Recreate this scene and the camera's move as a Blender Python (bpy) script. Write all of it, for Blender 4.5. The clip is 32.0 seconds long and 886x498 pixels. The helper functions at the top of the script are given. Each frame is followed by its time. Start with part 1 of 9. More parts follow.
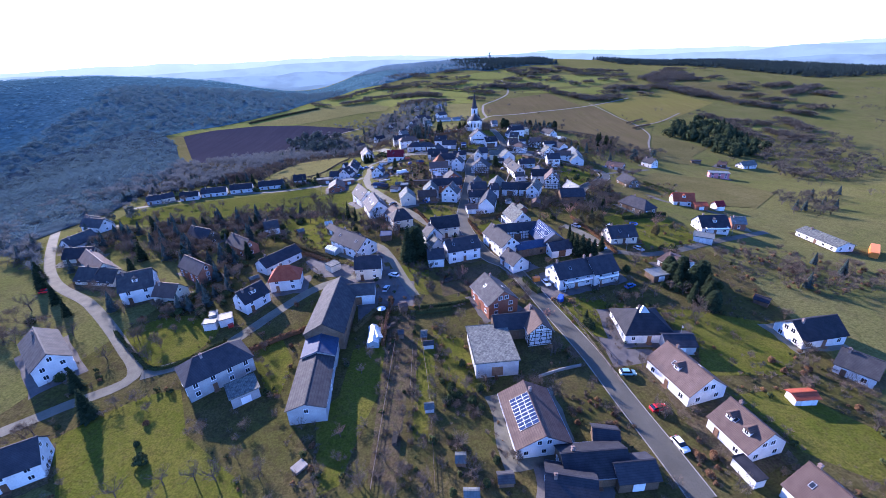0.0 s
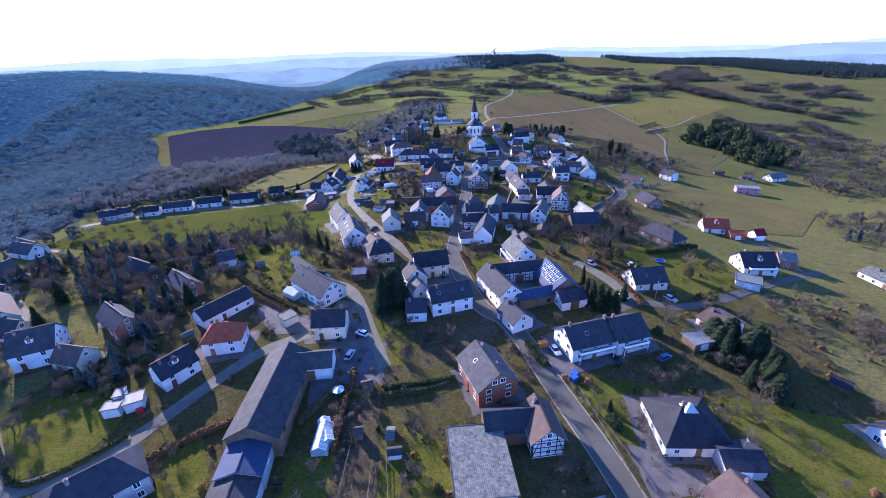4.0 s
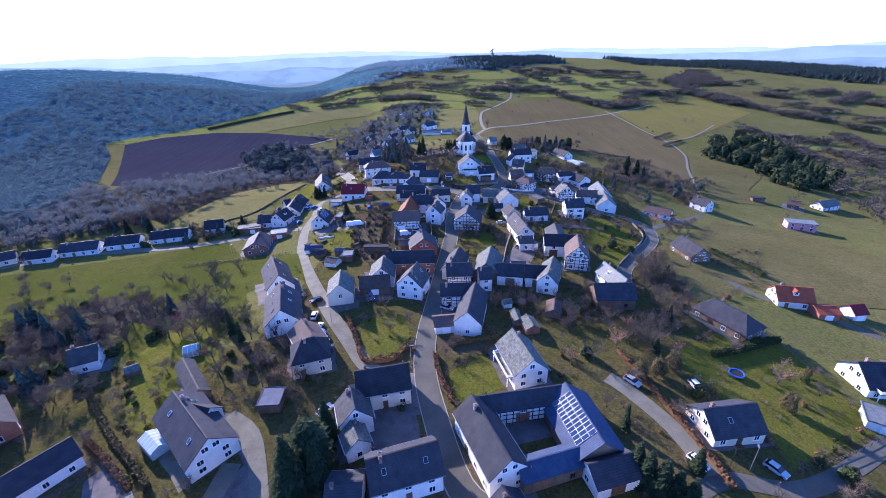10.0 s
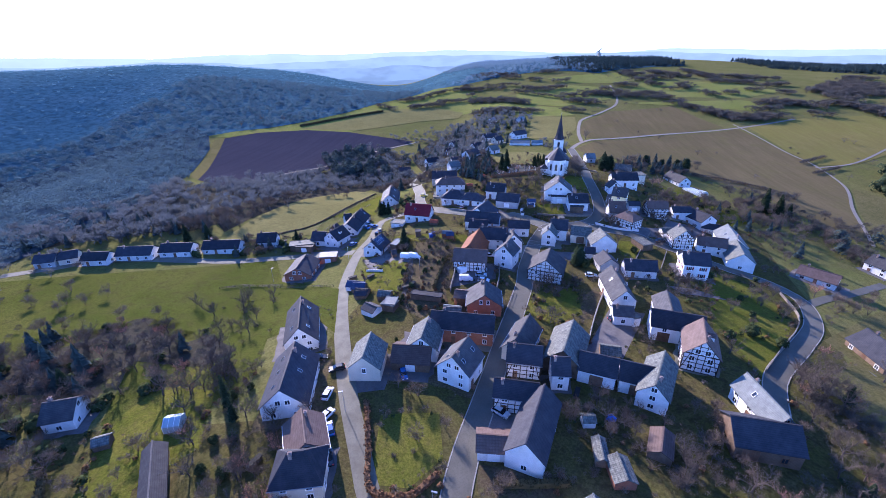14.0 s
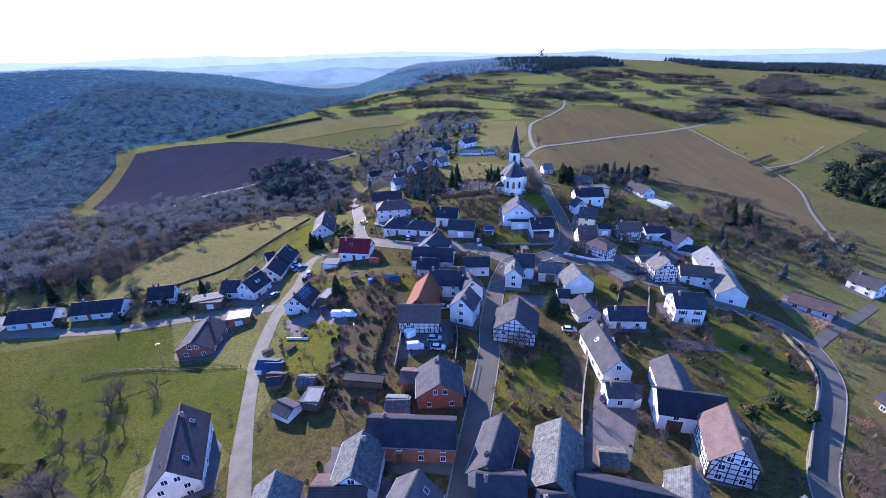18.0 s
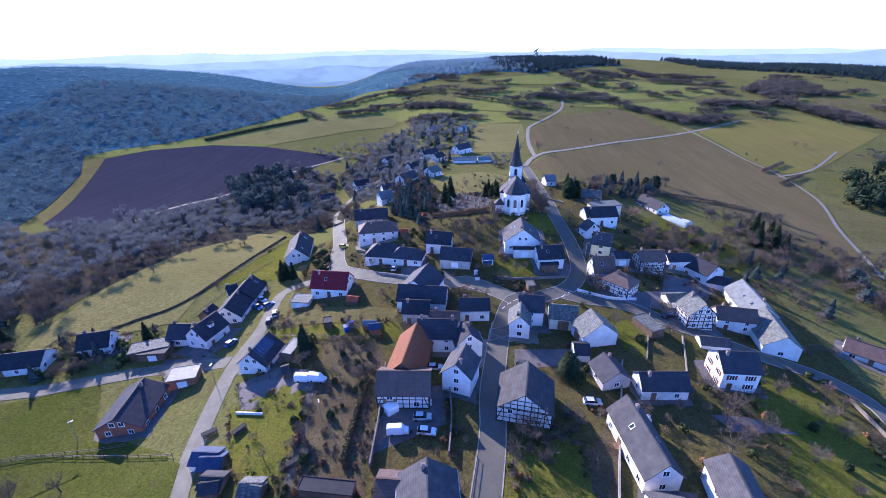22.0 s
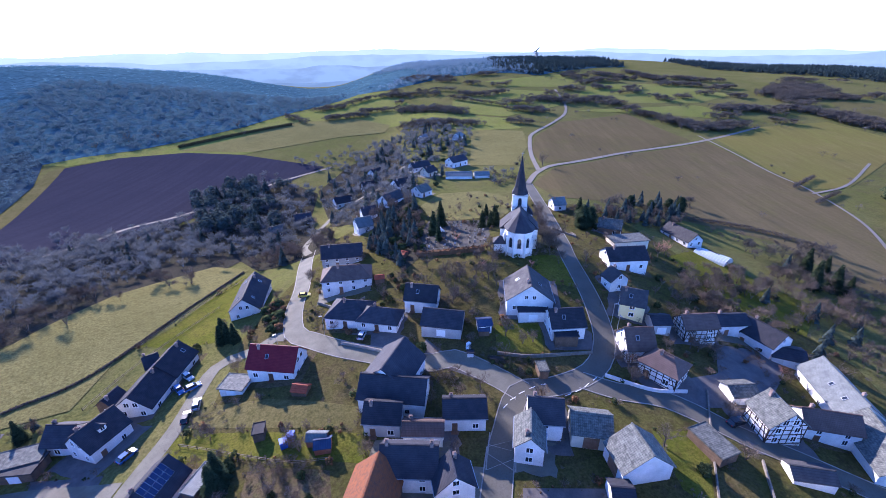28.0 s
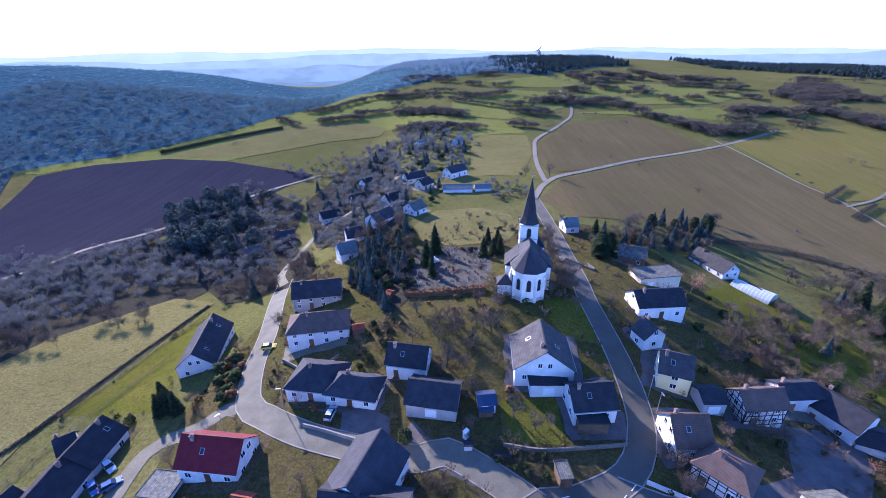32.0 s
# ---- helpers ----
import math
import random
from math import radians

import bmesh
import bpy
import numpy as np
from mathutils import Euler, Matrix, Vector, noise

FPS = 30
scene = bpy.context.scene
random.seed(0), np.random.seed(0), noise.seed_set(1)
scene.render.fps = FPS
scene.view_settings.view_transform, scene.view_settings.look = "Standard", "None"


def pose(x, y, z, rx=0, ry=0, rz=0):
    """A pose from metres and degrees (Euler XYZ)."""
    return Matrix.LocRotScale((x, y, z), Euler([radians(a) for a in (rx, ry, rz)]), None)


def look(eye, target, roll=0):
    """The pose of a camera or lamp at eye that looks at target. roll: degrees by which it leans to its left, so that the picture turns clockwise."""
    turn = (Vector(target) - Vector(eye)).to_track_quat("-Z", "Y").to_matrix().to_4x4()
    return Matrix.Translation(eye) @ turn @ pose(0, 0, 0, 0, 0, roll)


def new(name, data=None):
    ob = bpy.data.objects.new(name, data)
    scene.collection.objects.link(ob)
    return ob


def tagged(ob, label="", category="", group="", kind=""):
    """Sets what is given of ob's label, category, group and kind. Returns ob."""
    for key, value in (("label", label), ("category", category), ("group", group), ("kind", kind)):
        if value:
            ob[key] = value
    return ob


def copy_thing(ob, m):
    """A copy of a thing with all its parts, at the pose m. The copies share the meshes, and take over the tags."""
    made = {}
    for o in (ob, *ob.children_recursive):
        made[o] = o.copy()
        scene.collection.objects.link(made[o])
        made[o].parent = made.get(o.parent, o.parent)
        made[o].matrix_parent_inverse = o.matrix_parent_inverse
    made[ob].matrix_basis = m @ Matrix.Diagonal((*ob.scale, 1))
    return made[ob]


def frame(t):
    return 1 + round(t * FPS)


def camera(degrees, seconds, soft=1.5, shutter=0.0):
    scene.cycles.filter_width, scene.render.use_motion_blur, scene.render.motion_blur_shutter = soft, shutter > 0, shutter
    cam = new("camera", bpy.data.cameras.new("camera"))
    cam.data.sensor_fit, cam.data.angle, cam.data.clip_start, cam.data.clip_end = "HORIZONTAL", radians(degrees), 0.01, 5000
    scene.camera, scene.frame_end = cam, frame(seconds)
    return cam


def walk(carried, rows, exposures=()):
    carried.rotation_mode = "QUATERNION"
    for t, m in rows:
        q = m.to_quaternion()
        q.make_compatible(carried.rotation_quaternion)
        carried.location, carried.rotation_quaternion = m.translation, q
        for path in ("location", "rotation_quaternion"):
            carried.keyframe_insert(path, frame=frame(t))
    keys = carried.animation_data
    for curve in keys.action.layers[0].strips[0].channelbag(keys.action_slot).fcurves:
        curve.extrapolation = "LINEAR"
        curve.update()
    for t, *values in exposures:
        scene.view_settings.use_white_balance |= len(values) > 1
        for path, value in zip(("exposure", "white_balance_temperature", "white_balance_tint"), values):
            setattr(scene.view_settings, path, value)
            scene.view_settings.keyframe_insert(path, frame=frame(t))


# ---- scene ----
cam = camera(93.2, 32.0, soft=0.5)
PATH = [
    (0, -9.37, -54.80, 71.03, 64.94, 0.00, -0.72, -2.19),
    (1, -7.76, -45.76, 71.36, 64.76, 0.00, -0.64, -2.07),
    (2, -5.75, -36.10, 71.61, 64.61, 0.00, -0.50, -1.94),
    (3, -3.70, -26.29, 71.72, 64.53, 0.00, -0.34, -1.84),
    (3.5, -2.72, -21.41, 71.73, 64.53, 0.00, -0.27, -1.81),
    (5.5, 1.18, -1.92, 71.63, 64.56, 0.00, -0.10, -1.79),
    (6, 2.00, 3.43, 71.58, 64.57, 0.00, -0.12, -1.79),
    (7, 3.41, 14.55, 71.47, 64.59, 0.00, -0.33, -1.76),
    (8, 4.90, 25.51, 71.39, 64.56, 0.00, -0.50, -1.67),
    (9, 6.67, 36.25, 71.37, 64.53, 0.00, -0.53, -1.54),
    (10, 8.43, 46.98, 71.41, 64.52, 0.00, -0.54, -1.37),
    (11, 10.12, 57.49, 71.50, 64.54, 0.00, -0.12, -1.21),
    (11.5, 10.92, 62.69, 71.57, 64.56, 0.00, -0.63, -1.15),
    (12, 11.65, 67.89, 71.65, 64.59, 0.00, 0.16, -1.09),
    (12.5, 12.24, 73.10, 71.74, 64.61, 0.00, 3.93, -1.04),
    (13, 12.62, 78.29, 71.82, 64.63, 0.00, 8.11, -0.99),
    (13.5, 12.70, 83.41, 71.91, 64.65, 0.00, 10.58, -0.95),
    (14, 12.55, 88.45, 71.99, 64.66, 0.00, 11.81, -0.94),
    (14.5, 12.21, 93.42, 72.06, 64.67, 0.00, 12.39, -0.95),
    (16.5, 9.63, 112.86, 72.26, 64.68, 0.00, 10.26, -1.12),
    (17, 9.62, 117.45, 72.30, 64.68, 0.00, 7.24, -1.17),
    (17.5, 9.78, 121.89, 72.33, 64.67, 0.00, 5.30, -1.21),
    (18, 10.00, 126.17, 72.35, 64.66, 0.00, 4.98, -1.24),
    (18.5, 10.11, 130.22, 72.38, 64.65, 0.00, 4.76, -1.24),
    (19, 10.06, 134.07, 72.41, 64.62, 0.00, 4.67, -1.23),
    (20, 9.67, 141.32, 72.47, 64.56, 0.00, 4.35, -1.16),
    (21, 9.06, 148.33, 72.52, 64.49, 0.00, 4.14, -1.05),
    (22, 8.53, 155.29, 72.52, 64.45, 0.00, 3.98, -0.94),
    (23, 8.26, 162.22, 72.46, 64.45, 0.00, 3.84, -0.84),
    (24, 8.26, 169.21, 72.37, 64.47, 0.00, 3.70, -0.76),
    (25, 8.51, 176.14, 72.30, 64.49, 0.00, 3.53, -0.72),
    (25.5, 8.72, 179.54, 72.28, 64.49, 0.00, 3.49, -0.72),
    (27.5, 10.17, 193.08, 72.26, 64.47, 0.00, 3.69, -0.73),
    (28, 10.38, 196.61, 72.27, 64.45, 0.00, 3.74, -0.74),
    (29, 10.61, 203.81, 72.31, 64.41, 0.00, 3.79, -0.73),
    (30, 10.76, 211.03, 72.35, 64.35, 0.00, 3.85, -0.74),
    (31, 10.91, 218.22, 72.38, 64.32, 0.00, 3.89, -0.77),
    (32, 10.96, 225.42, 72.37, 64.31, 0.00, 3.88, -0.81),
]
walk(cam, [(t, pose(x, y, z, rx, ry, rz) @ pose(0, 0, 0, 0, 0, roll)) for t, x, y, z, rx, ry, rz, roll in PATH],
     exposures=((0, 1.82, 4900, 33), (32, 1.82, 4900, 33)))

def soft_interp(v, xs, zs, span):
    """Piecewise-linear table, rounded over the given span."""
    return sum(np.interp(v + k * span, xs, zs) for k in (-1, -0.5, 0, 0.5, 1)) / 5


def step(v):
    v = np.clip(v, 0, 1)
    return v * v * (3 - 2 * v)


def ground(x, y):
    """Height of the ground: a village on a spur, valleys on both sides, hills beyond."""
    x, y = np.asarray(x, float), np.asarray(y, float)
    z = soft_interp(y, (-150, 30, 80, 146, 200, 270, 330, 430, 520, 650, 760, 900, 1100),
                    (-15, -11, -7.5, -4.5, -4.2, -3.5, -1, -1, -3, 0, 7, 18, 34), 24)
    z = z + 8 * np.exp(-((x - 30) / 40) ** 2 - ((y - 332) / 38) ** 2)
    # cross fall to the east
    slope = soft_interp(y, (-100, 30, 100, 200, 275, 330, 450, 600, 760, 1000), (0.04, 0.05, 0.11, 0.17, 0.25, 0.25, 0.2, 0.1, 0.05, 0.02), 30)
    east = np.maximum(x - 62, 0)
    east = np.where(x > 62, east * east / (east + 12), 0)
    z = z - slope * 190 * (1 - np.exp(-east / 190))
    # cross fall to the west, then the wooded valley
    fall = soft_interp(y, (-100, 120, 170, 220, 300, 360, 410, 450, 560, 700, 900), (0, 1, 6, 10.5, 12, 19, 26, 26, 20, 12, 4), 30)
    z = z - fall * step((-x - 16) / 78)
    rim = soft_interp(y, (-100, 250, 350, 530, 800, 1200), (-215, -215, -290, -370, -520, -700), 40)
    z = z - 45 * step((rim - x) / 260)
    # ring of hills, by bearing
    r = np.hypot(x - 10, y - 130)
    az = np.degrees(np.arctan2(x - 10, y - 130))
    ring = soft_interp(az, (-180, -90, -60, -43, -35, -29, -23, -18, -13, -9, 0, 7, 16, 24, 28, 35, 45, 60, 90, 180),
                       (-20, 30, 46, 48, 34, 20, -22, -48, -15, 32, 46, 46, 34, 26, 20, 20, 0, -8, -10, -20), 2.5)
    ring = ring + 5 * np.sin(x / 130.0 + 1.3) * np.cos(y / 160.0)
    z = z + (ring - z) * step((r - 560) / 760)
    far = step((r - 1480) / 700)
    return z * (1 - far) + far * (-55 + 12 * np.sin(x / 310.0) * np.cos(y / 270.0))


# ---- light ----
SUN_AZ, SUN_EL = -40.0, 21.0
world = bpy.data.worlds.new("sky")
scene.world = world
world.use_nodes = True
_sky = world.node_tree.nodes.new("ShaderNodeTexSky")
_sky.sky_type, _sky.sun_disc = "NISHITA", False
_sky.sun_elevation, _sky.sun_rotation = radians(SUN_EL), radians(SUN_AZ)
_sky.altitude, _sky.air_density, _sky.dust_density, _sky.ozone_density = 2500, 0.85, 0.25, 4.0
_bg = world.node_tree.nodes["Background"]
world.node_tree.links.new(_sky.outputs[0], _bg.inputs[0])
_bg.inputs[1].default_value = 0.15
_sun = bpy.data.lights.new("sun", "SUN")
_sun.energy, _sun.angle, _sun.color = 4.6, radians(0.5), (1.0, 0.81, 0.55)
sun_dir = Vector((math.sin(radians(SUN_AZ)) * math.cos(radians(SUN_EL)), math.cos(radians(SUN_AZ)) * math.cos(radians(SUN_EL)), math.sin(radians(SUN_EL))))
new("sun", _sun).matrix_world = look(sun_dir * 300, (0, 0, 0))


# ---- materials ----
def nodes_of(name):
    m = bpy.data.materials.new(name)
    m.use_nodes = True
    nt = m.node_tree
    return m, nt, nt.nodes["Principled BSDF"]


def noise_node(nt, coord, scale, detail=4.0, rough=0.6):
    n = nt.nodes.new("ShaderNodeTexNoise")
    n.inputs["Scale"].default_value, n.inputs["Detail"].default_value, n.inputs["Roughness"].default_value = scale, detail, rough
    nt.links.new(coord, n.inputs["Vector"])
    return n.outputs["Fac"]


def ramp(nt, fac, lo, hi, c1, c2):
    r = nt.nodes.new("ShaderNodeValToRGB")
    e = r.color_ramp.elements
    e[0].position, e[0].color, e[1].position, e[1].color = lo, (*c1, 1), hi, (*c2, 1)
    nt.links.new(fac, r.inputs[0])
    return r.outputs[0]


def mixed(nt, fac, a, b, blend="MIX"):
    m = nt.nodes.new("ShaderNodeMix")
    m.data_type, m.blend_type = "RGBA", blend
    for sock, v in ((m.inputs[0], fac), (m.inputs[6], a), (m.inputs[7], b)):
        if isinstance(v, bpy.types.NodeSocket):
            nt.links.new(v, sock)
        elif isinstance(v, tuple):
            sock.default_value = (*v, 1)
        else:
            sock.default_value = v
    return m.outputs[2]


def surface(name, c1, c2, coarse=0.4, fine=6.0, rough=0.8, bump=0.0, metal=0.0, courses=0.0, columns=0.0, spread=0.0, spec=0.1, joint=0.6):
    """A matt procedural surface: broad stains, fine grain, optional level courses and upright columns."""
    m, nt, p = nodes_of(name)
    tc = nt.nodes.new("ShaderNodeTexCoord").outputs["Object"]
    big, small = noise_node(nt, tc, coarse, 5), noise_node(nt, tc, fine, 3, 0.7)
    col = ramp(nt, big, 0.32, 0.68, c1, c2)
    dark = tuple(c * 0.72 for c in c1)
    col = mixed(nt, ramp(nt, small, 0.45, 0.75, (0, 0, 0), (0.5, 0.5, 0.5)), col, dark)
    height = small
    for period, axis in ((courses, "Z"), (columns, "X")):
        if period:
            w = nt.nodes.new("ShaderNodeTexWave")
            w.wave_type, w.bands_direction, w.wave_profile = "BANDS", axis, "SAW"
            w.inputs["Scale"].default_value = 0.314 / period
            w.inputs["Distortion"].default_value = 0.25
            nt.links.new(tc, w.inputs["Vector"])
            col = mixed(nt, ramp(nt, w.outputs["Fac"], 0.0, 0.3, (joint, joint, joint), (0, 0, 0)), col, tuple(c * 0.55 for c in c1))
            height = mixed(nt, 0.5, height, w.outputs["Fac"])
    if spread:
        info = nt.nodes.new("ShaderNodeObjectInfo")
        hsv = nt.nodes.new("ShaderNodeHueSaturation")
        mr = nt.nodes.new("ShaderNodeMapRange")
        mr.inputs[3].default_value, mr.inputs[4].default_value = 1 - spread, 1 + spread
        nt.links.new(info.outputs["Random"], mr.inputs[0])
        nt.links.new(mr.outputs[0], hsv.inputs["Value"])
        nt.links.new(col, hsv.inputs["Color"])
        col = hsv.outputs[0]
    nt.links.new(col, p.inputs["Base Color"])
    p.inputs["Roughness"].default_value, p.inputs["Metallic"].default_value = rough, metal
    p.inputs["Specular IOR Level"].default_value = spec
    if bump:
        b = nt.nodes.new("ShaderNodeBump")
        b.inputs["Strength"].default_value, b.inputs["Distance"].default_value = bump, 0.06
        nt.links.new(height, b.inputs["Height"])
        nt.links.new(b.outputs[0], p.inputs["Normal"])
    return m


ROOF = {
    "S": surface("dark_slate", (0.026, 0.027, 0.034), (0.046, 0.047, 0.055), 0.5, 5, 0.7, 0.5, courses=0.24, spread=0.25),
    "G": surface("grey_slate", (0.042, 0.042, 0.046), (0.078, 0.076, 0.075), 0.6, 5, 0.75, 0.5, courses=0.24, spread=0.2),
    "R": surface("red_tile", (0.26, 0.060, 0.030), (0.36, 0.10, 0.05), 0.6, 6, 0.7, 0.5, courses=0.26, columns=0.3),
    "M": surface("maroon_tile", (0.12, 0.014, 0.022), (0.17, 0.024, 0.028), 0.6, 6, 0.6, 0.5, courses=0.26, columns=0.3),
    "O": surface("worn_orange_tile", (0.24, 0.085, 0.030), (0.095, 0.055, 0.040), 1.4, 3, 0.8, 0.6, courses=0.26, columns=0.3),
    "B": surface("brown_tile", (0.085, 0.058, 0.048), (0.125, 0.09, 0.075), 0.6, 6, 0.7, 0.5, courses=0.26, columns=0.3, spread=0.2),
    "A": surface("weathered_pale_slate", (0.058, 0.062, 0.060), (0.185, 0.192, 0.168), 1.3, 3.2, 0.75, 0.5, courses=0.3, columns=0.4, spread=0.15),
    "L": surface("pale_sheet_roof", (0.105, 0.118, 0.118), (0.17, 0.185, 0.18), 0.7, 3, 0.55, 0.3, columns=0.3, spread=0.12),
    "K": surface("blue_grey_sheet_roof", (0.034, 0.050, 0.095), (0.055, 0.075, 0.128), 0.5, 4, 0.65, 0.4, columns=0.35),
}
WALL = {
    "W": surface("white_render", (0.55, 0.535, 0.51), (0.74, 0.72, 0.69), 0.3, 4, 0.9, 0.15, spread=0.05),
    "C": surface("cream_render", (0.52, 0.46, 0.35), (0.62, 0.56, 0.44), 0.35, 5, 0.9, 0.15, spread=0.1),
    "B": surface("red_brick", (0.25, 0.100, 0.058), (0.33, 0.150, 0.092), 0.6, 8, 0.9, 0.3, courses=0.09),
    "Y": surface("yellow_render", (0.72, 0.62, 0.30), (0.80, 0.70, 0.38), 0.35, 5, 0.9, 0.15),
    "G": surface("grey_render", (0.30, 0.29, 0.28), (0.42, 0.41, 0.39), 0.35, 5, 0.9, 0.2, spread=0.15),
    "N": surface("brown_boards", (0.11, 0.075, 0.05), (0.19, 0.135, 0.09), 0.5, 7, 0.85, 0.4, columns=0.22, spread=0.2),
    "P": surface("pink_render", (0.58, 0.22, 0.22), (0.66, 0.29, 0.28), 0.35, 5, 0.9, 0.15),
}
WALL["T"] = WALL["W"]
ROOF_WORD = {"S": "dark slate", "G": "grey slate", "R": "red tile", "M": "maroon tile", "O": "worn orange tile", "B": "brown tile",
             "A": "weathered pale slate", "L": "pale sheet metal", "K": "blue-grey sheet metal"}
WALL_WORD = {"W": "white-rendered", "C": "cream-rendered", "B": "red brick", "Y": "pale yellow", "G": "grey-rendered", "N": "brown boarded",
             "P": "pink-rendered", "T": "black-and-white timber-framed"}
M_TIMBER = surface("black_timber", (0.035, 0.026, 0.02), (0.06, 0.045, 0.035), 1.5, 12, 0.85, 0.3)
M_FRAME = surface("white_joinery", (0.75, 0.75, 0.74), (0.82, 0.82, 0.80), 1, 8, 0.5)
M_BROWNFRAME = surface("brown_joinery", (0.10, 0.055, 0.03), (0.15, 0.09, 0.05), 1, 8, 0.5)
M_DOOR = surface("door_wood", (0.13, 0.075, 0.045), (0.20, 0.12, 0.075), 1, 8, 0.5, spread=0.4)
M_CHIMNEY = surface("chimney_brick", (0.17, 0.115, 0.095), (0.30, 0.25, 0.22), 1.2, 8, 0.9, 0.3, courses=0.09, spread=0.3)
M_ZINC = surface("zinc", (0.30, 0.32, 0.34), (0.40, 0.42, 0.44), 1, 8, 0.4, metal=0.7)
M_CONCRETE = surface("concrete", (0.21, 0.195, 0.17), (0.31, 0.29, 0.255), 0.5, 5, 0.9, 0.2)
M_STONE = surface("rubble_stone", (0.13, 0.115, 0.095), (0.22, 0.20, 0.165), 1.4, 5, 0.9, 0.6)
M_RUBBER = surface("tyre_rubber", (0.02, 0.02, 0.02), (0.03, 0.03, 0.03), 2, 8, 0.8)
M_SHUTTER = surface("red_shutter", (0.13, 0.03, 0.03), (0.18, 0.045, 0.04), 1, 8, 0.6)


def gloss(name, colour, rough=0.08, metal=0.0, spec=0.5):
    m, nt, p = nodes_of(name)
    n = noise_node(nt, nt.nodes.new("ShaderNodeTexCoord").outputs["Object"], 1.5, 2)
    nt.links.new(ramp(nt, n, 0.3, 0.7, tuple(c * 0.85 for c in colour), colour), p.inputs["Base Color"])
    p.inputs["Roughness"].default_value, p.inputs["Metallic"].default_value, p.inputs["Specular IOR Level"].default_value = rough, metal, spec
    return m


M_GLASS = gloss("window_glass", (0.022, 0.026, 0.034), 0.06)
M_SOLAR = gloss("solar_cell", (0.016, 0.026, 0.075), 0.12)
M_GREENHOUSE = gloss("greenhouse_glass", (0.36, 0.42, 0.42), 0.3, spec=0.25)
M_BLUE = gloss("blue_tarp", (0.03, 0.09, 0.38), 0.5)
M_REDP = gloss("red_plastic", (0.45, 0.03, 0.03), 0.4)
M_ORANGE = gloss("orange_paint", (0.65, 0.20, 0.02), 0.5)


def plant(name, c1, c2, rough=0.9, scale=0.35, vary=0.4, thin=0.0):
    m, nt, p = nodes_of(name)
    tc = nt.nodes.new("ShaderNodeTexCoord").outputs["Object"]
    isl = nt.nodes.new("ShaderNodeNewGeometry").outputs["Random Per Island"]
    col = mixed(nt, noise_node(nt, tc, scale, 3), c1, c2)
    hsv = nt.nodes.new("ShaderNodeHueSaturation")
    mr = nt.nodes.new("ShaderNodeMapRange")
    mr.inputs[3].default_value, mr.inputs[4].default_value = 1 - vary, 1 + vary
    nt.links.new(isl, mr.inputs[0])
    nt.links.new(mr.outputs[0], hsv.inputs["Value"])
    nt.links.new(col, hsv.inputs["Color"])
    nt.links.new(hsv.outputs[0], p.inputs["Base Color"])
    p.inputs["Roughness"].default_value, p.inputs["Specular IOR Level"].default_value = rough, 0.0
    if thin:
        # thin sprays let part of the light through
        tr, mx = nt.nodes.new("ShaderNodeBsdfTranslucent"), nt.nodes.new("ShaderNodeMixShader")
        nt.links.new(hsv.outputs[0], tr.inputs["Color"])
        mx.inputs[0].default_value = thin
        nt.links.new(p.outputs[0], mx.inputs[1])
        nt.links.new(tr.outputs[0], mx.inputs[2])
        nt.links.new(mx.outputs[0], nt.nodes["Material Output"].inputs["Surface"])
    return m


M_BARK = surface("bark", (0.075, 0.06, 0.048), (0.13, 0.105, 0.085), 1, 8, 0.95)
M_TWIG = plant("bare_twigs", (0.088, 0.070, 0.053), (0.160, 0.128, 0.098), thin=0.1)
M_TWIGRED = plant("russet_twigs", (0.27, 0.14, 0.10), (0.36, 0.21, 0.14))
M_NEEDLE = plant("conifer_needles", (0.020, 0.031, 0.017), (0.044, 0.057, 0.028))
# Near needle colour made paler and bluer, with haze painted in.
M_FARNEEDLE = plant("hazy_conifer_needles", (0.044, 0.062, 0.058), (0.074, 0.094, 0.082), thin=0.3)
M_THUJA = plant("clipped_evergreen", (0.024, 0.038, 0.016), (0.055, 0.065, 0.026))
M_HEDGE = plant("hedge_leaves", (0.055, 0.050, 0.022), (0.11, 0.085, 0.04))
M_BEECH = plant("dry_beech_leaves", (0.105, 0.058, 0.030), (0.165, 0.095, 0.048))
# Distance haze is put into these three base colours as a blue tint.
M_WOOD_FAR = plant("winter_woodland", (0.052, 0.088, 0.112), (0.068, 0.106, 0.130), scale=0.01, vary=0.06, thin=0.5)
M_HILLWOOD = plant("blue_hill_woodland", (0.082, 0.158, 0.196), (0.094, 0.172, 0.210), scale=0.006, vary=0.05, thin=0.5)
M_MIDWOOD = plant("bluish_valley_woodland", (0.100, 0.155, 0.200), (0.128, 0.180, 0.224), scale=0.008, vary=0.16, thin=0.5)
M_BROWNTREE = plant("brown_winter_trees", (0.072, 0.064, 0.052), (0.116, 0.102, 0.082), scale=0.03, vary=0.3, thin=0.15)
# Blue-grey twin of the brown trees; distance haze is in the colour.
M_HAZETREE = plant("grey_winter_trees", (0.086, 0.098, 0.106), (0.132, 0.142, 0.146), scale=0.03, vary=0.3, thin=0.35)
# Needle green shifted paler and bluer to carry distance haze.
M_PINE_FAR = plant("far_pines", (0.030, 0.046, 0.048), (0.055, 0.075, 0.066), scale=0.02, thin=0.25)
M_SCRUB = plant("winter_scrub", (0.074, 0.066, 0.054), (0.118, 0.104, 0.082), scale=0.05, thin=0.15)


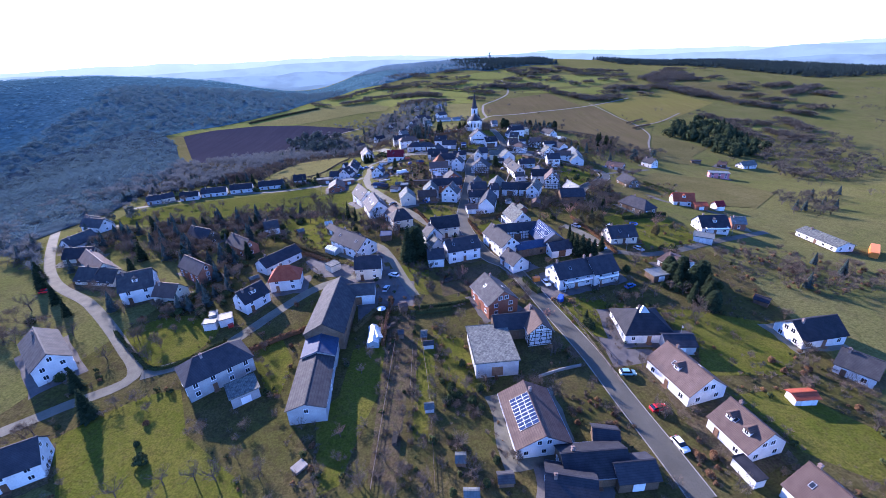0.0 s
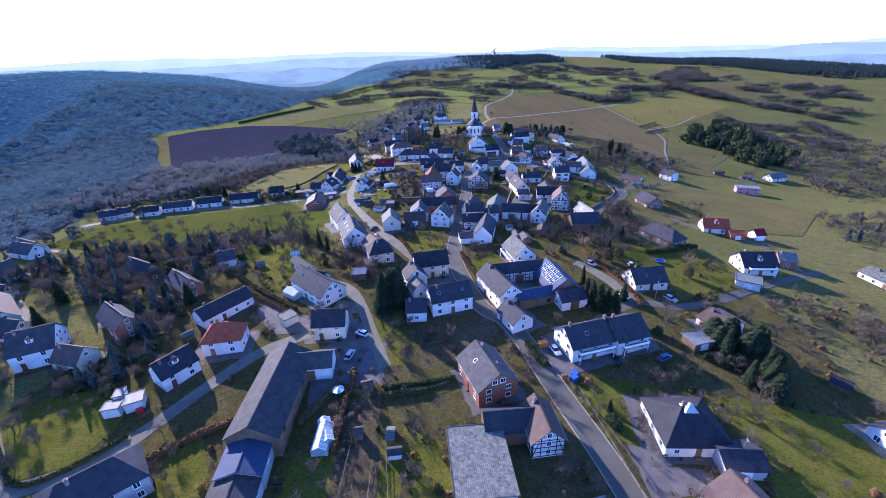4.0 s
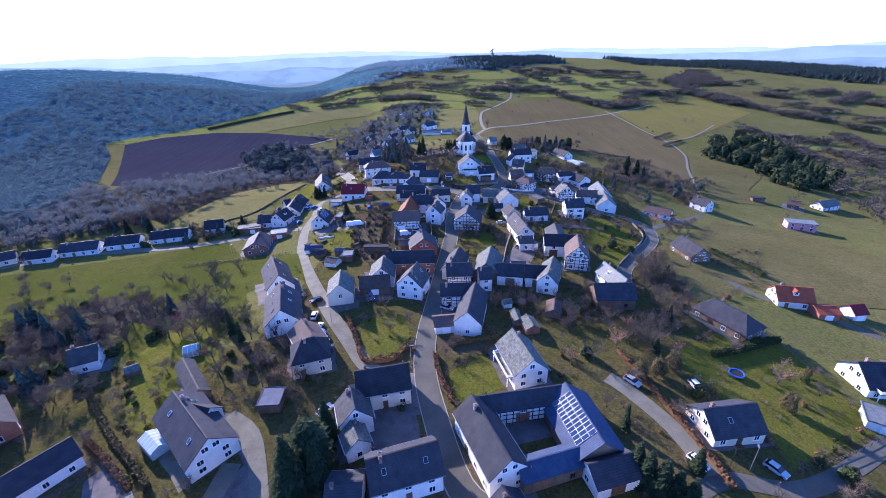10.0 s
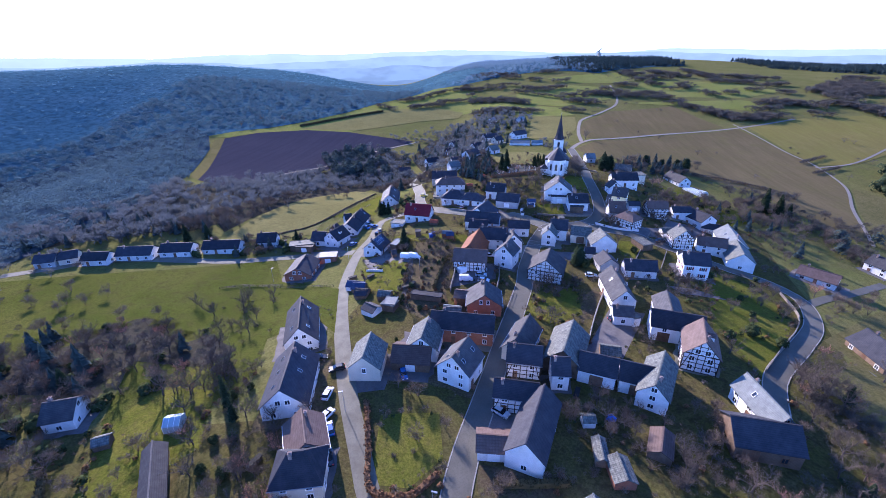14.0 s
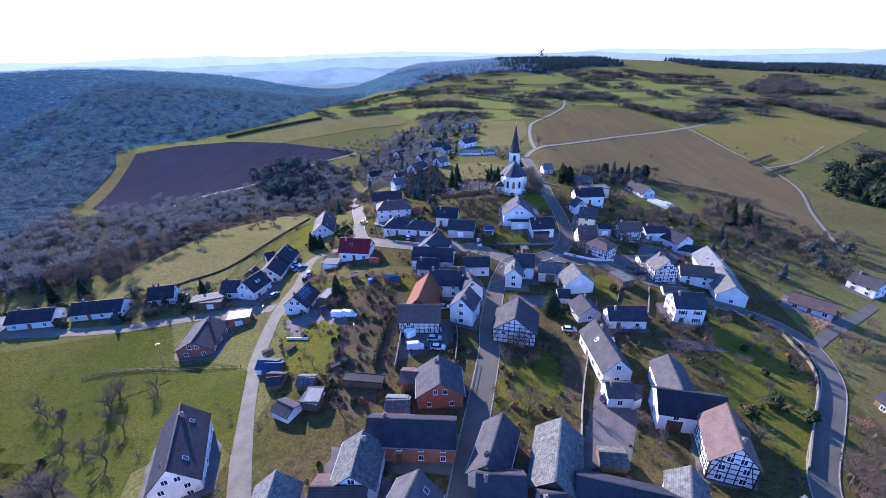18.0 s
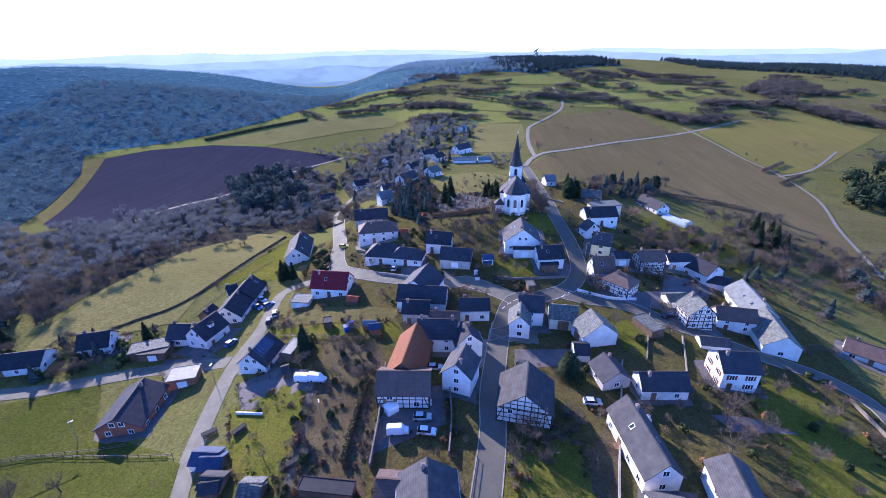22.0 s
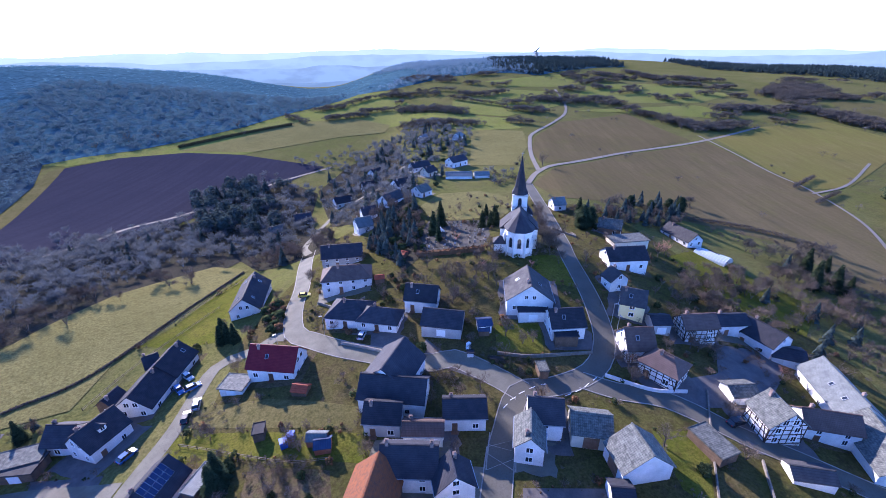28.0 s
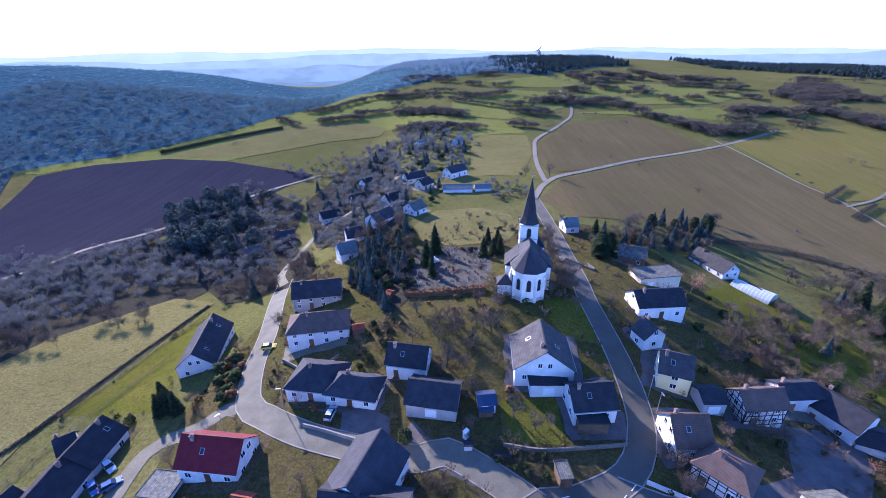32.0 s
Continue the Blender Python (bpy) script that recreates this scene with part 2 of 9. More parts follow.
def turf(name, stops, scale, fine=1.2, rows=0.0, turn=0.0, bump=0.3):
    """Ground cover: three colours laid in patches, with a fine sward or furrows."""
    m, nt, p = nodes_of(name)
    tc = nt.nodes.new("ShaderNodeTexCoord").outputs["Object"]
    a, b, c = stops
    big, mid, small = noise_node(nt, tc, scale, 6, 0.62), noise_node(nt, tc, scale * 6, 4, 0.65), noise_node(nt, tc, fine, 4, 0.7)
    col = mixed(nt, ramp(nt, big, 0.38, 0.62, (0, 0, 0), (1, 1, 1)), a, b)
    col = mixed(nt, ramp(nt, mid, 0.48, 0.72, (0, 0, 0), (0.85, 0.85, 0.85)), col, c)
    clump = noise_node(nt, tc, fine * 0.33, 3, 0.75)
    col = mixed(nt, ramp(nt, clump, 0.52, 0.70, (0, 0, 0), (0.6, 0.6, 0.6) if not rows else (0.15, 0.15, 0.15)), col, tuple(v * 0.5 for v in c))
    col = mixed(nt, ramp(nt, small, 0.35, 0.62, (0.75, 0.75, 0.75) if not rows else (0.28, 0.28, 0.28), (0, 0, 0)), col, tuple(v * 0.45 for v in a))
    if rows:
        mp = nt.nodes.new("ShaderNodeMapping")
        mp.inputs["Rotation"].default_value = (0, 0, radians(turn))
        nt.links.new(tc, mp.inputs["Vector"])
        w = nt.nodes.new("ShaderNodeTexWave")
        w.inputs["Scale"].default_value, w.inputs["Distortion"].default_value, w.inputs["Detail"].default_value = 0.314 / rows, 1.5, 3
        w.inputs["Detail Scale"].default_value = 0.4
        nt.links.new(mp.outputs[0], w.inputs["Vector"])
        sm = nt.nodes.new("ShaderNodeMapping")
        sm.inputs["Rotation"].default_value, sm.inputs["Scale"].default_value = (0, 0, radians(turn)), (1.0, 0.03, 1.0)
        nt.links.new(tc, sm.inputs["Vector"])
        streak = noise_node(nt, sm.outputs[0], 0.22, 5, 0.7)
        col = mixed(nt, ramp(nt, streak, 0.38, 0.66, (0.55, 0.55, 0.55), (0, 0, 0)), col, tuple(v * 0.72 for v in a))
        col = mixed(nt, ramp(nt, w.outputs["Fac"], 0.2, 0.9, (0.0, 0.0, 0.0), (0.04, 0.04, 0.04)), col, tuple(v * 1.35 for v in b))
    nt.links.new(col, p.inputs["Base Color"])
    p.inputs["Roughness"].default_value, p.inputs["Specular IOR Level"].default_value = 1.0, 0.0
    bp = nt.nodes.new("ShaderNodeBump")
    bp.inputs["Strength"].default_value, bp.inputs["Distance"].default_value = bump, 0.4
    nt.links.new(small, bp.inputs["Height"])
    nt.links.new(bp.outputs[0], p.inputs["Normal"])
    return m


M_GROUND = turf("winter_grass", ((0.118, 0.124, 0.036), (0.156, 0.144, 0.052), (0.112, 0.096, 0.044)), 0.02, 1.4, bump=0.45)
M_GARDENS = turf("garden_ground", ((0.086, 0.084, 0.024), (0.108, 0.088, 0.038), (0.056, 0.042, 0.027)), 0.07, 1.8, bump=0.5)
M_LAWN = turf("lawn", ((0.100, 0.112, 0.016), (0.142, 0.134, 0.026), (0.104, 0.086, 0.029)), 0.10, 2.0, bump=0.5)
M_PASTURE = turf("pasture", ((0.070, 0.084, 0.015), (0.104, 0.106, 0.024), (0.080, 0.072, 0.026)), 0.03, 2.0, bump=0.6)
M_HILLGREEN = turf("hill_pasture", ((0.165, 0.185, 0.042), (0.205, 0.205, 0.058), (0.165, 0.150, 0.055)), 0.016)
M_STRAW = turf("pale_meadow", ((0.118, 0.106, 0.040), (0.150, 0.132, 0.054), (0.098, 0.094, 0.032)), 0.03, 1.6, bump=0.5)
M_DRYGRASS = turf("dry_grass", ((0.165, 0.150, 0.054), (0.200, 0.180, 0.068), (0.148, 0.138, 0.050)), 0.03, 1.6, bump=0.5)
# Dark soil lifted towards blue, so its base colour includes distance haze.
M_DARKSOIL = turf("dark_ploughland", ((0.033, 0.033, 0.046), (0.041, 0.040, 0.053), (0.036, 0.035, 0.048)), 0.01, 0.8, rows=3.0, turn=50)
M_BROWNSOIL = turf("brown_ploughland", ((0.108, 0.088, 0.042), (0.138, 0.110, 0.054), (0.116, 0.104, 0.038)), 0.008, 0.8, rows=5.0, turn=-14)
M_GREENSOIL = turf("thin_winter_crop", ((0.160, 0.135, 0.042), (0.150, 0.142, 0.036), (0.175, 0.145, 0.050)), 0.007, 0.8, rows=5.0, turn=-30)
M_GRAVEL = turf("churchyard_gravel", ((0.085, 0.080, 0.072), (0.120, 0.112, 0.098), (0.070, 0.074, 0.038)), 0.15, 2.5)
M_SOIL = turf("garden_soil", ((0.085, 0.066, 0.040), (0.125, 0.100, 0.058), (0.095, 0.098, 0.030)), 0.12, 2.0)
# Both floors are coloured blue to stand in for haze over the woods.
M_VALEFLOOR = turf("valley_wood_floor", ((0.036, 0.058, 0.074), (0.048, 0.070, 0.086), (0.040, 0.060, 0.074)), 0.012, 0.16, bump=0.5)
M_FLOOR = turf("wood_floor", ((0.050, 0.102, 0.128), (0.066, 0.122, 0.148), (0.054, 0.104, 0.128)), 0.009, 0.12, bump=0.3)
M_LITTER = turf("leaf_litter", ((0.050, 0.047, 0.036), (0.068, 0.062, 0.044), (0.056, 0.058, 0.032)), 0.04)
M_ROAD = surface("asphalt", (0.080, 0.077, 0.062), (0.116, 0.111, 0.090), 0.12, 3, 0.85, 0.1)
M_LANE = surface("pale_lane", (0.118, 0.112, 0.086), (0.172, 0.164, 0.126), 0.25, 3, 0.9, 0.15)
M_TRACK = surface("farm_track", (0.165, 0.148, 0.115), (0.215, 0.192, 0.150), 0.1, 2, 0.95, 0.2)
M_YARD = surface("yard_paving", (0.085, 0.080, 0.078), (0.140, 0.128, 0.120), 0.35, 3, 0.9, 0.15)
M_LINE = surface("road_paint", (0.62, 0.62, 0.60), (0.72, 0.72, 0.70), 1, 6, 0.7)


# ---- shared builders ----
def mesh_of(name, verts, faces, material, smooth=False):
    me = bpy.data.meshes.new(name)
    me.from_pydata([tuple(v) for v in verts], [], faces)
    me.materials.append(material)
    if smooth:
        me.polygons.foreach_set("use_smooth", [True] * len(me.polygons))
    me.update()
    return me


def child(name, me, parent, m=None, label=""):
    ob = new(name, me)
    ob.parent = parent
    if m is not None:
        ob.matrix_basis = m
    if label:
        tagged(ob, label)
    return ob


def box_data(x0, x1, y0, y1, z0, z1):
    v = [(x, y, z) for z in (z0, z1) for x, y in ((x0, y0), (x1, y0), (x1, y1), (x0, y1))]
    return v, [(3, 2, 1, 0), (4, 5, 6, 7), (0, 1, 5, 4), (1, 2, 6, 5), (2, 3, 7, 6), (3, 0, 4, 7)]


def join_boxes(boxes):
    verts, faces = [], []
    for b in boxes:
        v, f = box_data(*b)
        faces += [tuple(i + len(verts) for i in q) for q in f]
        verts += v
    return verts, faces


def bevel_box(name, x0, x1, y0, y1, z0, z1, material, r=0.05):
    bm = bmesh.new()
    vs, fs = box_data(x0, x1, y0, y1, z0, z1)
    vs = [bm.verts.new(v) for v in vs]
    for f in fs:
        bm.faces.new([vs[i] for i in f])
    bmesh.ops.bevel(bm, geom=bm.edges[:], offset=r, segments=1, affect="EDGES")
    me = bpy.data.meshes.new(name)
    bm.to_mesh(me)
    bm.free()
    me.materials.append(material)
    return me


def thing(name, x, y, rot=0.0, label="", category="", group="", dz=0.0, scale=1.0):
    ob = new(name)
    ob.empty_display_size = 0.5
    ob.matrix_basis = pose(x, y, float(ground(x, y)) + dz, 0, 0, rot) @ Matrix.Scale(scale, 4)
    return tagged(ob, label, category, group)


# ---- ground: one sheet to the horizon ----
def spaced(lo, near_lo, near_hi, hi, near, grow):
    a = list(np.arange(near_lo, near_hi + 0.1, near))
    s, v = near, a[0]
    while v > lo:
        s *= grow
        v -= s
        a.insert(0, v)
    s, v = near, a[-1]
    while v < hi:
        s *= grow
        v += s
        a.append(v)
    return np.array(a)


GX, GY = spaced(-4300, -260, 260, 4300, 4.0, 1.035), spaced(-900, -100, 560, 4600, 4.0, 1.03)


def build_ground():
    X, Y = np.meshgrid(GX, GY)
    Z = ground(X, Y)
    verts = np.stack([X, Y, Z], -1).reshape(-1, 3)
    n = len(GX)
    idx = np.arange(len(verts)).reshape(len(GY), n)
    quads = np.stack([idx[:-1, :-1], idx[:-1, 1:], idx[1:, 1:], idx[1:, :-1]], -1).reshape(-1, 4)
    me = mesh_of("ground", verts.tolist(), quads.tolist(), M_GROUND, True)
    tagged(new("ground", me), "rolling winter grassland round a village on a spur", "ground", kind="structure")


build_ground()


PLOTS = []


def drape(name, outline, material, lift, label, category, kind="structure", grid=None):
    """A sheet with the given outline, laid on the ground."""
    if name in ("lawn", "yard", "rough_grass", "garden_bed"):
        PLOTS.append((name, list(outline)))
    bm = bmesh.new()
    bm.faces.new([bm.verts.new((x, y, 0)) for x, y in outline])
    xs, ys = [p[0] for p in outline], [p[1] for p in outline]
    for axis, lines, lo, hi in ((0, GX, min(xs), max(xs)), (1, GY, min(ys), max(ys))):
        for c in (lines if grid is None else np.arange(lo, hi, grid)):
            if lo < c < hi:
                co, no = [0, 0, 0], [0, 0, 0]
                co[axis], no[axis] = float(c), 1
                bmesh.ops.bisect_plane(bm, geom=bm.verts[:] + bm.edges[:] + bm.faces[:], plane_co=co, plane_no=no, dist=1e-4)
    bmesh.ops.triangulate(bm, faces=bm.faces[:])
    for v in bm.verts:
        v.co.z = float(ground(v.co.x, v.co.y)) + lift
    bmesh.ops.recalc_face_normals(bm, faces=bm.faces[:])
    if sum(f.normal.z for f in bm.faces) < 0:
        bmesh.ops.reverse_faces(bm, faces=bm.faces[:])
    me = bpy.data.meshes.new(name)
    bm.to_mesh(me)
    bm.free()
    me.materials.append(material)
    return tagged(new(name, me), label, category, kind=kind)


def smooth_line(pts, step_m=3.0):
    """Catmull-Rom through the points, about step_m apart."""
    p = [np.array(q, float) for q in pts]
    p = [2 * p[0] - p[1], *p, 2 * p[-1] - p[-2]]
    out = []
    for a, b, c, d in zip(p, p[1:], p[2:], p[3:]):
        n = max(2, int(np.linalg.norm(c - b) / step_m))
        for k in range(n):
            t = k / n
            out.append(0.5 * (2 * b + (c - a) * t + (2 * a - 5 * b + 4 * c - d) * t * t + (3 * b - a - 3 * c + d) * t ** 3))
    return out + [p[-2]]


def ribbon(name, pts, width, material, lift, label, category, kerb=False):
    line = smooth_line(pts)
    verts, faces, cols = [], [], 4
    for i, q in enumerate(line):
        d = line[min(i + 1, len(line) - 1)] - line[max(i - 1, 0)]
        d = d / (np.linalg.norm(d) + 1e-9)
        nrm = np.array((-d[1], d[0]))
        for k in range(cols + 1):
            c = q + nrm * width * (k / cols - 0.5)
            verts.append((c[0], c[1], float(ground(c[0], c[1])) + lift))
    for i in range(len(line) - 1):
        for k in range(cols):
            a = i * (cols + 1) + k
            faces.append((a, a + cols + 1, a + cols + 2, a + 1))
    me = mesh_of(name, verts, [f[::-1] for f in faces], material)
    ob = tagged(new(name, me), label, category, kind="structure")
    if kerb:
        for side in (-1, 1):
            kv, kf = [], []
            for i, q in enumerate(line):
                d = line[min(i + 1, len(line) - 1)] - line[max(i - 1, 0)]
                nrm = np.array((-d[1], d[0])) / (np.linalg.norm(d) + 1e-9)
                for off, up in ((0, -0.1), (0, 0.16), (0.25, 0.16), (0.25, -0.3)):
                    c = q + nrm * side * (width / 2 + off)
                    kv.append((c[0], c[1], float(ground(c[0], c[1])) + up))
            for i in range(len(line) - 1):
                for k in range(3):
                    a = i * 4 + k
                    kf.append((a, a + 1, a + 5, a + 4))
            child("kerb", mesh_of("kerb", kv, kf, M_CONCRETE), ob, label="grey concrete kerb")
    return ob


# ---- houses ----
def window_meshes(material):
    w, h = 0.55, 0.65
    v, f = join_boxes([(-w - 0.08, -w + 0.02, -0.06, 0.10, -h - 0.06, h + 0.06), (w - 0.02, w + 0.08, -0.06, 0.10, -h - 0.06, h + 0.06),
                       (-w, w, -0.06, 0.10, h - 0.03, h + 0.07), (-w - 0.14, w + 0.14, -0.06, 0.16, -h - 0.12, -h + 0.02), (-0.035, 0.035, -0.04, 0.07, -h, h)])
    return mesh_of("window_frame", v, f, material)


WIN_WHITE, WIN_BROWN = window_meshes(M_FRAME), window_meshes(M_BROWNFRAME)
PANE = mesh_of("pane", *box_data(-0.54, 0.54, -0.04, 0.04, -0.64, 0.64), M_GLASS)
DOOR = mesh_of("door", *join_boxes([(-0.5, 0.5, -0.04, 0.06, 0, 2.05), (-0.6, -0.5, -0.04, 0.12, 0, 2.15), (0.5, 0.6, -0.04, 0.12, 0, 2.15), (-0.6, 0.6, -0.04, 0.12, 2.05, 2.17),
                                     (-0.8, 0.8, 0.0, 0.9, -0.4, -0.02)]), M_DOOR)


def ribbed(name, w, h, n, upright, material):
    """A door leaf in one piece, its boards set off by shallow grooves."""
    prof = []
    for i in range(n):
        a, b = i / n, (i + 1) / n
        prof += [(a + 0.006, 0.05), (a + 0.02, 0.09), (b - 0.02, 0.09), (b - 0.006, 0.05)]
    row = [(2 * w * u - w, d, 0) if upright else (-w, d, h * u) for u, d in prof]
    end = Vector((0, 0, h)) if upright else Vector((2 * w, 0, 0))
    v = [Vector(q) for q in row] + [Vector(q) + end for q in row]
    k = len(row)
    v += [Vector((q.x, -0.04, q.z)) for q in (v[0], v[k - 1], v[2 * k - 1], v[k])]
    f = [(i, i + 1, i + 1 + k, i + k) for i in range(k - 1)]
    c = 2 * k
    f += [(c, c + 3, c + 2, c + 1), (0, k, c + 3, c), (k - 1, c + 1, c + 2, 2 * k - 1), tuple(range(k))[::-1] + (c, c + 1), tuple(range(k, 2 * k)) + (c + 2, c + 3)]
    return mesh_of(name, v, f, material)


GATE = ribbed("garage_door", 1.25, 2.15, 5, False, M_FRAME)
BARNGATE = ribbed("barn_door", 1.6, 3.0, 8, True, M_DOOR)
SHUTTER = mesh_of("shutter", *box_data(-0.27, 0.27, -0.02, 0.04, -0.66, 0.66), M_SHUTTER)
CHIMNEY = mesh_of("chimney", *join_boxes([(-0.32, 0.32, -0.32, 0.32, -1.2, 0.9), (-0.4, 0.4, -0.4, 0.4, 0.9, 1.02), (-0.18, 0.18, -0.18, 0.18, 1.02, 1.3)]), M_CHIMNEY)
SKYFRAME = mesh_of("skylight", *join_boxes([(-0.45, -0.37, -0.62, 0.62, -0.05, 0.12), (0.37, 0.45, -0.62, 0.62, -0.05, 0.12), (-0.37, 0.37, -0.62, -0.54, -0.05, 0.12), (-0.37, 0.37, 0.54, 0.62, -0.05, 0.12)]), M_ZINC)
SKYPANE = mesh_of("pane", *box_data(-0.37, 0.37, -0.54, 0.54, -0.04, 0.08), M_GLASS)
SOLAR = mesh_of("solar_panel", *join_boxes([(-0.48, 0.48, -0.78, 0.78, 0.02, 0.09)]), M_SOLAR)
SOLARRIM = mesh_of("panel_frame", *join_boxes([(-0.5, -0.47, -0.8, 0.8, 0.0, 0.11), (0.47, 0.5, -0.8, 0.8, 0.0, 0.11), (-0.47, 0.47, -0.8, -0.77, 0.0, 0.11), (-0.47, 0.47, 0.77, 0.8, 0.0, 0.11)]), M_ZINC)
BEAM = mesh_of("beam", *box_data(-0.5, 0.5, -0.5, 0.5, -0.5, 0.5), M_TIMBER)
rng = random.Random(7)


def opening(root, mesh, m, pane=True, label=""):
    w = child("window" if pane else mesh.name, mesh, root, m, label)
    if pane:
        child("pane", PANE, w)
    return w


def beam(root, m, x0, z0, x1, z1, thick=0.2):
    """A timber from (x0, z0) to (x1, z1) on the wall face m, whose x runs along the wall and y out of it."""
    d = math.hypot(x1 - x0, z1 - z0)
    a = math.atan2(z1 - z0, x1 - x0)
    child("beam", BEAM, root, m @ Matrix.Translation(((x0 + x1) / 2, 0.015, (z0 + z1) / 2)) @ Matrix.Rotation(-a, 4, "Y") @ Matrix.Diagonal((d, 0.1, thick, 1)))


def house(kind, x, y, rot, L, W, e, h, roof, wall, hip=False, flat=False, chim=1, sky=0, solar=0, win=True, note="", over=0.4, shutters=False, timber_from=0.0, dorm=0, balc=0, glass=False):
    """A building with its ridge along its own x axis: L long over the roof, W wide over the eaves, e to the eaves and h to the ridge."""
    shape = "flat" if flat else ("hipped" if hip else "gabled")
    label = f"{WALL_WORD[wall]} {kind} with {shape} {ROOF_WORD[roof]} roof" + (f", {note}" if note else "")
    root = thing(kind, x, y, rot, label, kind)
    lx = (L + (W * 0.8 if hip else 0)) / 2 - over
    wy = W / 2 - over
    k = 0 if flat else (h - e) / wy
    foot = -2.6
    # walls
    if flat:
        v, f = box_data(-lx, lx, -wy, wy, foot, h - 0.1)
    elif hip:
        v, f = box_data(-lx, lx, -wy, wy, foot, e - 0.05)
    else:
        prof = [(-wy, foot), (wy, foot), (wy, e - 0.1), (0, h - 0.1), (-wy, e - 0.1)]
        v = [(sx * lx, py, pz) for sx in (-1, 1) for py, pz in prof]
        f = [(0, 1, 2, 3, 4)[::-1], (5, 6, 7, 8, 9)] + [(i, (i + 1) % 5, (i + 1) % 5 + 5, i + 5) for i in range(5)]
        f = [f[0][::-1], f[1][::-1]] + [q[::-1] for q in f[2:]]
        f = [tuple(reversed(q)) for q in f]
    child("wall", mesh_of("wall", v, f, WALL[wall]), root)
    # roof
    X, Y, T = L / 2, W / 2, 0.2
    if flat:
        rv, rf = join_boxes([(-X, X, -Y, Y, h - 0.22, h), (-X, X, -Y, -Y + 0.12, h, h + 0.12), (-X, X, Y - 0.12, Y, h, h + 0.12), (-X, -X + 0.12, -Y + 0.12, Y - 0.12, h, h + 0.12), (X - 0.12, X, -Y + 0.12, Y - 0.12, h, h + 0.12)])
    elif hip:
        E, z0 = lx + over, e - k * over
        top = [(-E, -Y, z0), (E, -Y, z0), (E, Y, z0), (-E, Y, z0), (-X, 0, h), (X, 0, h)]
        rv = top + [(a, b, z0 - T) for a, b, c in top[:4]]
        rf = [(0, 1, 5, 4), (1, 2, 5), (2, 3, 4, 5), (3, 0, 4), (0, 6, 7, 1), (1, 7, 8, 2), (2, 8, 9, 3), (3, 9, 6, 0), (9, 8, 7, 6)]
    else:
        z0 = h - k * Y
        rv, rf = [], []
        for s in (-1, 1):
            n = len(rv)
            for a in (-X, X):
                rv += [(a, 0, h), (a, s * Y, z0), (a, s * Y, z0 - T), (a, 0, h - T)]
            q = [(0, 1, 5, 4), (1, 2, 6, 5), (2, 3, 7, 6), (0, 3, 2, 1), (4, 5, 6, 7), (0, 4, 7, 3)]
            rf += [tuple(i + n for i in (p if s < 0 else p[::-1])) for p in q]
    if kind == "house" and rng.random() < 0.85:
        # worn paving and beds hugging the walls
        px, py, n = lx + rng.uniform(0.8, 3.2), wy + rng.uniform(0.8, 3.2), 7
        dx, dy = rng.uniform(-1.2, 1.2), rng.uniform(-1.2, 1.2)
        base, z0 = pose(x, y, 0, 0, 0, rot), float(ground(x, y))
        pv = []
        for j in range(n):
            for i in range(n):
                u, w = (i / (n - 1) * 2 - 1) * px + dx, (j / (n - 1) * 2 - 1) * py + dy
                if i in (0, n - 1) or j in (0, n - 1):
                    u, w = u + rng.uniform(-0.5, 0.5), w + rng.uniform(-0.5, 0.5)
                q = base @ Vector((u, w, 0))
                pv.append((u, w, float(ground(q.x, q.y)) - z0 + 0.085))
        child("paving", mesh_of("paving", pv, [(j * n + i, j * n + i + 1, (j + 1) * n + i + 1, (j + 1) * n + i) for j in range(n - 1) for i in range(n - 1)], rng.choice((M_YARD, M_YARD, M_SOIL, M_LANE))), root)
    roof_ob = child("roof", mesh_of("roof", rv, rf, ROOF[roof]), root)
    if not flat:
        child("ridge_cap", mesh_of("ridge_cap", *join_boxes([(-X - 0.02, X + 0.02, -0.16, 0.16, h - 0.1, h + 0.09)]), ROOF[roof]), roof_ob)
        if kind == "house":
            for s in ((-1, 1) if abs(x) < 40 else ()):
                gx = lx + over if hip else X
                child("gutter", mesh_of("gutter", *join_boxes([(-gx, gx, min(s * Y, s * (Y + 0.14)), max(s * Y, s * (Y + 0.14)), e - k * over - 0.26, e - k * over - 0.12)]), M_ZINC), roof_ob)
            for c in range(chim):
                cx = (-0.3 if chim == 1 else -0.38 + 0.76 * c) * L
                cy = (0.7 if chim == 1 else 0.0) * (1 if rng.random() < 0.5 else -1)
                child("chimney", CHIMNEY, roof_ob, pose(cx, cy, h - k * abs(cy) + 0.1))
    pitch = math.degrees(math.atan(k))
    for c in range(sky):
        s = 1 if c % 2 else -1
        sx = (-0.28 + 0.56 * (c // 2) / max(1, (sky + 1) // 2 - 1) if sky > 2 else 0.1 * s) * L
        sy = s * Y * 0.45
        w = child("skylight", SKYFRAME, roof_ob, pose(sx, sy, h - k * abs(sy), -s * pitch))
        child("pane", SKYPANE, w)
    if solar:
        s = 1 if solar > 0 else -1
        for i in range(abs(solar)):
            for j in range(2 if Y < 5 else 3):
                sy = s * (0.9 + 1.68 * j) * math.cos(radians(pitch))
                p = child("solar_panel", SOLAR, roof_ob, pose((i - (abs(solar) - 1) / 2) * 1.04, sy, h - k * abs(sy) + 0.03, -s * pitch))
                child("panel_frame", SOLARRIM, p)
    # openings
    frame_mesh = WIN_BROWN if wall in "NPB" and kind != "house" else WIN_WHITE
    rows = [1.45] + ([min(4.1, e - 0.95)] if e > 4.3 else [])
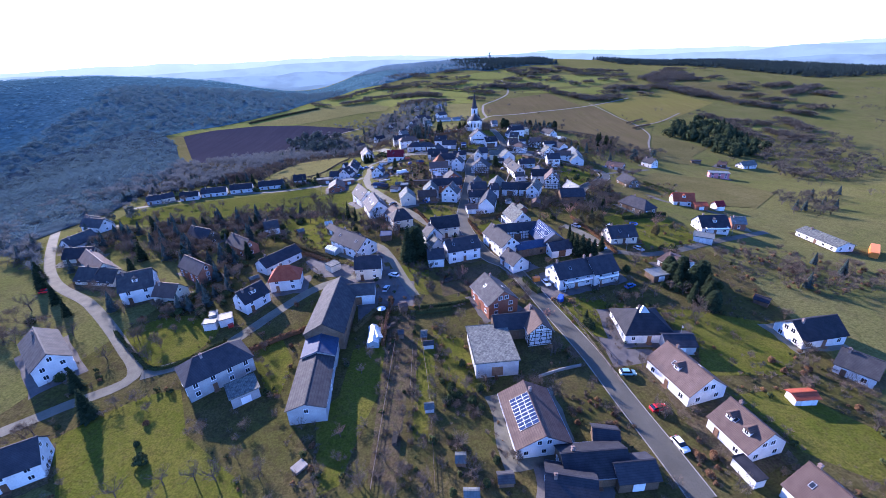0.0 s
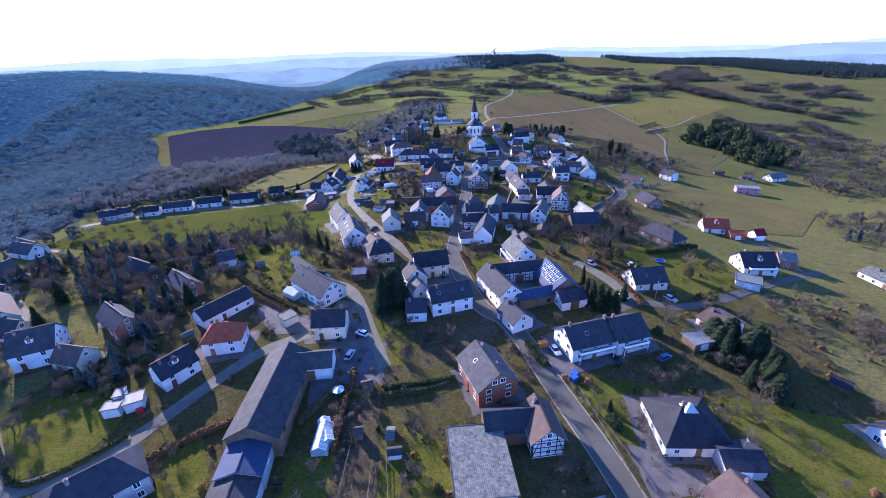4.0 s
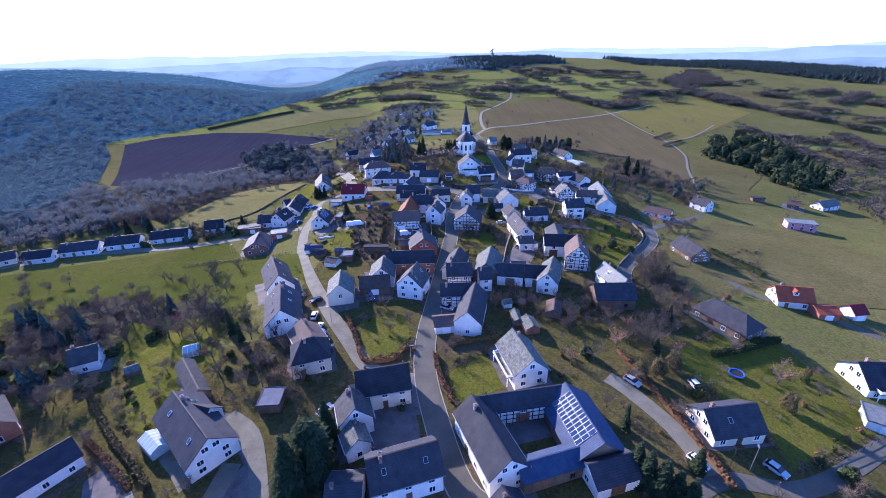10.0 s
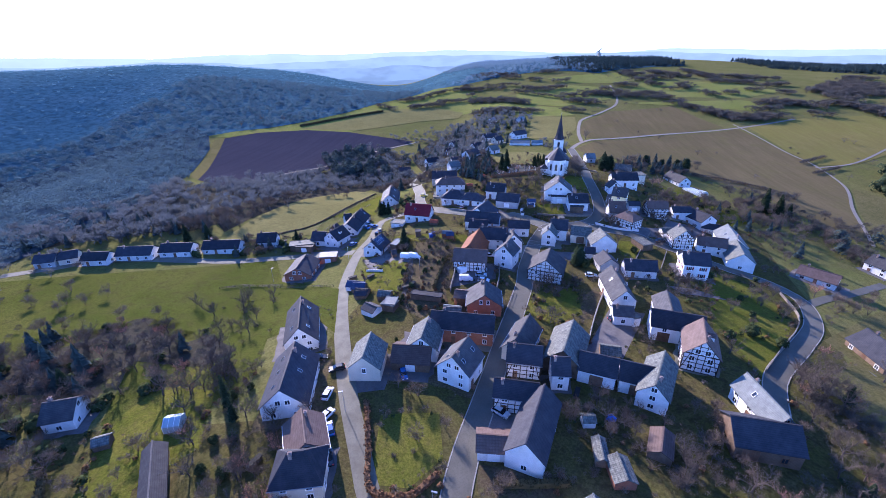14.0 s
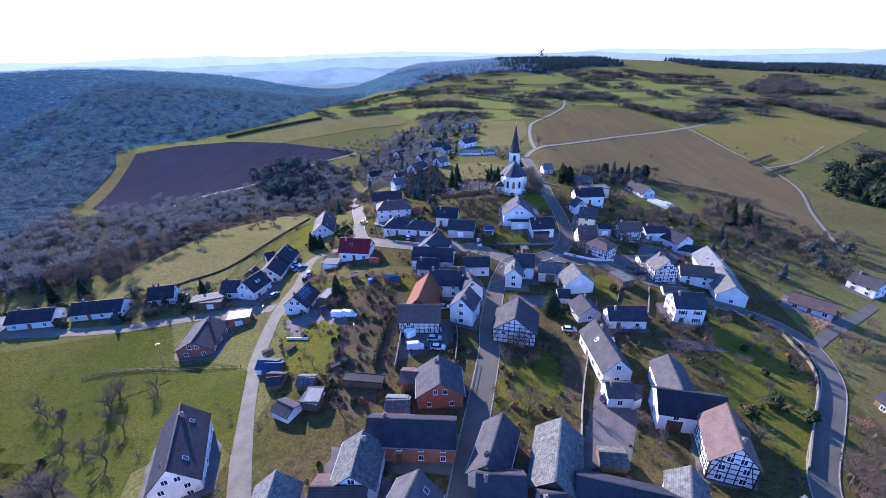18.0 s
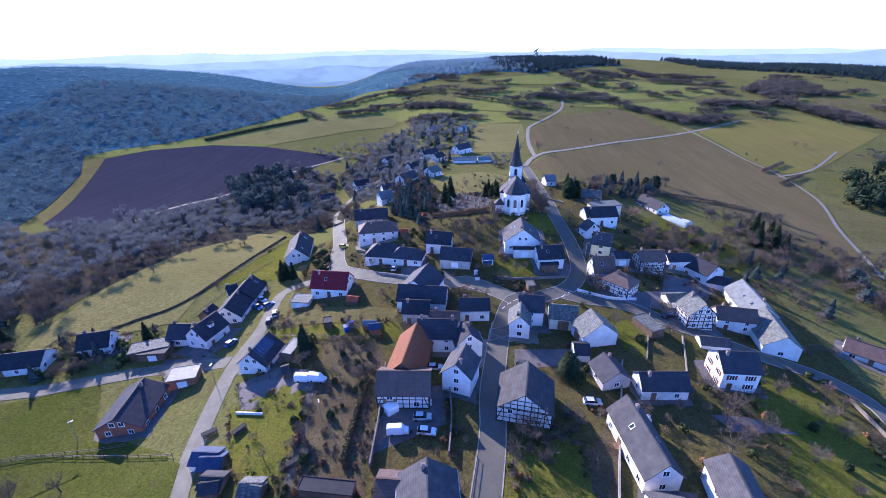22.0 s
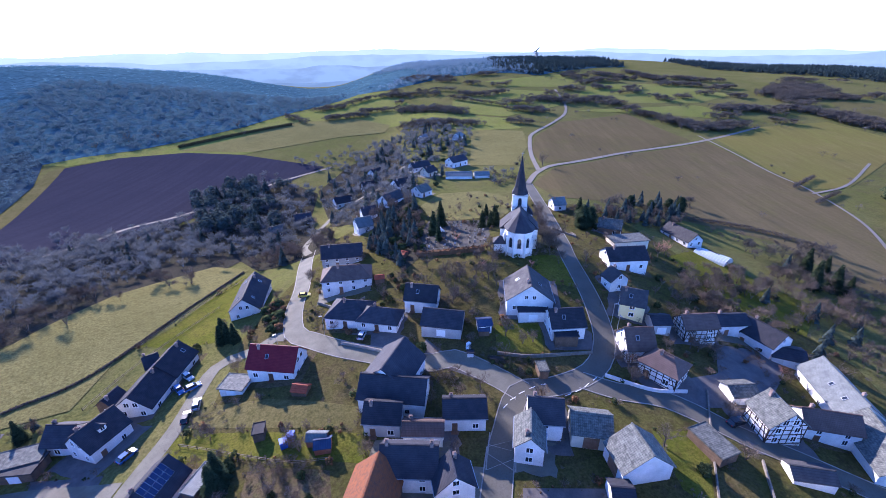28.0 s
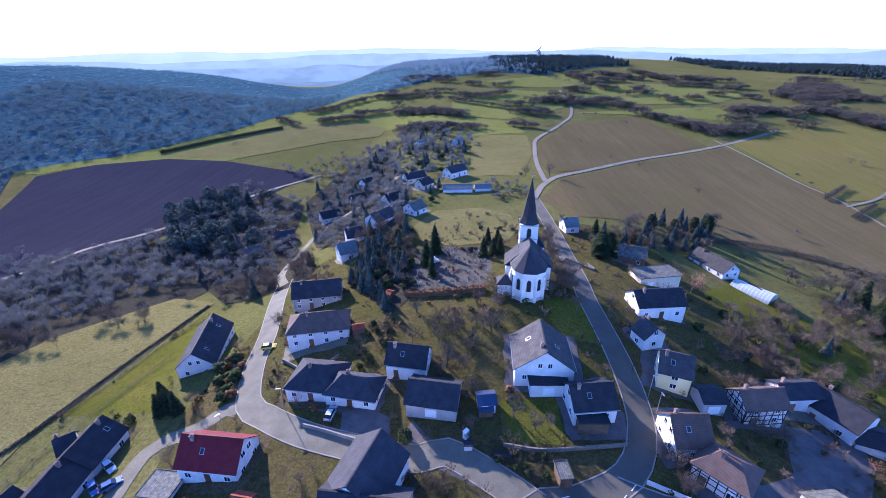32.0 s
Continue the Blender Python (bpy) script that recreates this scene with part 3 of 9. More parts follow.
    sides = [(pose(0, -wy, 0, 0, 0, 180), lx, False), (pose(0, wy, 0, 0, 0, 0), lx, False), (pose(-lx, 0, 0, 0, 0, 90), wy, True), (pose(lx, 0, 0, 0, 0, -90), wy, True)]
    turned = [-math.cos(radians(rot)), math.cos(radians(rot)), -math.sin(radians(rot)), math.sin(radians(rot))]
    fit = Matrix.Diagonal((rng.uniform(0.82, 1.2), 1, rng.uniform(0.88, 1.12), 1))
    if win:
        for si, (m, half, gable) in enumerate(sides):
            if turned[si] > 0.8:
                continue
            n = max(1, int(2 * half / (3.8 if kind == "house" else 6.0)))
            for r, z in enumerate(rows):
                for i in range(n):
                    u = (i + 0.5) / n * 2 * half - half
                    if kind == "house":
                        if r == 0 and si == 0 and i == n // 2 and n > 1:
                            opening(root, DOOR, m @ pose(u, 0, 0.1), False)
                            continue
                    elif r == 0 and si == 0 and i == n // 2:
                        opening(root, GATE if kind == "garage" or e < 3.2 else BARNGATE, m @ pose(u, 0, 0.0), False)
                        continue
                    elif (i + si + r) % 2 or kind in ("shed", "garage"):
                        continue
                    opening(root, frame_mesh, m @ pose(u, 0, z) @ fit)
                    if shutters:
                        for s in (-1, 1):
                            child("shutter", SHUTTER, root, m @ pose(u + s * 0.92, 0.03, z))
            if gable and not hip and not flat and kind == "house" and h - e > 2.6:
                zt = e + 0.9 if e > rows[-1] + 1.3 else rows[-1] + 2.4
                room = (h - zt - 0.9) / max(k, 0.01)
                for u in ((-1.1, 1.1) if room > 1.9 else (0,)):
                    opening(root, frame_mesh, m @ pose(u, 0, zt) @ fit)
    if dorm:
        s = 1 if dorm > 0 else -1
        for i in range(abs(dorm)):
            dx = ((i + 0.5) / abs(dorm) - 0.5) * L * 0.8
            dy = s * wy * 0.62
            dz = h - k * abs(dy)
            d = child("dormer", mesh_of("dormer", *box_data(-0.85, 0.85, -2.2, 0.0, -0.6, 1.35), WALL[wall]), roof_ob, pose(dx, dy, dz, 0, 0, 0 if s > 0 else 180))
            v = [(-1.1, 0.25, 1.2), (1.1, 0.25, 1.2), (0, 0.25, 2.0), (-1.1, -2.6, 1.2), (1.1, -2.6, 1.2), (0, -2.6, 2.0)]
            child("dormer_roof", mesh_of("dormer_roof", v, [(0, 1, 2), (5, 4, 3), (0, 2, 5, 3), (2, 1, 4, 5), (1, 0, 3, 4)], ROOF[roof]), d)
            child("window", WIN_WHITE, d, pose(0, 0.0, 0.62) @ Matrix.Scale(0.75, 4))
            child("pane", PANE, d, pose(0, 0.0, 0.62) @ Matrix.Scale(0.75, 4))
    if balc:
        s = 1 if balc > 0 else -1
        m = sides[1 if s > 0 else 0][0]
        bl = min(lx * 0.8, abs(balc))
        b = child("balcony", mesh_of("balcony", *box_data(-bl, bl, -0.05, 1.6, 2.65, 2.85), M_CONCRETE), root, m)
        child("railing", mesh_of("railing", *join_boxes([(-bl, bl, 1.5, 1.58, 3.0, 3.75), (-bl, -bl + 0.08, 0, 1.5, 3.0, 3.75), (bl - 0.08, bl, 0, 1.5, 3.0, 3.75)]), M_FRAME), b, None, "white balcony railing")
        for sx in (-1, 1):
            child("post", mesh_of("post", *box_data(-0.07, 0.07, -0.07, 0.07, -1.5, 2.65), M_FRAME), b, pose(sx * (bl - 0.2), 1.4, 0))
    if glass:
        v = [(-1.5, -1.5, h - 0.5), (1.5, -1.5, h - 0.5), (1.5, 1.5, h - 0.5), (-1.5, 1.5, h - 0.5), (0, 0, h + 1.2)]
        child("glass_lantern", mesh_of("glass_lantern", v, [(0, 1, 4), (1, 2, 4), (2, 3, 4), (3, 0, 4), (3, 2, 1, 0)], M_GREENHOUSE), roof_ob, None, "glazed pyramid rooflight")
    if wall == "T":
        for si, (m, half, gable) in enumerate(sides):
            if turned[si] > 0.6:
                continue
            top = e - 0.2
            n = max(3, int(2 * half / 1.5))
            for i in range(n + 1):
                u = -half + 0.1 + i / n * (2 * half - 0.2)
                zt = top + ((wy - abs(u)) * k if gable and not hip else 0)
                beam(root, m, u, timber_from, u, zt, 0.2)
            for z in np.arange(timber_from + 0.15, top + 0.1, 1.32):
                beam(root, m, -half, float(z), half, float(z), 0.2)
            if gable and not hip:
                for z in np.arange(top + 0.2, h - 1.2, 1.2):
                    r = (h - float(z)) / k - 0.3
                    beam(root, m, -r, float(z), r, float(z), 0.18)
                for s in (-1, 1):
                    beam(root, m, s * wy, e - 0.25, 0, h - 0.3, 0.24)
            for s in (-1, 1):
                beam(root, m, s * half, timber_from + 0.1, s * (half - 1.4), top - 0.1, 0.18)
    return root


# ---- plants ----
def frond(rnd, base, tip, w):
    """A thin four-sided spike from base to tip."""
    b, t = Vector(base), Vector(tip)
    d = (t - b).normalized()
    a = d.orthogonal().normalized()
    c = d.cross(a)
    return [b + a * w, b - a * 0.5 * w + c * 0.87 * w, b - a * 0.5 * w - c * 0.87 * w, t], [(0, 1, 3), (1, 2, 3), (2, 0, 3)]


def add(acc, vf):
    n = len(acc[0])
    acc[0].extend(tuple(v) for v in vf[0])
    acc[1].extend(tuple(i + n for i in f) for f in vf[1])


def bent(acc, rnd, p, d, length, r0, r1, segs=3, wob=0.25, sides=5):
    """A tapered, slightly crooked limb; returns its points and directions."""
    pts = [(Vector(p), Vector(d).normalized())]
    for i in range(segs):
        q, dd = pts[-1]
        dd = (dd + Vector((rnd.uniform(-wob, wob), rnd.uniform(-wob, wob), rnd.uniform(-wob * 0.4, wob)))).normalized()
        pts.append((q + dd * length / segs, dd))
    n = len(acc[0])
    for i, (q, dd) in enumerate(pts):
        a = dd.orthogonal().normalized()
        c = dd.cross(a)
        r = r0 + (r1 - r0) * i / segs
        for s in range(sides):
            t = 2 * math.pi * s / sides
            acc[0].append(tuple(q + a * math.cos(t) * r + c * math.sin(t) * r))
    for i in range(segs):
        for s in range(sides):
            a = n + i * sides + s
            b = n + i * sides + (s + 1) % sides
            acc[1].append((a, b, b + sides, a + sides))
    return pts


def bare_tree(seed, twig, spread=1.0, name="tree"):
    """A leafless tree of about 8 m: trunk, limbs, branches and a haze of twigs."""
    rnd = random.Random(seed)
    wood, crown = ([], []), ([], [])
    trunk = bent(wood, rnd, (0, 0, -0.5), (0, 0, 1), 3.2, 0.22, 0.15, 3, 0.08, 6)
    heads = [trunk[-1], trunk[-1], trunk[-2]]
    for i in range(8):
        a = 2 * math.pi * (i + rnd.random() * 0.6) / 8
        q, _ = heads[i % 3]
        up = rnd.uniform(0.55, 1.5) / spread
        limb = bent(wood, rnd, q, (math.cos(a), math.sin(a), up), rnd.uniform(2.6, 4.2), 0.10, 0.035, 3, 0.22, 4)
        for j in range(6):
            q2, d2 = limb[1 + j % 3]
            v = Vector((rnd.uniform(-1, 1), rnd.uniform(-1, 1), rnd.uniform(0.0, 1.1)))
            br = bent(crown, rnd, q2, d2 * 0.8 + v, rnd.uniform(1.0, 2.0), 0.032, 0.014, 2, 0.3, 3)
            for k in range(9):
                q3, d3 = br[rnd.randint(0, 2)]
                w = Vector((rnd.uniform(-1, 1), rnd.uniform(-1, 1), rnd.uniform(-0.3, 1.0)))
                tip = q3 + (d3 * 0.7 + w).normalized() * rnd.uniform(0.5, 1.15)
                add(crown, frond(rnd, q3, tip, 0.017))
                for _ in range(2):
                    mid = q3.lerp(tip, rnd.uniform(0.3, 0.9))
                    w2 = Vector((rnd.uniform(-1, 1), rnd.uniform(-1, 1), rnd.uniform(-0.4, 0.9)))
                    add(crown, frond(rnd, mid, mid + w2.normalized() * rnd.uniform(0.25, 0.6), 0.013))
    return mesh_of("trunk", *wood, M_BARK), mesh_of("crown", *crown, twig)


def conifer(seed, slim=1.0, rounded=False):
    """A spruce of about 10 m: whorls of drooping, ragged boughs."""
    rnd = random.Random(seed)
    wood, crown = ([], []), ([], [])
    bent(wood, rnd, (0, 0, -0.5), (0, 0, 1), 10.2, 0.2, 0.02, 5, 0.02, 6)
    z = 0.9
    while z < 9.9:
        r = (2.55 * (1 - z / 10.4) ** 0.85 + 0.12) * slim
        if rounded:
            r = 3.4 * max(0.05, 1 - ((z - 4.2) / 6.2) ** 2) ** 0.5 * rnd.uniform(0.8, 1.1)
        n = 7 + int(r * 4)
        for i in range(n):
            a = 2 * math.pi * (i + rnd.random()) / n
            rr = r * rnd.uniform(0.65, 1.15)
            d = Vector((math.cos(a), math.sin(a), 0))
            side = Vector((-d.y, d.x, 0))
            b = Vector((0, 0, z + rnd.uniform(-0.1, 0.3)))
            tip = b + d * rr + Vector((0, 0, -0.28 * rr + rnd.uniform(-0.1, 0.15)))
            mid = b.lerp(tip, 0.55) + Vector((0, 0, 0.12))
            w = 0.16 + 0.26 * rr * rnd.uniform(0.6, 1.1)
            add(crown, ([b, mid + side * w, tip, mid - side * w, mid + Vector((0, 0, -0.3))], [(0, 1, 2), (0, 2, 3), (0, 4, 1), (4, 2, 1), (4, 3, 2), (0, 3, 4)]))
            for s in (-1, 1):
                q = b.lerp(tip, rnd.uniform(0.45, 0.9))
                t2 = q + (d * 0.5 + side * s).normalized() * w * 1.7 + Vector((0, 0, -0.18))
                add(crown, ([q + d * 0.12, q - d * 0.14, t2, q + Vector((0, 0, -0.1))], [(0, 1, 2), (1, 3, 2), (3, 0, 2)]))
        z += rnd.uniform(0.36, 0.5)
    return mesh_of("trunk", *wood, M_BARK), mesh_of("crown", *crown, M_NEEDLE)


def tuft(seed, rx, rz, count, size, up=0.3):
    """An uneven clump of small sprays, about one metre in radius."""
    rnd = random.Random(seed)
    acc = ([], [])
    for _ in range(count):
        a, b = rnd.uniform(0, 2 * math.pi), math.acos(rnd.uniform(-0.75, 1))
        r = rnd.uniform(0.45, 1.0) ** 0.6 * (1 + 0.18 * math.sin(3 * a + seed) + 0.12 * math.sin(5 * b + seed))
        n = Vector((math.sin(b) * math.cos(a), math.sin(b) * math.sin(a), math.cos(b)))
        c = Vector((n.x * rx * r, n.y * rx * r, n.z * rz * r + rz * 0.85))
        t = Vector((rnd.uniform(-1, 1), rnd.uniform(-1, 1), rnd.uniform(-1, 1))).normalized()
        s = n.cross(t).normalized()
        t = s.cross(n + Vector((0, 0, up))).normalized()
        w = size * rnd.uniform(0.5, 1.3)
        add(acc, ([c + s * w, c + t * w, c - s * w * 0.9, c - t * w * 0.8, c + n * w * 0.8], [(0, 1, 4), (1, 2, 4), (2, 3, 4), (3, 0, 4)]))
    return acc


TREES = {}


def plant_thing(name, trunk, crown, label):
    root = new(name, None if trunk else crown)
    tagged(root, label, name.split("_")[-1])
    if trunk:
        child("trunk", trunk, root)
        child("crown", crown, root)
    return root


def grow(kind, x, y, size, rnd=random.Random(3)):
    """Plants one tree or shrub, size metres high."""
    made = TREES.setdefault(kind, [])
    spec = {"bare": (4, 8.0, "bare_tree", "leafless tree with fine grey-brown twigs in grass"),
            "russet": (2, 8.0, "bare_tree", "leafless tree with reddish-brown twigs"),
            "con": (3, 10.0, "spruce_tree", "dark green spruce with drooping boughs"),
            "pine": (3, 10.0, "pine_tree", "broad dark pine with a dense rounded crown"),
            "slim": (2, 10.0, "cypress_tree", "tall narrow dark evergreen tree"),
            "bush": (3, 2.0, "bare_bush", "leafless brown bush with dense twigs"),
            "ever": (3, 2.0, "evergreen_bush", "dense dark evergreen bush"),
            "round": (2, 2.0, "clipped_bush", "egg-shaped clipped evergreen bush on a lawn"),
            "beech": (2, 2.0, "beech_bush", "bush with dry russet leaves")}[kind]
    if len(made) < spec[0]:
        s = len(made) * 7 + len(kind)
        if kind in ("bare", "russet"):
            tr, cr = bare_tree(s, M_TWIG if kind == "bare" else M_TWIGRED, 1.0 + 0.2 * len(made))
        elif kind in ("con", "slim", "pine"):
            tr, cr = conifer(s, 0.6 if kind == "slim" else 1.15, kind == "pine")
        elif kind == "bush":
            acc = ([], [])
            r2 = random.Random(s)
            for _ in range(100):
                a, up = r2.uniform(0, 6.28), r2.uniform(0.25, 1.6)
                b = Vector((r2.uniform(-0.5, 0.5), r2.uniform(-0.5, 0.5), r2.uniform(-0.1, 0.7)))
                t = b + Vector((math.cos(a), math.sin(a), up)).normalized() * r2.uniform(0.6, 1.4)
                add(acc, frond(r2, b, t, 0.026))
                for _ in range(2):
                    m = b.lerp(t, r2.uniform(0.3, 0.95))
                    add(acc, frond(r2, m, m + Vector((r2.uniform(-1, 1), r2.uniform(-1, 1), r2.uniform(-0.2, 1))).normalized() * r2.uniform(0.2, 0.5), 0.014))
            tr, cr = None, mesh_of("crown", *acc, M_TWIG)
        else:
            mat = {"ever": M_THUJA, "round": M_HEDGE, "beech": M_BEECH}[kind]
            tr, cr = None, mesh_of("crown", *tuft(s, 0.62 if kind == "round" else 0.9, 1.05 if kind == "round" else 0.95, 900 if kind == "round" else 300, 0.085 if kind == "round" else 0.21), mat)
        m = pose(x, y, float(ground(x, y)), 0, 0, rnd.uniform(0, 360)) @ Matrix.Scale(size / spec[1], 4)
        ob = plant_thing(spec[2], tr, cr, spec[3])
        ob.matrix_basis = m
        made.append(ob)
        ob["base_size"] = spec[1]
        return ob
    src = made[rnd.randrange(len(made))]
    s = size / spec[1] * rnd.uniform(0.93, 1.07)
    ob = copy_thing(src, Matrix.Identity(4))
    ob.matrix_basis = pose(x, y, float(ground(x, y)), 0, 0, rnd.uniform(0, 360)) @ Matrix.Scale(s, 4)
    return ob


def scatter(name, spots, material, label, base, category="woodland"):
    """Many crowns as one mesh: spots are (x, y, height, width), base a list of clump shapes."""
    rnd = np.random.RandomState(len(spots) % 97 + 5)
    arrs = [(np.array(v, float), np.array(f, int)) for v, f in base]
    vs, fs, n = [], [], 0
    for i, (x, y, h, w) in enumerate(spots):
        v, f = arrs[i % len(arrs)]
        a = rnd.uniform(0, 6.28)
        c, s = math.cos(a), math.sin(a)
        z = float(ground(x, y))
        p = np.stack([(v[:, 0] * c - v[:, 1] * s) * w + x, (v[:, 0] * s + v[:, 1] * c) * w + y, v[:, 2] * h + z], -1)
        vs.append(p)
        fs.append(f + n)
        n += len(v)
    me = bpy.data.meshes.new(name)
    V, Fc = np.concatenate(vs), np.concatenate(fs)
    me.vertices.add(len(V))
    me.vertices.foreach_set("co", V.ravel())
    me.loops.add(Fc.size)
    me.loops.foreach_set("vertex_index", Fc.ravel().astype(np.int32))
    me.polygons.add(len(Fc))
    me.polygons.foreach_set("loop_start", np.arange(0, Fc.size, 3, dtype=np.int32))
    me.polygons.foreach_set("loop_total", np.full(len(Fc), 3, dtype=np.int32))
    me.update(calc_edges=True)
    me.validate()
    me.materials.append(material)
    return tagged(new(name, me), label, category, kind="stuff")


def cone_tuft(seed, count):
    """A small far conifer of unit height."""
    rnd = random.Random(seed)
    acc = ([], [])
    for i in range(count):
        z = rnd.uniform(0.08, 0.9)
        a = rnd.uniform(0, 6.28)
        r = 0.34 * (1.02 - z)
        b = Vector((0, 0, min(1.0, z + 0.16)))
        p = Vector((math.cos(a) * r, math.sin(a) * r, z))
        q = Vector((math.cos(a + 0.9) * r, math.sin(a + 0.9) * r, z - 0.04))
        add(acc, ([b, p, q], [(0, 1, 2)]))
    return acc


def crown_tuft(seed, count, fine=1.0, reach=1.0):
    """A small far leafless crown of unit height: short limbs and a see-through haze of twigs."""
    rnd = random.Random(seed)
    acc = ([], [])
    heads = []
    for i in range(7):
        a = 6.28 * (i + rnd.random()) / 7
        h = Vector((math.cos(a) * rnd.uniform(0.1, 0.3), math.sin(a) * rnd.uniform(0.1, 0.3), rnd.uniform(0.4, 0.72)))
        heads.append(h)
    thin = 0.02 * (130 / count) ** 0.5 * fine
    for i in range(count):
        h = heads[i % 7]
        d = Vector((rnd.uniform(-1, 1), rnd.uniform(-1, 1), rnd.uniform(-0.45, 1.0)))
        d.normalize()
        c = h * rnd.uniform(0.75, 1.0) + d * rnd.uniform(0.02, 0.15)
        t = c + (d * 0.8 + Vector((h.x, h.y, 0.25))).normalized() * rnd.uniform(0.12, 0.26) * reach
        t.z = max(t.z, 0.05)
        s = d.orthogonal().normalized() if i % 2 else d.cross(Vector((0, 0, 1)) + d.orthogonal()).normalized()
        w = thin * rnd.uniform(0.7, 1.5)
        add(acc, ([c - s * w, c + s * w, t], [(0, 1, 2)]))
    for h in heads:
        add(acc, ([(-0.012, 0, 0), (0.012, 0, 0), h], [(0, 1, 2)]))
    return acc


# ---- fields, gardens and roads ----
VILLAGE = [(-130, 20), (-20, -20), (95, -10), (110, 90), (95, 170), (115, 235), (125, 300), (80, 400), (20, 420), (-55, 380), (-60, 300), (-40, 215), (-45, 150), (-90, 140)]
drape("garden_ground", VILLAGE, M_GARDENS, 0.03, "mixed winter garden ground between houses", "ground")
drape("dark_field", ((-358.4, 552.3), (-330.0, 582.0), (-272.5, 600.0), (-212.0, 594.0), (-118.6, 559.6), (-148.7, 496.7), (-173.9, 436.1), (-202.2, 356.5), (-258.3, 382.9)), M_DARKSOIL, 0.25, "dark brown ploughed field, bluish haze in its colour", "field")
drape("field_margin", ((-366.4, 543.7), (-358.4, 552.3), (-258.3, 382.9), (-277.2, 396.7)), M_STRAW, 0.25, "pale grass margin beside ploughland", "field")
drape("upper_pasture", ((-388.0, 560.0), (-366.0, 585.0), (-330.0, 603.0), (-303.0, 632.0), (-254.0, 696.0), (-224.0, 778.0), (-165.0, 893.0), (-119.6, 882.2), (-69.0, 788.3), (-61.0, 695.0), (-133.5, 673.5), (-212.0, 594.0), (-272.5, 600.0), (-330.0, 582.0), (-360.1, 557.3)), M_HILLGREEN, 0.22, "broad green pasture", "field")
drape("pale_pasture", ((-284.0, 606.0), (-240.6, 655.0), (-206.0, 716.0), (-131.7, 732.0), (-82.3, 700.0), (-84.0, 672.0), (-133.0, 655.0), (-205.0, 602.0)), M_DRYGRASS, 0.32, "broad pale pasture below a hedge", "field")
drape("hill_meadow", ((-132.8, 245.8), (-139.4, 263.6), (-142.1, 287.9), (-139.7, 309.1), (-133.1, 335.0), (-111.2, 367.5), (-92.2, 364.6), (-93.7, 325.9), (-100.0, 298.5), (-96.0, 273.5), (-112.1, 264.8), (-130.1, 265.0)), M_DRYGRASS, 0.15, "pale dry hillside meadow", "field")
drape("red_field", ((70.2, 592.2), (107.6, 673.8), (195.9, 726.3), (223.7, 620.5), (138.8, 561.3), (76.8, 506.4), (62.2, 498.2), (60.0, 535.5)), M_BROWNSOIL, 0.15, "brown ploughed field on a hill", "field")
drape("brown_field", ((48.5, 442.1), (71.2, 488.2), (136.2, 553.3), (217.3, 602.0), (236.0, 618.0), (247.4, 539.4), (253.2, 500.4), (244.2, 442.6), (218.0, 387.8), (190.8, 324.8), (176.0, 343.0), (170.0, 372.0), (162.0, 398.0), (143.0, 404.0), (118.9, 409.3), (100.0, 421.0), (84.7, 419.2), (59.1, 414.2)), M_BROWNSOIL, 0.12, "broad brown ploughed field", "field")
drape("crop_field", ((250.5, 634.0), (309.7, 676.3), (403.7, 698.1), (432.1, 624.7), (359.8, 568.0), (290.0, 511.0), (257.0, 501.5), (251.0, 540.0)), M_GREENSOIL, 0.15, "thin green crop field", "field")
drape("slope_meadow", ((247.0, 439.0), (272.0, 404.0), (276.0, 379.2), (239.4, 342.5), (230.0, 309.2), (195.0, 312.0), (192.5, 322.0), (206.0, 352.0), (221.0, 387.0)), M_STRAW, 0.16, "pale meadow between a field track and pines", "field")
drape("square_field", ((12.3, 622.0), (62.2, 618.0), (58.9, 552.3), (44.0, 492.0), (11.2, 488.8)), M_DRYGRASS, 0.14, "pale square field above the village", "field")
drape("church_field", ((-14.3, 400.0), (-6.1, 421.0), (16.6, 426.7), (34.4, 414.0), (33.0, 398.0), (26.3, 382.8), (4.3, 378.1), (-8.1, 383.2)), M_DRYGRASS, 0.12, "pale grass field beside the churchyard", "field")
drape("churchyard", ((-8.7, 338.5), (-9.8, 362.4), (-8.0, 377.0), (4.0, 377.0), (19.0, 377.0), (19.2, 351.3), (15.5, 337.0)), M_GRAVEL, 0.10, "grey gravel churchyard with worn grass", "churchyard")
drape("east_meadow", ((104.5, 212.4), (164.9, 265.2), (211.1, 257.4), (222.9, 214.0), (175.6, 169.0), (143.4, 170.1), (128.6, 177.3), (113.1, 190.0)), M_STRAW, 0.15, "pale meadow on the east slope", "field")
drape("row_meadow", ((-197.1, 173.0), (-200.3, 200.8), (-172.2, 213.5), (-139.9, 224.8), (-98.0, 242.0), (-83.3, 222.5), (-53.9, 213.9), (-42.2, 185.1), (-77.4, 212.7), (-90.4, 203.1), (-85.1, 174.4), (-115.4, 185.8), (-126.4, 166.2), (-136.7, 158.2)), M_PASTURE, 0.15, "green meadow below a row of houses", "field")
drape("green_strip", ((-22.4, 710.8), (50.6, 681.0), (62.5, 630.0), (12.8, 618.0), (-6.4, 630.5), (-72.2, 699.9), (-87.9, 754.6)), M_HILLGREEN, 0.18, "bright green field", "field")
drape("green_hill", ((-12.8, 784.8), (62.8, 847.8), (138.2, 837.9), (123.9, 760.2), (92.3, 727.2), (51.2, 689.0), (-9.7, 709.5)), M_HILLGREEN, 0.28, "bright green hillside pasture", "field")
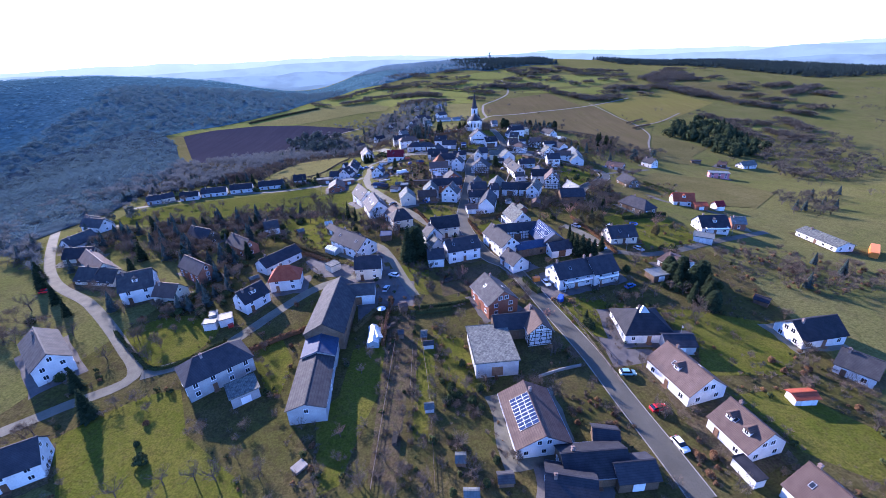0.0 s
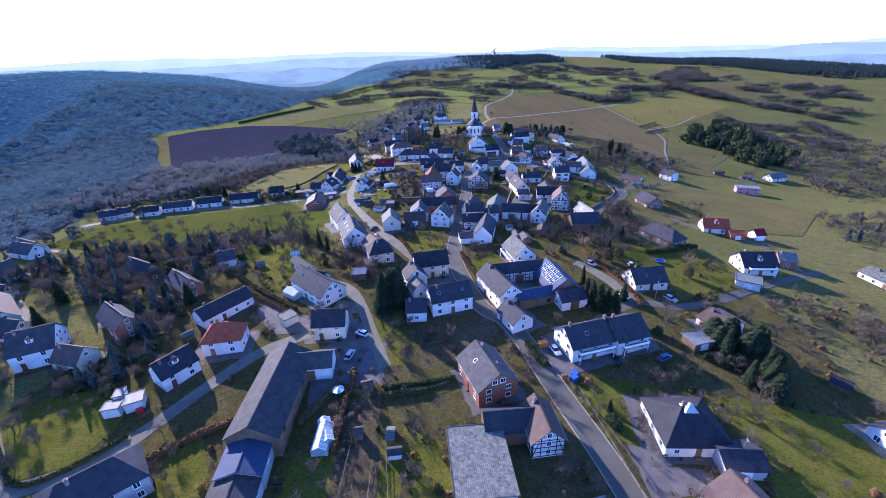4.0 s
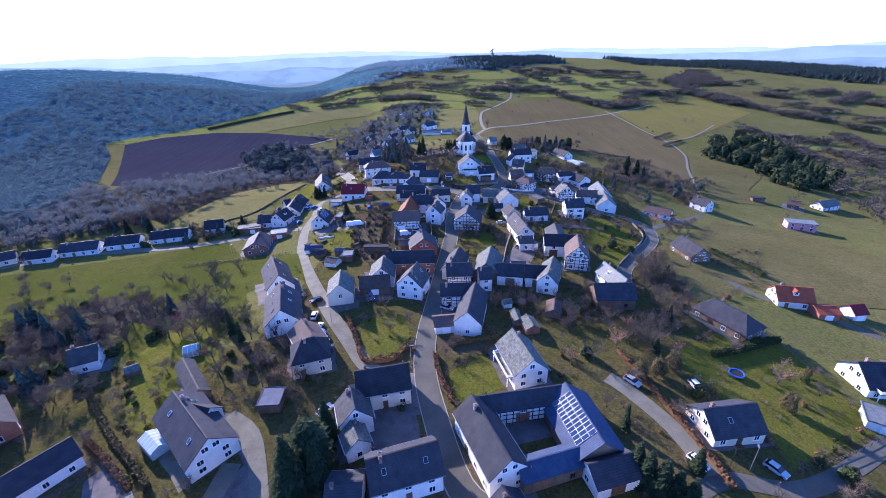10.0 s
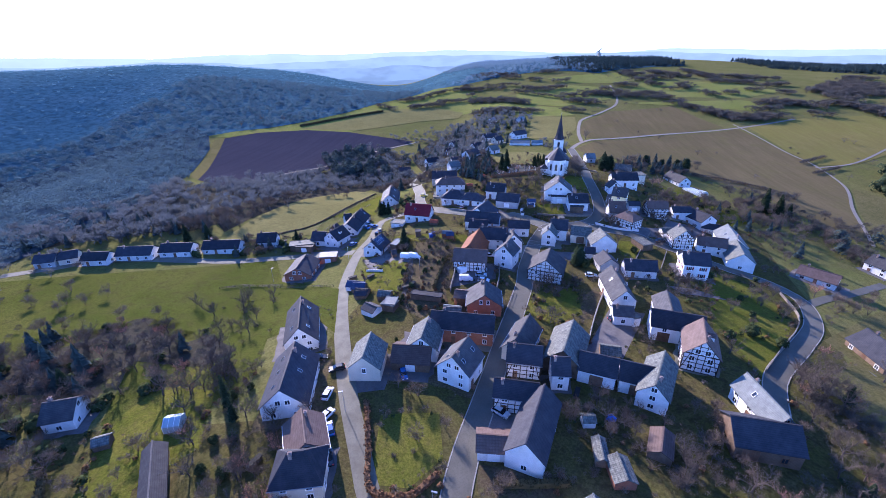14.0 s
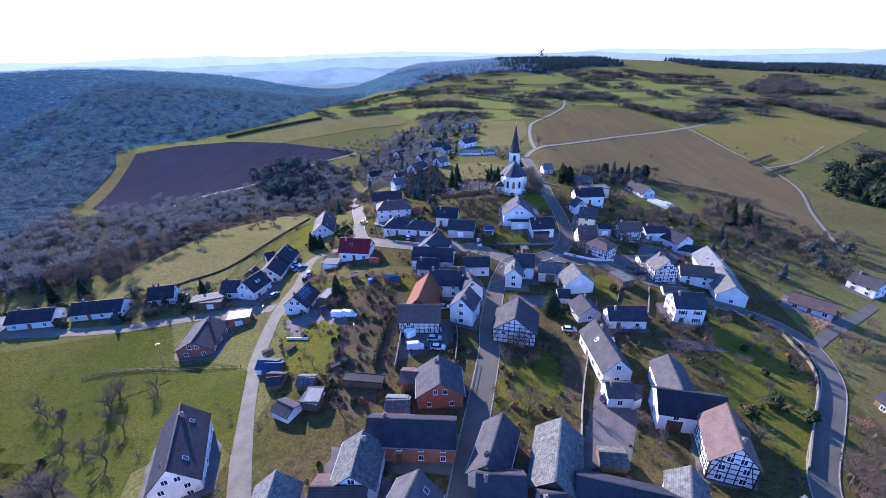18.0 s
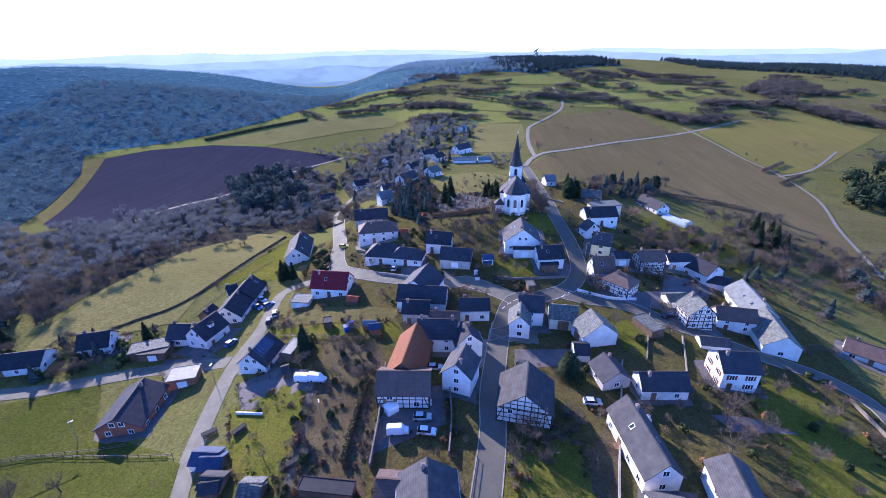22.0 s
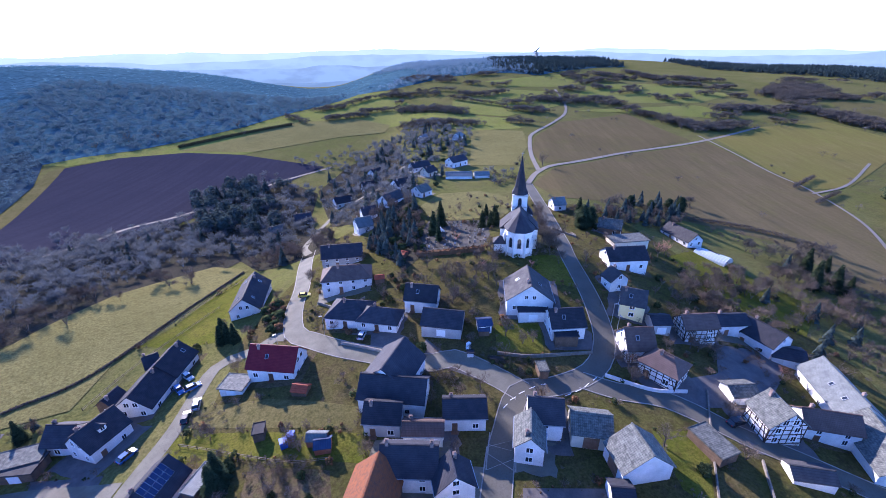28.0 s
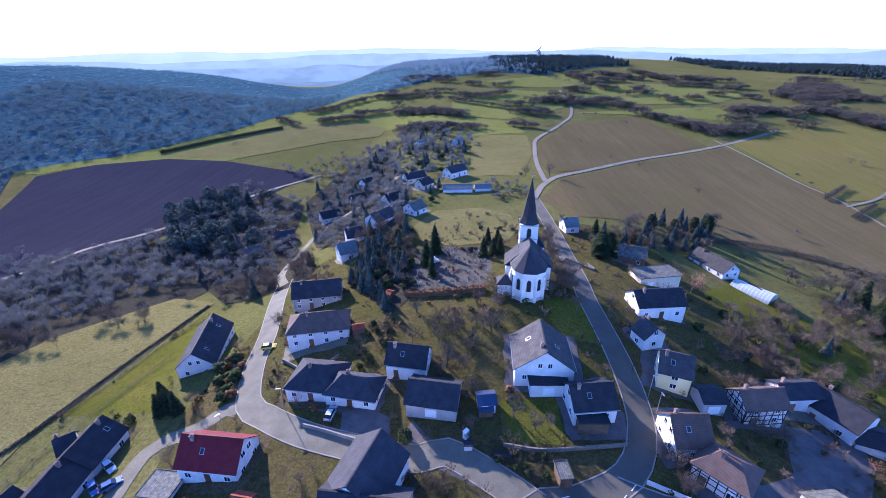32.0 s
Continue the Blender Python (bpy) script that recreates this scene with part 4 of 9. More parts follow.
drape("green_hill", ((131.8, 734.0), (201.8, 754.4), (293.5, 771.4), (332.2, 746.5), (289.8, 711.5), (212.8, 730.0)), M_HILLGREEN, 0.28, "bright green hillside pasture", "field")
drape("green_hill", ((33.3, 907.8), (164.1, 977.7), (247.3, 952.1), (144.9, 873.9), (64.1, 866.1)), M_HILLGREEN, 0.28, "bright green hillside pasture", "field")
drape("green_hill", ((190.5, 898.6), (317.8, 912.2), (373.3, 835.0), (306.6, 785.5), (196.7, 781.3), (154.3, 807.4)), M_HILLGREEN, 0.28, "bright green hillside pasture", "field")
drape("green_hill", ((382.2, 539.7), (426.1, 516.8), (437.5, 469.5), (376.6, 468.7), (359.3, 505.2)), M_HILLGREEN, 0.28, "bright green hillside pasture", "field")
drape("green_hill", ((472.0, 795.4), (540.2, 766.0), (549.0, 667.4), (450.9, 644.1), (434.6, 713.3)), M_STRAW, 0.4, "pale hillside pasture", "field")
drape("copse_floor", ((-269.5, 264.4), (-255.5, 284.5), (-236.7, 301.4), (-273.7, 382.5), (-209.2, 323.1), (-160.0, 280.0), (-168.0, 267.6), (-201.7, 254.2), (-221.0, 234.5)), M_LITTER, 0.18, "dark leaf litter under bare trees", "field")
drape("copse_floor", ((-246.6, 354.2), (-228.4, 384.9), (-191.7, 408.6), (-144.5, 415.9), (-116.4, 389.4), (-131.0, 343.4), (-138.9, 313.7), (-143.8, 289.5), (-145.3, 268.8)), M_LITTER, 0.1, "dark leaf litter under bare trees", "field")
drape("copse_floor", ((-138.0, 397.0), (-177.6, 458.8), (-179.9, 515.3), (-160.7, 539.7), (-103.2, 494.9), (-91.6, 444.3), (-109.2, 412.6)), M_LITTER, 0.11, "dark leaf litter under bare trees", "field")
drape("copse_floor", ((-112.9, 384.8), (-109.2, 412.6), (-88.2, 435.7), (-54.6, 381.8), (-52.9, 364.3), (-67.5, 364.1), (-86.1, 361.9)), M_LITTER, 0.12, "dark leaf litter under bare trees", "field")
drape("copse_floor", ((-105.1, 500.2), (-97.5, 559.9), (-65.2, 622.4), (-27.0, 469.0), (-17.4, 401.3), (-34.3, 383.1), (-66.0, 412.5)), M_LITTER, 0.13, "dark leaf litter under bare trees", "field")
drape("copse_floor", ((-232.2, 415.2), (-171.9, 431.2), (-123.4, 493.9), (-88.6, 442.4), (-109.0, 341.3), (-150.9, 287.2), (-168.6, 260.4)), M_LITTER, 0.14, "dark leaf litter under bare trees", "field")
drape("copse_floor", ((-133.6, 156.1), (-129.4, 172.0), (-118.7, 189.1), (-96.7, 187.7), (-70.0, 175.7), (-74.8, 167.0), (-97.4, 166.3), (-97.7, 151.2), (-119.7, 146.8)), M_LITTER, 0.15, "dark leaf litter under bare trees", "field")
drape("copse_floor", ((-30.6, 351.5), (-36.1, 390.4), (-17.4, 401.3), (-5.6, 337.8), (-11.9, 326.8)), M_LITTER, 0.16, "dark leaf litter under bare trees", "field")
drape("lawn", ((-106.2, 21.1), (-98.8, 28.3), (-90.8, 34.5), (-82.3, 36.0), (-73.0, 20.7), (-55.3, 7.9), (-50.4, 1.5), (-91.2, 3.7)), M_LAWN, 0.050, "sunlit green winter lawn", "lawn")
drape("lawn", ((-69.3, 51.0), (-60.2, 55.5), (-53.6, 44.8), (-53.7, 31.9), (-58.3, 34.3)), M_LAWN, 0.053, "sunlit green winter lawn", "lawn")
drape("lawn", ((-36.5, 48.3), (-25.7, 52.6), (-25.8, 33.9), (-29.9, 19.5), (-32.7, 5.3), (-36.9, 3.1), (-41.9, 23.7), (-37.5, 30.8)), M_LAWN, 0.056, "sunlit green winter lawn", "lawn")
drape("garden_bed", ((-26.6, 64.1), (-18.0, 63.4), (-19.4, 29.5), (-20.6, 4.6), (-26.6, 5.0), (-26.9, 30.0)), M_SOIL, 0.059, "bare brown garden soil", "garden bed")
drape("lawn", ((-16.9, 52.0), (-11.6, 51.6), (-11.9, 29.1), (-14.1, 15.4), (-17.4, 15.6)), M_LAWN, 0.062, "sunlit green winter lawn", "lawn")
drape("lawn", ((-9.7, 54.2), (-2.8, 51.0), (-2.3, 36.6), (3.2, 30.1), (-7.4, 28.8)), M_LAWN, 0.065, "sunlit green winter lawn", "lawn")
drape("lawn", ((-117.6, 62.6), (-104.3, 70.7), (-84.0, 69.2), (-82.5, 57.3), (-87.2, 48.6), (-95.7, 45.6), (-107.5, 53.7)), M_LAWN, 0.068, "sunlit green winter lawn", "lawn")
drape("lawn", ((31.3, 66.0), (47.6, 68.1), (46.2, 54.4), (41.0, 48.0), (34.2, 51.1)), M_LAWN, 0.071, "sunlit green winter lawn", "lawn")
drape("lawn", ((60.8, 60.9), (72.6, 60.7), (96.6, 53.7), (100.0, 47.1), (84.1, 30.9), (59.5, 31.3), (67.1, 44.1), (65.9, 50.2)), M_LAWN, 0.074, "sunlit green winter lawn", "lawn")
drape("lawn", ((63.4, 24.4), (80.8, 25.9), (92.1, 11.8), (79.9, -0.3), (69.2, 7.9), (68.6, 13.9)), M_LAWN, 0.050, "sunlit green winter lawn", "lawn")
drape("lawn", ((68.4, 135.8), (106.5, 156.4), (110.4, 120.4), (107.7, 114.7), (79.6, 103.4), (78.7, 112.8), (73.2, 129.5)), M_LAWN, 0.053, "sunlit green winter lawn", "lawn")
drape("lawn", ((9.3, 132.2), (20.4, 138.2), (25.0, 127.6), (21.9, 125.9), (11.7, 121.0)), M_LAWN, 0.056, "sunlit green winter lawn", "lawn")
drape("lawn", ((-17.0, 155.8), (-3.7, 158.8), (-0.4, 147.3), (-5.6, 139.6), (-13.4, 139.0), (-14.9, 145.8)), M_LAWN, 0.059, "sunlit green winter lawn", "lawn")
drape("lawn", ((77.1, 236.6), (96.8, 237.7), (99.7, 220.8), (88.8, 202.1), (75.6, 186.0), (72.9, 196.5)), M_LAWN, 0.062, "sunlit green winter lawn", "lawn")
drape("lawn", ((83.3, 249.0), (97.1, 243.1), (100.3, 228.0), (87.9, 207.2), (69.9, 203.4), (74.7, 219.8), (78.7, 230.7)), M_LAWN, 0.065, "sunlit green winter lawn", "lawn")
drape("lawn", ((15.3, 211.4), (22.3, 210.3), (28.6, 200.9), (14.7, 200.1)), M_LAWN, 0.068, "sunlit green winter lawn", "lawn")
drape("lawn", ((15.5, 215.5), (32.2, 222.3), (32.8, 205.6), (22.1, 198.5)), M_LAWN, 0.071, "sunlit green winter lawn", "lawn")
drape("rough_grass", ((-59.5, 271.4), (-38.3, 271.3), (-14.5, 267.8), (-13.5, 261.7), (-29.9, 261.9), (-54.6, 264.5)), M_STRAW, 0.074, "pale rough grass plot", "rough grass")
drape("lawn", ((-58.6, 263.2), (-29.4, 260.8), (-12.6, 260.7), (-8.6, 253.4), (-56.0, 254.8)), M_LAWN, 0.050, "sunlit green winter lawn", "lawn")
drape("lawn", ((50.9, 264.1), (62.6, 264.7), (55.9, 247.3), (51.8, 251.1)), M_LAWN, 0.053, "sunlit green winter lawn", "lawn")
drape("garden_bed", ((-36.5, 233.2), (-18.0, 241.2), (-10.9, 214.4), (-16.5, 211.2), (-29.2, 211.1)), M_SOIL, 0.056, "bare brown garden soil", "garden bed")
drape("lawn", ((-50.7, 228.9), (-39.2, 235.8), (-31.5, 232.7), (-29.2, 211.1), (-40.7, 210.3)), M_LAWN, 0.059, "sunlit green winter lawn", "lawn")
drape("lawn", ((-97.1, 300.8), (-92.9, 313.1), (-90.6, 357.5), (-68.0, 335.2), (-75.6, 322.0), (-70.6, 300.5)), M_LAWN, 0.062, "sunlit green winter lawn", "lawn")
drape("lawn", ((18.5, 296.1), (31.2, 297.1), (31.1, 286.1), (18.6, 286.8)), M_LAWN, 0.065, "sunlit green winter lawn", "lawn")
drape("lawn", ((32.4, 329.4), (45.9, 331.7), (44.4, 313.2), (36.0, 314.1), (32.9, 322.0)), M_LAWN, 0.068, "sunlit green winter lawn", "lawn")
drape("lawn", ((90.9, 353.8), (109.3, 368.9), (137.2, 332.7), (118.4, 311.4), (101.7, 318.9), (94.6, 330.6)), M_LAWN, 0.071, "sunlit green winter lawn", "lawn")
drape("lawn", ((-81.9, 141.7), (-79.3, 169.0), (-68.4, 166.9), (-54.1, 141.0), (-59.2, 132.7), (-65.7, 121.9)), M_LAWN, 0.074, "sunlit green winter lawn", "lawn")
drape("meadow", ((-106, 190), (-96, 204), (-60, 206), (-53, 192), (-68, 178), (-92, 176)), M_PASTURE, 0.076, "green grazed meadow", "meadow")
drape("meadow", ((-110.9, 218.0), (-75.6, 222.2), (-59.0, 216.9), (-49.2, 199.0), (-91.0, 200.2)), M_PASTURE, 0.050, "green grazed meadow", "meadow")
drape("yard", ((-12.0, 234.5), (3.1, 235.2), (3.8, 223.4), (-12.2, 214.4)), M_YARD, 0.053, "grey paved yard", "yard")
drape("yard", ((41.7, 210.8), (52.2, 209.6), (41.3, 185.5), (30.5, 184.4)), M_YARD, 0.056, "grey paved yard", "yard")
drape("yard", ((-26.0, 176.0), (-9.3, 178.9), (-6.9, 167.8), (-20.9, 166.4)), M_YARD, 0.059, "grey paved yard", "yard")
drape("yard", ((27.3, 86.0), (42.0, 79.4), (32.4, 69.5), (27.6, 68.6)), M_YARD, 0.062, "grey paved yard", "yard")
drape("yard", ((81.2, 296.9), (93.1, 298.3), (89.5, 284.0), (73.3, 280.1)), M_YARD, 0.065, "grey paved yard", "yard")
drape("yard", ((-27.7, 88.4), (-19.0, 84.8), (-18.5, 69.1), (-29.9, 69.6), (-33.4, 77.0)), M_YARD, 0.068, "grey paved yard", "yard")
drape("yard", ((21.6, 249.8), (37.4, 250.5), (35.8, 244.0), (20.7, 241.9)), M_YARD, 0.071, "grey paved yard", "yard")
drape("yard", ((46.2, 276.8), (56.2, 276.5), (73.9, 283.5), (85.6, 290.2), (102.9, 303.3), (96.1, 289.2), (81.5, 274.2), (62.1, 270.7)), M_YARD, 0.074, "grey paved yard", "yard")
drape("yard", ((-2.5, 287.4), (-0.7, 291.3), (7.2, 283.4), (15.4, 279.2), (14.0, 276.9), (5.9, 280.3)), M_YARD, 0.050, "grey paved yard", "yard")
drape("yard", ((-29.3, 159.9), (-18.7, 163.4), (-19.1, 174.0), (-30.6, 170.2)), M_YARD, 0.053, "grey paved yard", "yard")
drape("yard", ((-31.3, 93.8), (-22.4, 97.3), (-19.4, 76.8), (-27.2, 70.5)), M_YARD, 0.056, "grey paved yard", "yard")
drape("yard", ((-53.8, 238.2), (-44.1, 243.2), (-31.8, 240.4), (-29.1, 228.3), (-47.1, 228.2)), M_YARD, 0.059, "grey paved yard", "yard")
drape("yard", ((-86.9, 253.3), (-69.1, 253.8), (-66.8, 246.2), (-79.0, 242.3)), M_YARD, 0.062, "grey paved yard", "yard")
drape("yard", ((21.1, 120.6), (36.7, 123.5), (36.7, 113.0), (22.1, 109.7)), M_YARD, 0.065, "grey paved yard", "yard")
drape("yard", ((6.2, 168.0), (15.9, 169.7), (15.0, 154.5), (6.5, 154.4)), M_YARD, 0.068, "grey paved yard", "yard")
drape("garden_bed", ((-26.7, 217.6), (-15.1, 220.8), (-10.6, 205.8), (-17.2, 194.7), (-26.4, 200.4)), M_SOIL, 0.071, "bare brown garden soil", "garden bed")
drape("yard", ((-68.5, 110.0), (-64.3, 110.5), (-54.1, 101.5), (-48.3, 101.2), (-38.9, 95.3), (-35.3, 108.2), (-29.0, 92.0), (-55.1, 91.3), (-61.5, 98.0)), M_YARD, 0.082, "grey paved drive between houses", "yard")
drape("yard", ((64.2, 229.0), (73.8, 229.6), (82.8, 226.6), (67.1, 224.5)), M_YARD, 0.082, "pale paved garden terrace", "yard")
drape("lawn", ((-43.0, 232.8), (-33.4, 231.7), (-29.1, 225.9), (-29.4, 206.4), (-36.6, 208.9), (-40.6, 221.9)), M_LAWN, 0.084, "olive lawn between garden beds", "lawn")
drape("garden_path", ((-28.8, 225.1), (-27.6, 224.9), (-25.6, 205.2), (-27.4, 205.2)), M_GRAVEL, 0.088, "trodden gravel path between garden beds", "path")
drape("garden_bed", ((-33.9, 252.3), (-16.5, 251.6), (-12.9, 241.8), (-22.9, 237.2), (-31.8, 243.5)), M_SOIL, 0.074, "bare brown garden soil", "garden bed")
drape("garden_bed", ((34.3, 216.7), (40.6, 227.0), (40.5, 217.0), (35.5, 203.5), (31.2, 203.3)), M_SOIL, 0.050, "bare brown garden soil", "garden bed")
drape("yard", ((38.5, 49.6), (41.9, 52.6), (43.4, 43.5), (53.8, 42.2), (52.2, 37.8), (38.5, 35.9)), M_YARD, 0.053, "grey paved yard", "yard")
drape("lawn", ((30.1, 64.4), (38.5, 70.0), (47.5, 65.5), (53.1, 65.2), (52.5, 57.7), (43.1, 52.5), (38.9, 52.7), (30.7, 54.2)), M_LAWN, 0.056, "sunlit green winter lawn", "lawn")
drape("lawn", ((61.1, 62.2), (69.5, 56.0), (77.4, 49.4), (82.2, 39.8), (79.2, 37.2), (70.4, 39.8), (64.8, 48.4)), M_LAWN, 0.059, "sunlit green winter lawn", "lawn")
drape("rough_grass", ((92.0, 189.5), (114.6, 210.5), (155.9, 219.9), (128.7, 184.8), (107.6, 169.3), (96.1, 179.5)), M_STRAW, 0.062, "pale rough grass plot", "rough grass")
drape("lawn", ((74.5, 126.4), (82.4, 130.5), (93.2, 127.6), (110.3, 133.7), (110.3, 126.3), (106.0, 112.8), (86.7, 106.1), (85.1, 122.6)), M_LAWN, 0.065, "sunlit green winter lawn", "lawn")
drape("lawn", ((-101.9, 171.2), (-94.9, 180.2), (-80.4, 190.6), (-65.8, 186.8), (-55.9, 163.3), (-62.0, 147.1), (-71.2, 140.6), (-83.7, 143.3)), M_PASTURE, 0.068, "rough green orchard grass", "lawn")
drape("lawn", ((-74.7, 131.6), (-65.4, 137.2), (-59.2, 127.9), (-60.2, 115.8), (-66.9, 120.0)), M_LAWN, 0.071, "sunlit green winter lawn", "lawn")
drape("yard", ((-63.6, 135.6), (-58.2, 132.6), (-42.1, 120.2), (-30.2, 107.4), (-27.0, 100.4), (-37.7, 100.8), (-33.8, 107.6), (-46.3, 122.5), (-57.4, 127.7)), M_YARD, 0.074, "grey paved yard", "yard")
drape("yard", ((-9.8, 120.5), (1.5, 121.1), (3.3, 112.6), (-1.0, 110.3), (-8.1, 108.9)), M_YARD, 0.050, "grey paved yard", "yard")
drape("garden_bed", ((6.4, 147.1), (21.5, 148.0), (22.6, 140.5), (8.3, 138.3)), M_SOIL, 0.053, "bare brown garden soil", "garden bed")
drape("garden_bed", ((-23.2, 49.3), (-15.8, 51.0), (-11.6, 50.8), (-12.1, 29.2), (-24.7, 29.7), (-24.8, 38.5)), M_SOIL, 0.056, "bare brown garden soil", "garden bed")
drape("lawn", ((-12.7, 57.3), (-2.5, 46.4), (2.5, 29.8), (-8.7, 30.2), (-9.7, 43.0), (-11.6, 50.8)), M_LAWN, 0.059, "sunlit green winter lawn", "lawn")
drape("yard", ((-40.5, 82.0), (-29.0, 91.6), (-25.2, 79.4), (-28.1, 70.7), (-36.7, 60.9)), M_YARD, 0.062, "grey paved yard", "yard")
drape("lawn", ((-25.1, 97.1), (-13.4, 98.3), (-13.5, 75.6), (-20.7, 76.0)), M_LAWN, 0.065, "sunlit green winter lawn", "lawn")
drape("garden_bed", ((-9.7, 90.4), (13.7, 96.7), (14.9, 88.9), (7.3, 79.2), (-8.4, 73.9)), M_SOIL, 0.068, "bare brown garden soil", "garden bed")
drape("yard", ((-17.8, 298.1), (-5.9, 291.9), (-4.5, 283.9), (-15.8, 286.2)), M_YARD, 0.071, "grey paved yard", "yard")
ribbon("road", ((41.5, -1.6), (39.7, 9.4), (36.7, 25.0), (33.3, 43.0), (27.1, 64.8), (19.3, 91.5), (11.3, 101.2), (6.5, 117.8), (3.8, 132.6), (3.9, 147.3), (6.5, 165.8), (9.8, 190.0), (14.1, 219.6), (14.6, 234.2), (18.2, 259.7), (17.6, 253.1), (18.7, 261.7)), 5.6, M_ROAD, 0.1, "grey asphalt village road", "road", True)
ribbon("road", ((18.3, 259.1), (23.1, 273.2), (32.0, 275.6), (42.2, 280.8), (47.9, 290.7), (48.6, 305.7), (45.9, 329.8), (46.4, 346.4), (47.9, 389.4), (45.5, 442.0)), 5.4, M_ROAD, 0.11, "grey asphalt village road", "road", True)
ribbon("road", ((38.9, 277.9), (46.9, 274.9), (57.2, 273.0), (70.0, 264.8), (80.7, 260.3), (93.3, 254.9), (106.9, 249.7), (112.7, 239.5), (107.0, 222.0), (95.0, 206.1), (81.0, 189.7), (75.8, 180.1), (70.5, 165.3)), 5.0, M_ROAD, 0.09, "grey asphalt village road", "road", True)
ribbon("road", ((24.1, 273.7), (16.7, 278.9), (7.1, 284.1), (1.5, 282.5), (-10.5, 284.3), (-23.7, 287.6), (-35.4, 293.3), (-42.1, 298.2), (-47.7, 312.3), (-51.4, 328.9), (-60.2, 354.9), (-65.6, 373.4)), 5.8, M_LANE, 0.1, "pale worn asphalt lane", "road", True)
ribbon("road", ((-64.5, 369.9), (-73.7, 388.1), (-76.3, 417.7), (-73.2, 444.7), (-62.1, 459.0), (-46.0, 467.5), (-38.1, 504.7)), 3.6, M_LANE, 0.14, "pale worn asphalt lane", "road", False)
ribbon("road", ((0.6, 129.9), (-10.5, 134.3), (-18.4, 145.9), (-31.7, 168.9), (-49.8, 207.8), (-59.1, 243.4), (-59.5, 265.1), (-61.9, 286.8), (-52.2, 292.3), (-47.6, 297.1), (-43.6, 296.7)), 4.6, M_LANE, 0.11, "pale worn asphalt lane", "road", False)
ribbon("road", ((-62.5, 249.2), (-86.4, 248.4), (-104.4, 242.5), (-121.3, 237.2), (-174.8, 229.3), (-191.6, 216.8), (-206.7, 205.1)), 5.0, M_LANE, 0.1, "pale worn asphalt lane", "road", False)
ribbon("road", ((-122.9, 22.8), (-111.5, 31.5), (-99.2, 41.8), (-112.0, 56.7), (-138.3, 80.0), (-173.1, 105.6), (-229.0, 178.3)), 4.0, M_LANE, 0.1, "pale worn asphalt lane", "road", False)
ribbon("road", ((-97.1, 42.3), (-84.8, 47.2), (-77.5, 53.5), (-65.0, 72.4), (-55.9, 83.7), (-43.8, 90.9), (-38.2, 95.9), (-36.5, 108.1)), 4.2, M_LANE, 0.11, "pale worn asphalt lane", "road", False)
ribbon("road", ((-18.5, 75.1), (-23.6, 88.2), (-29.1, 103.2), (-35.1, 115.1), (-42.8, 121.0)), 3.6, M_LANE, 0.12, "pale worn asphalt lane", "road", False)
ribbon("road", ((25.3, 83.0), (28.0, 78.6), (49.1, 93.6), (62.6, 100.8), (76.8, 99.0), (92.8, 104.1), (117.0, 115.3), (150.8, 129.3)), 3.6, M_ROAD, 0.09, "grey asphalt village road", "road", False)
ribbon("road", ((113.3, 237.3), (124.7, 246.7), (139.1, 256.9), (164.1, 275.9)), 3.4, M_ROAD, 0.1, "grey asphalt village road", "road", False)
ribbon("road", ((109.2, 212.8), (118.1, 197.7), (121.3, 175.1), (134.5, 165.4), (145.7, 150.4)), 3.6, M_ROAD, 0.09, "grey asphalt village road", "road", False)
ribbon("road", ((50.5, 128.9), (53.8, 124.6), (59.4, 113.3), (61.7, 101.9)), 4.2, M_LANE, 0.13, "pale worn asphalt lane", "road", False)
ribbon("track", ((45.5, 442.0), (56.3, 472.2), (77.5, 501.0), (137.8, 558.1), (218.2, 608.9), (280.8, 651.9), (320.1, 678.4)), 3.6, M_TRACK, 0.25, "pale gravel farm track", "track", False)
ribbon("track", ((56.9, 476.0), (58.3, 522.5), (63.0, 570.5), (70.9, 607.7), (101.6, 672.2), (122.5, 719.3), (132.2, 775.4), (133.6, 854.5)), 3.2, M_TRACK, 0.3, "pale gravel farm track", "track", False)
ribbon("track", ((240.0, 640.4), (247.4, 539.4), (253.2, 500.4), (244.2, 442.6), (218.0, 387.8), (202.4, 351.0), (190.8, 324.8)), 2.0, M_TRACK, 0.3, "pale gravel farm track", "track", False)
ribbon("track", ((250.0, 491.5), (291.9, 516.0), (348.0, 567.5)), 2.0, M_TRACK, 0.3, "pale gravel farm track", "track", False)
ribbon("track", ((-209.7, 370.5), (-204.2, 395.3), (-200.6, 424.5), (-178.3, 454.3), (-147.9, 515.8), (-111.6, 558.9)), 3.0, M_TRACK, 0.3, "pale gravel farm track", "track", False)

# ---- buildings ----
house("house", -105.0, 12.6, 29, 9.9, 9, 4.7, 8.5, "S", "W")
house("house", -128.7, 49.7, -42, 21.3, 10, 5.0, 8.5, "G", "W")
house("house", -122.5, 85.8, 25, 11.5, 12.5, 5.4, 10, "G", "W", dorm=-1)
house("house", -108.7, 81.4, -13, 9.7, 8, 3.6, 7, "B", "C")
house("house", -73.6, 40.4, 41, 9.3, 11, 5.5, 9.5, "S", "G", hip=True)
# Flat terrace wing of the hipped house above, built as a garage.
house("garage", -63.3, 32.5, 34, 7.8, 7, 3.2, 3.4, "A", "G", flat=True)
house("barn", -44.7, 63.2, 90, 29.3, 12.5, 5.5, 9, "G", "N")
house("barn", -45.0, 45.0, -85, 8.8, 10, 4.8, 6.5, "K", "G")
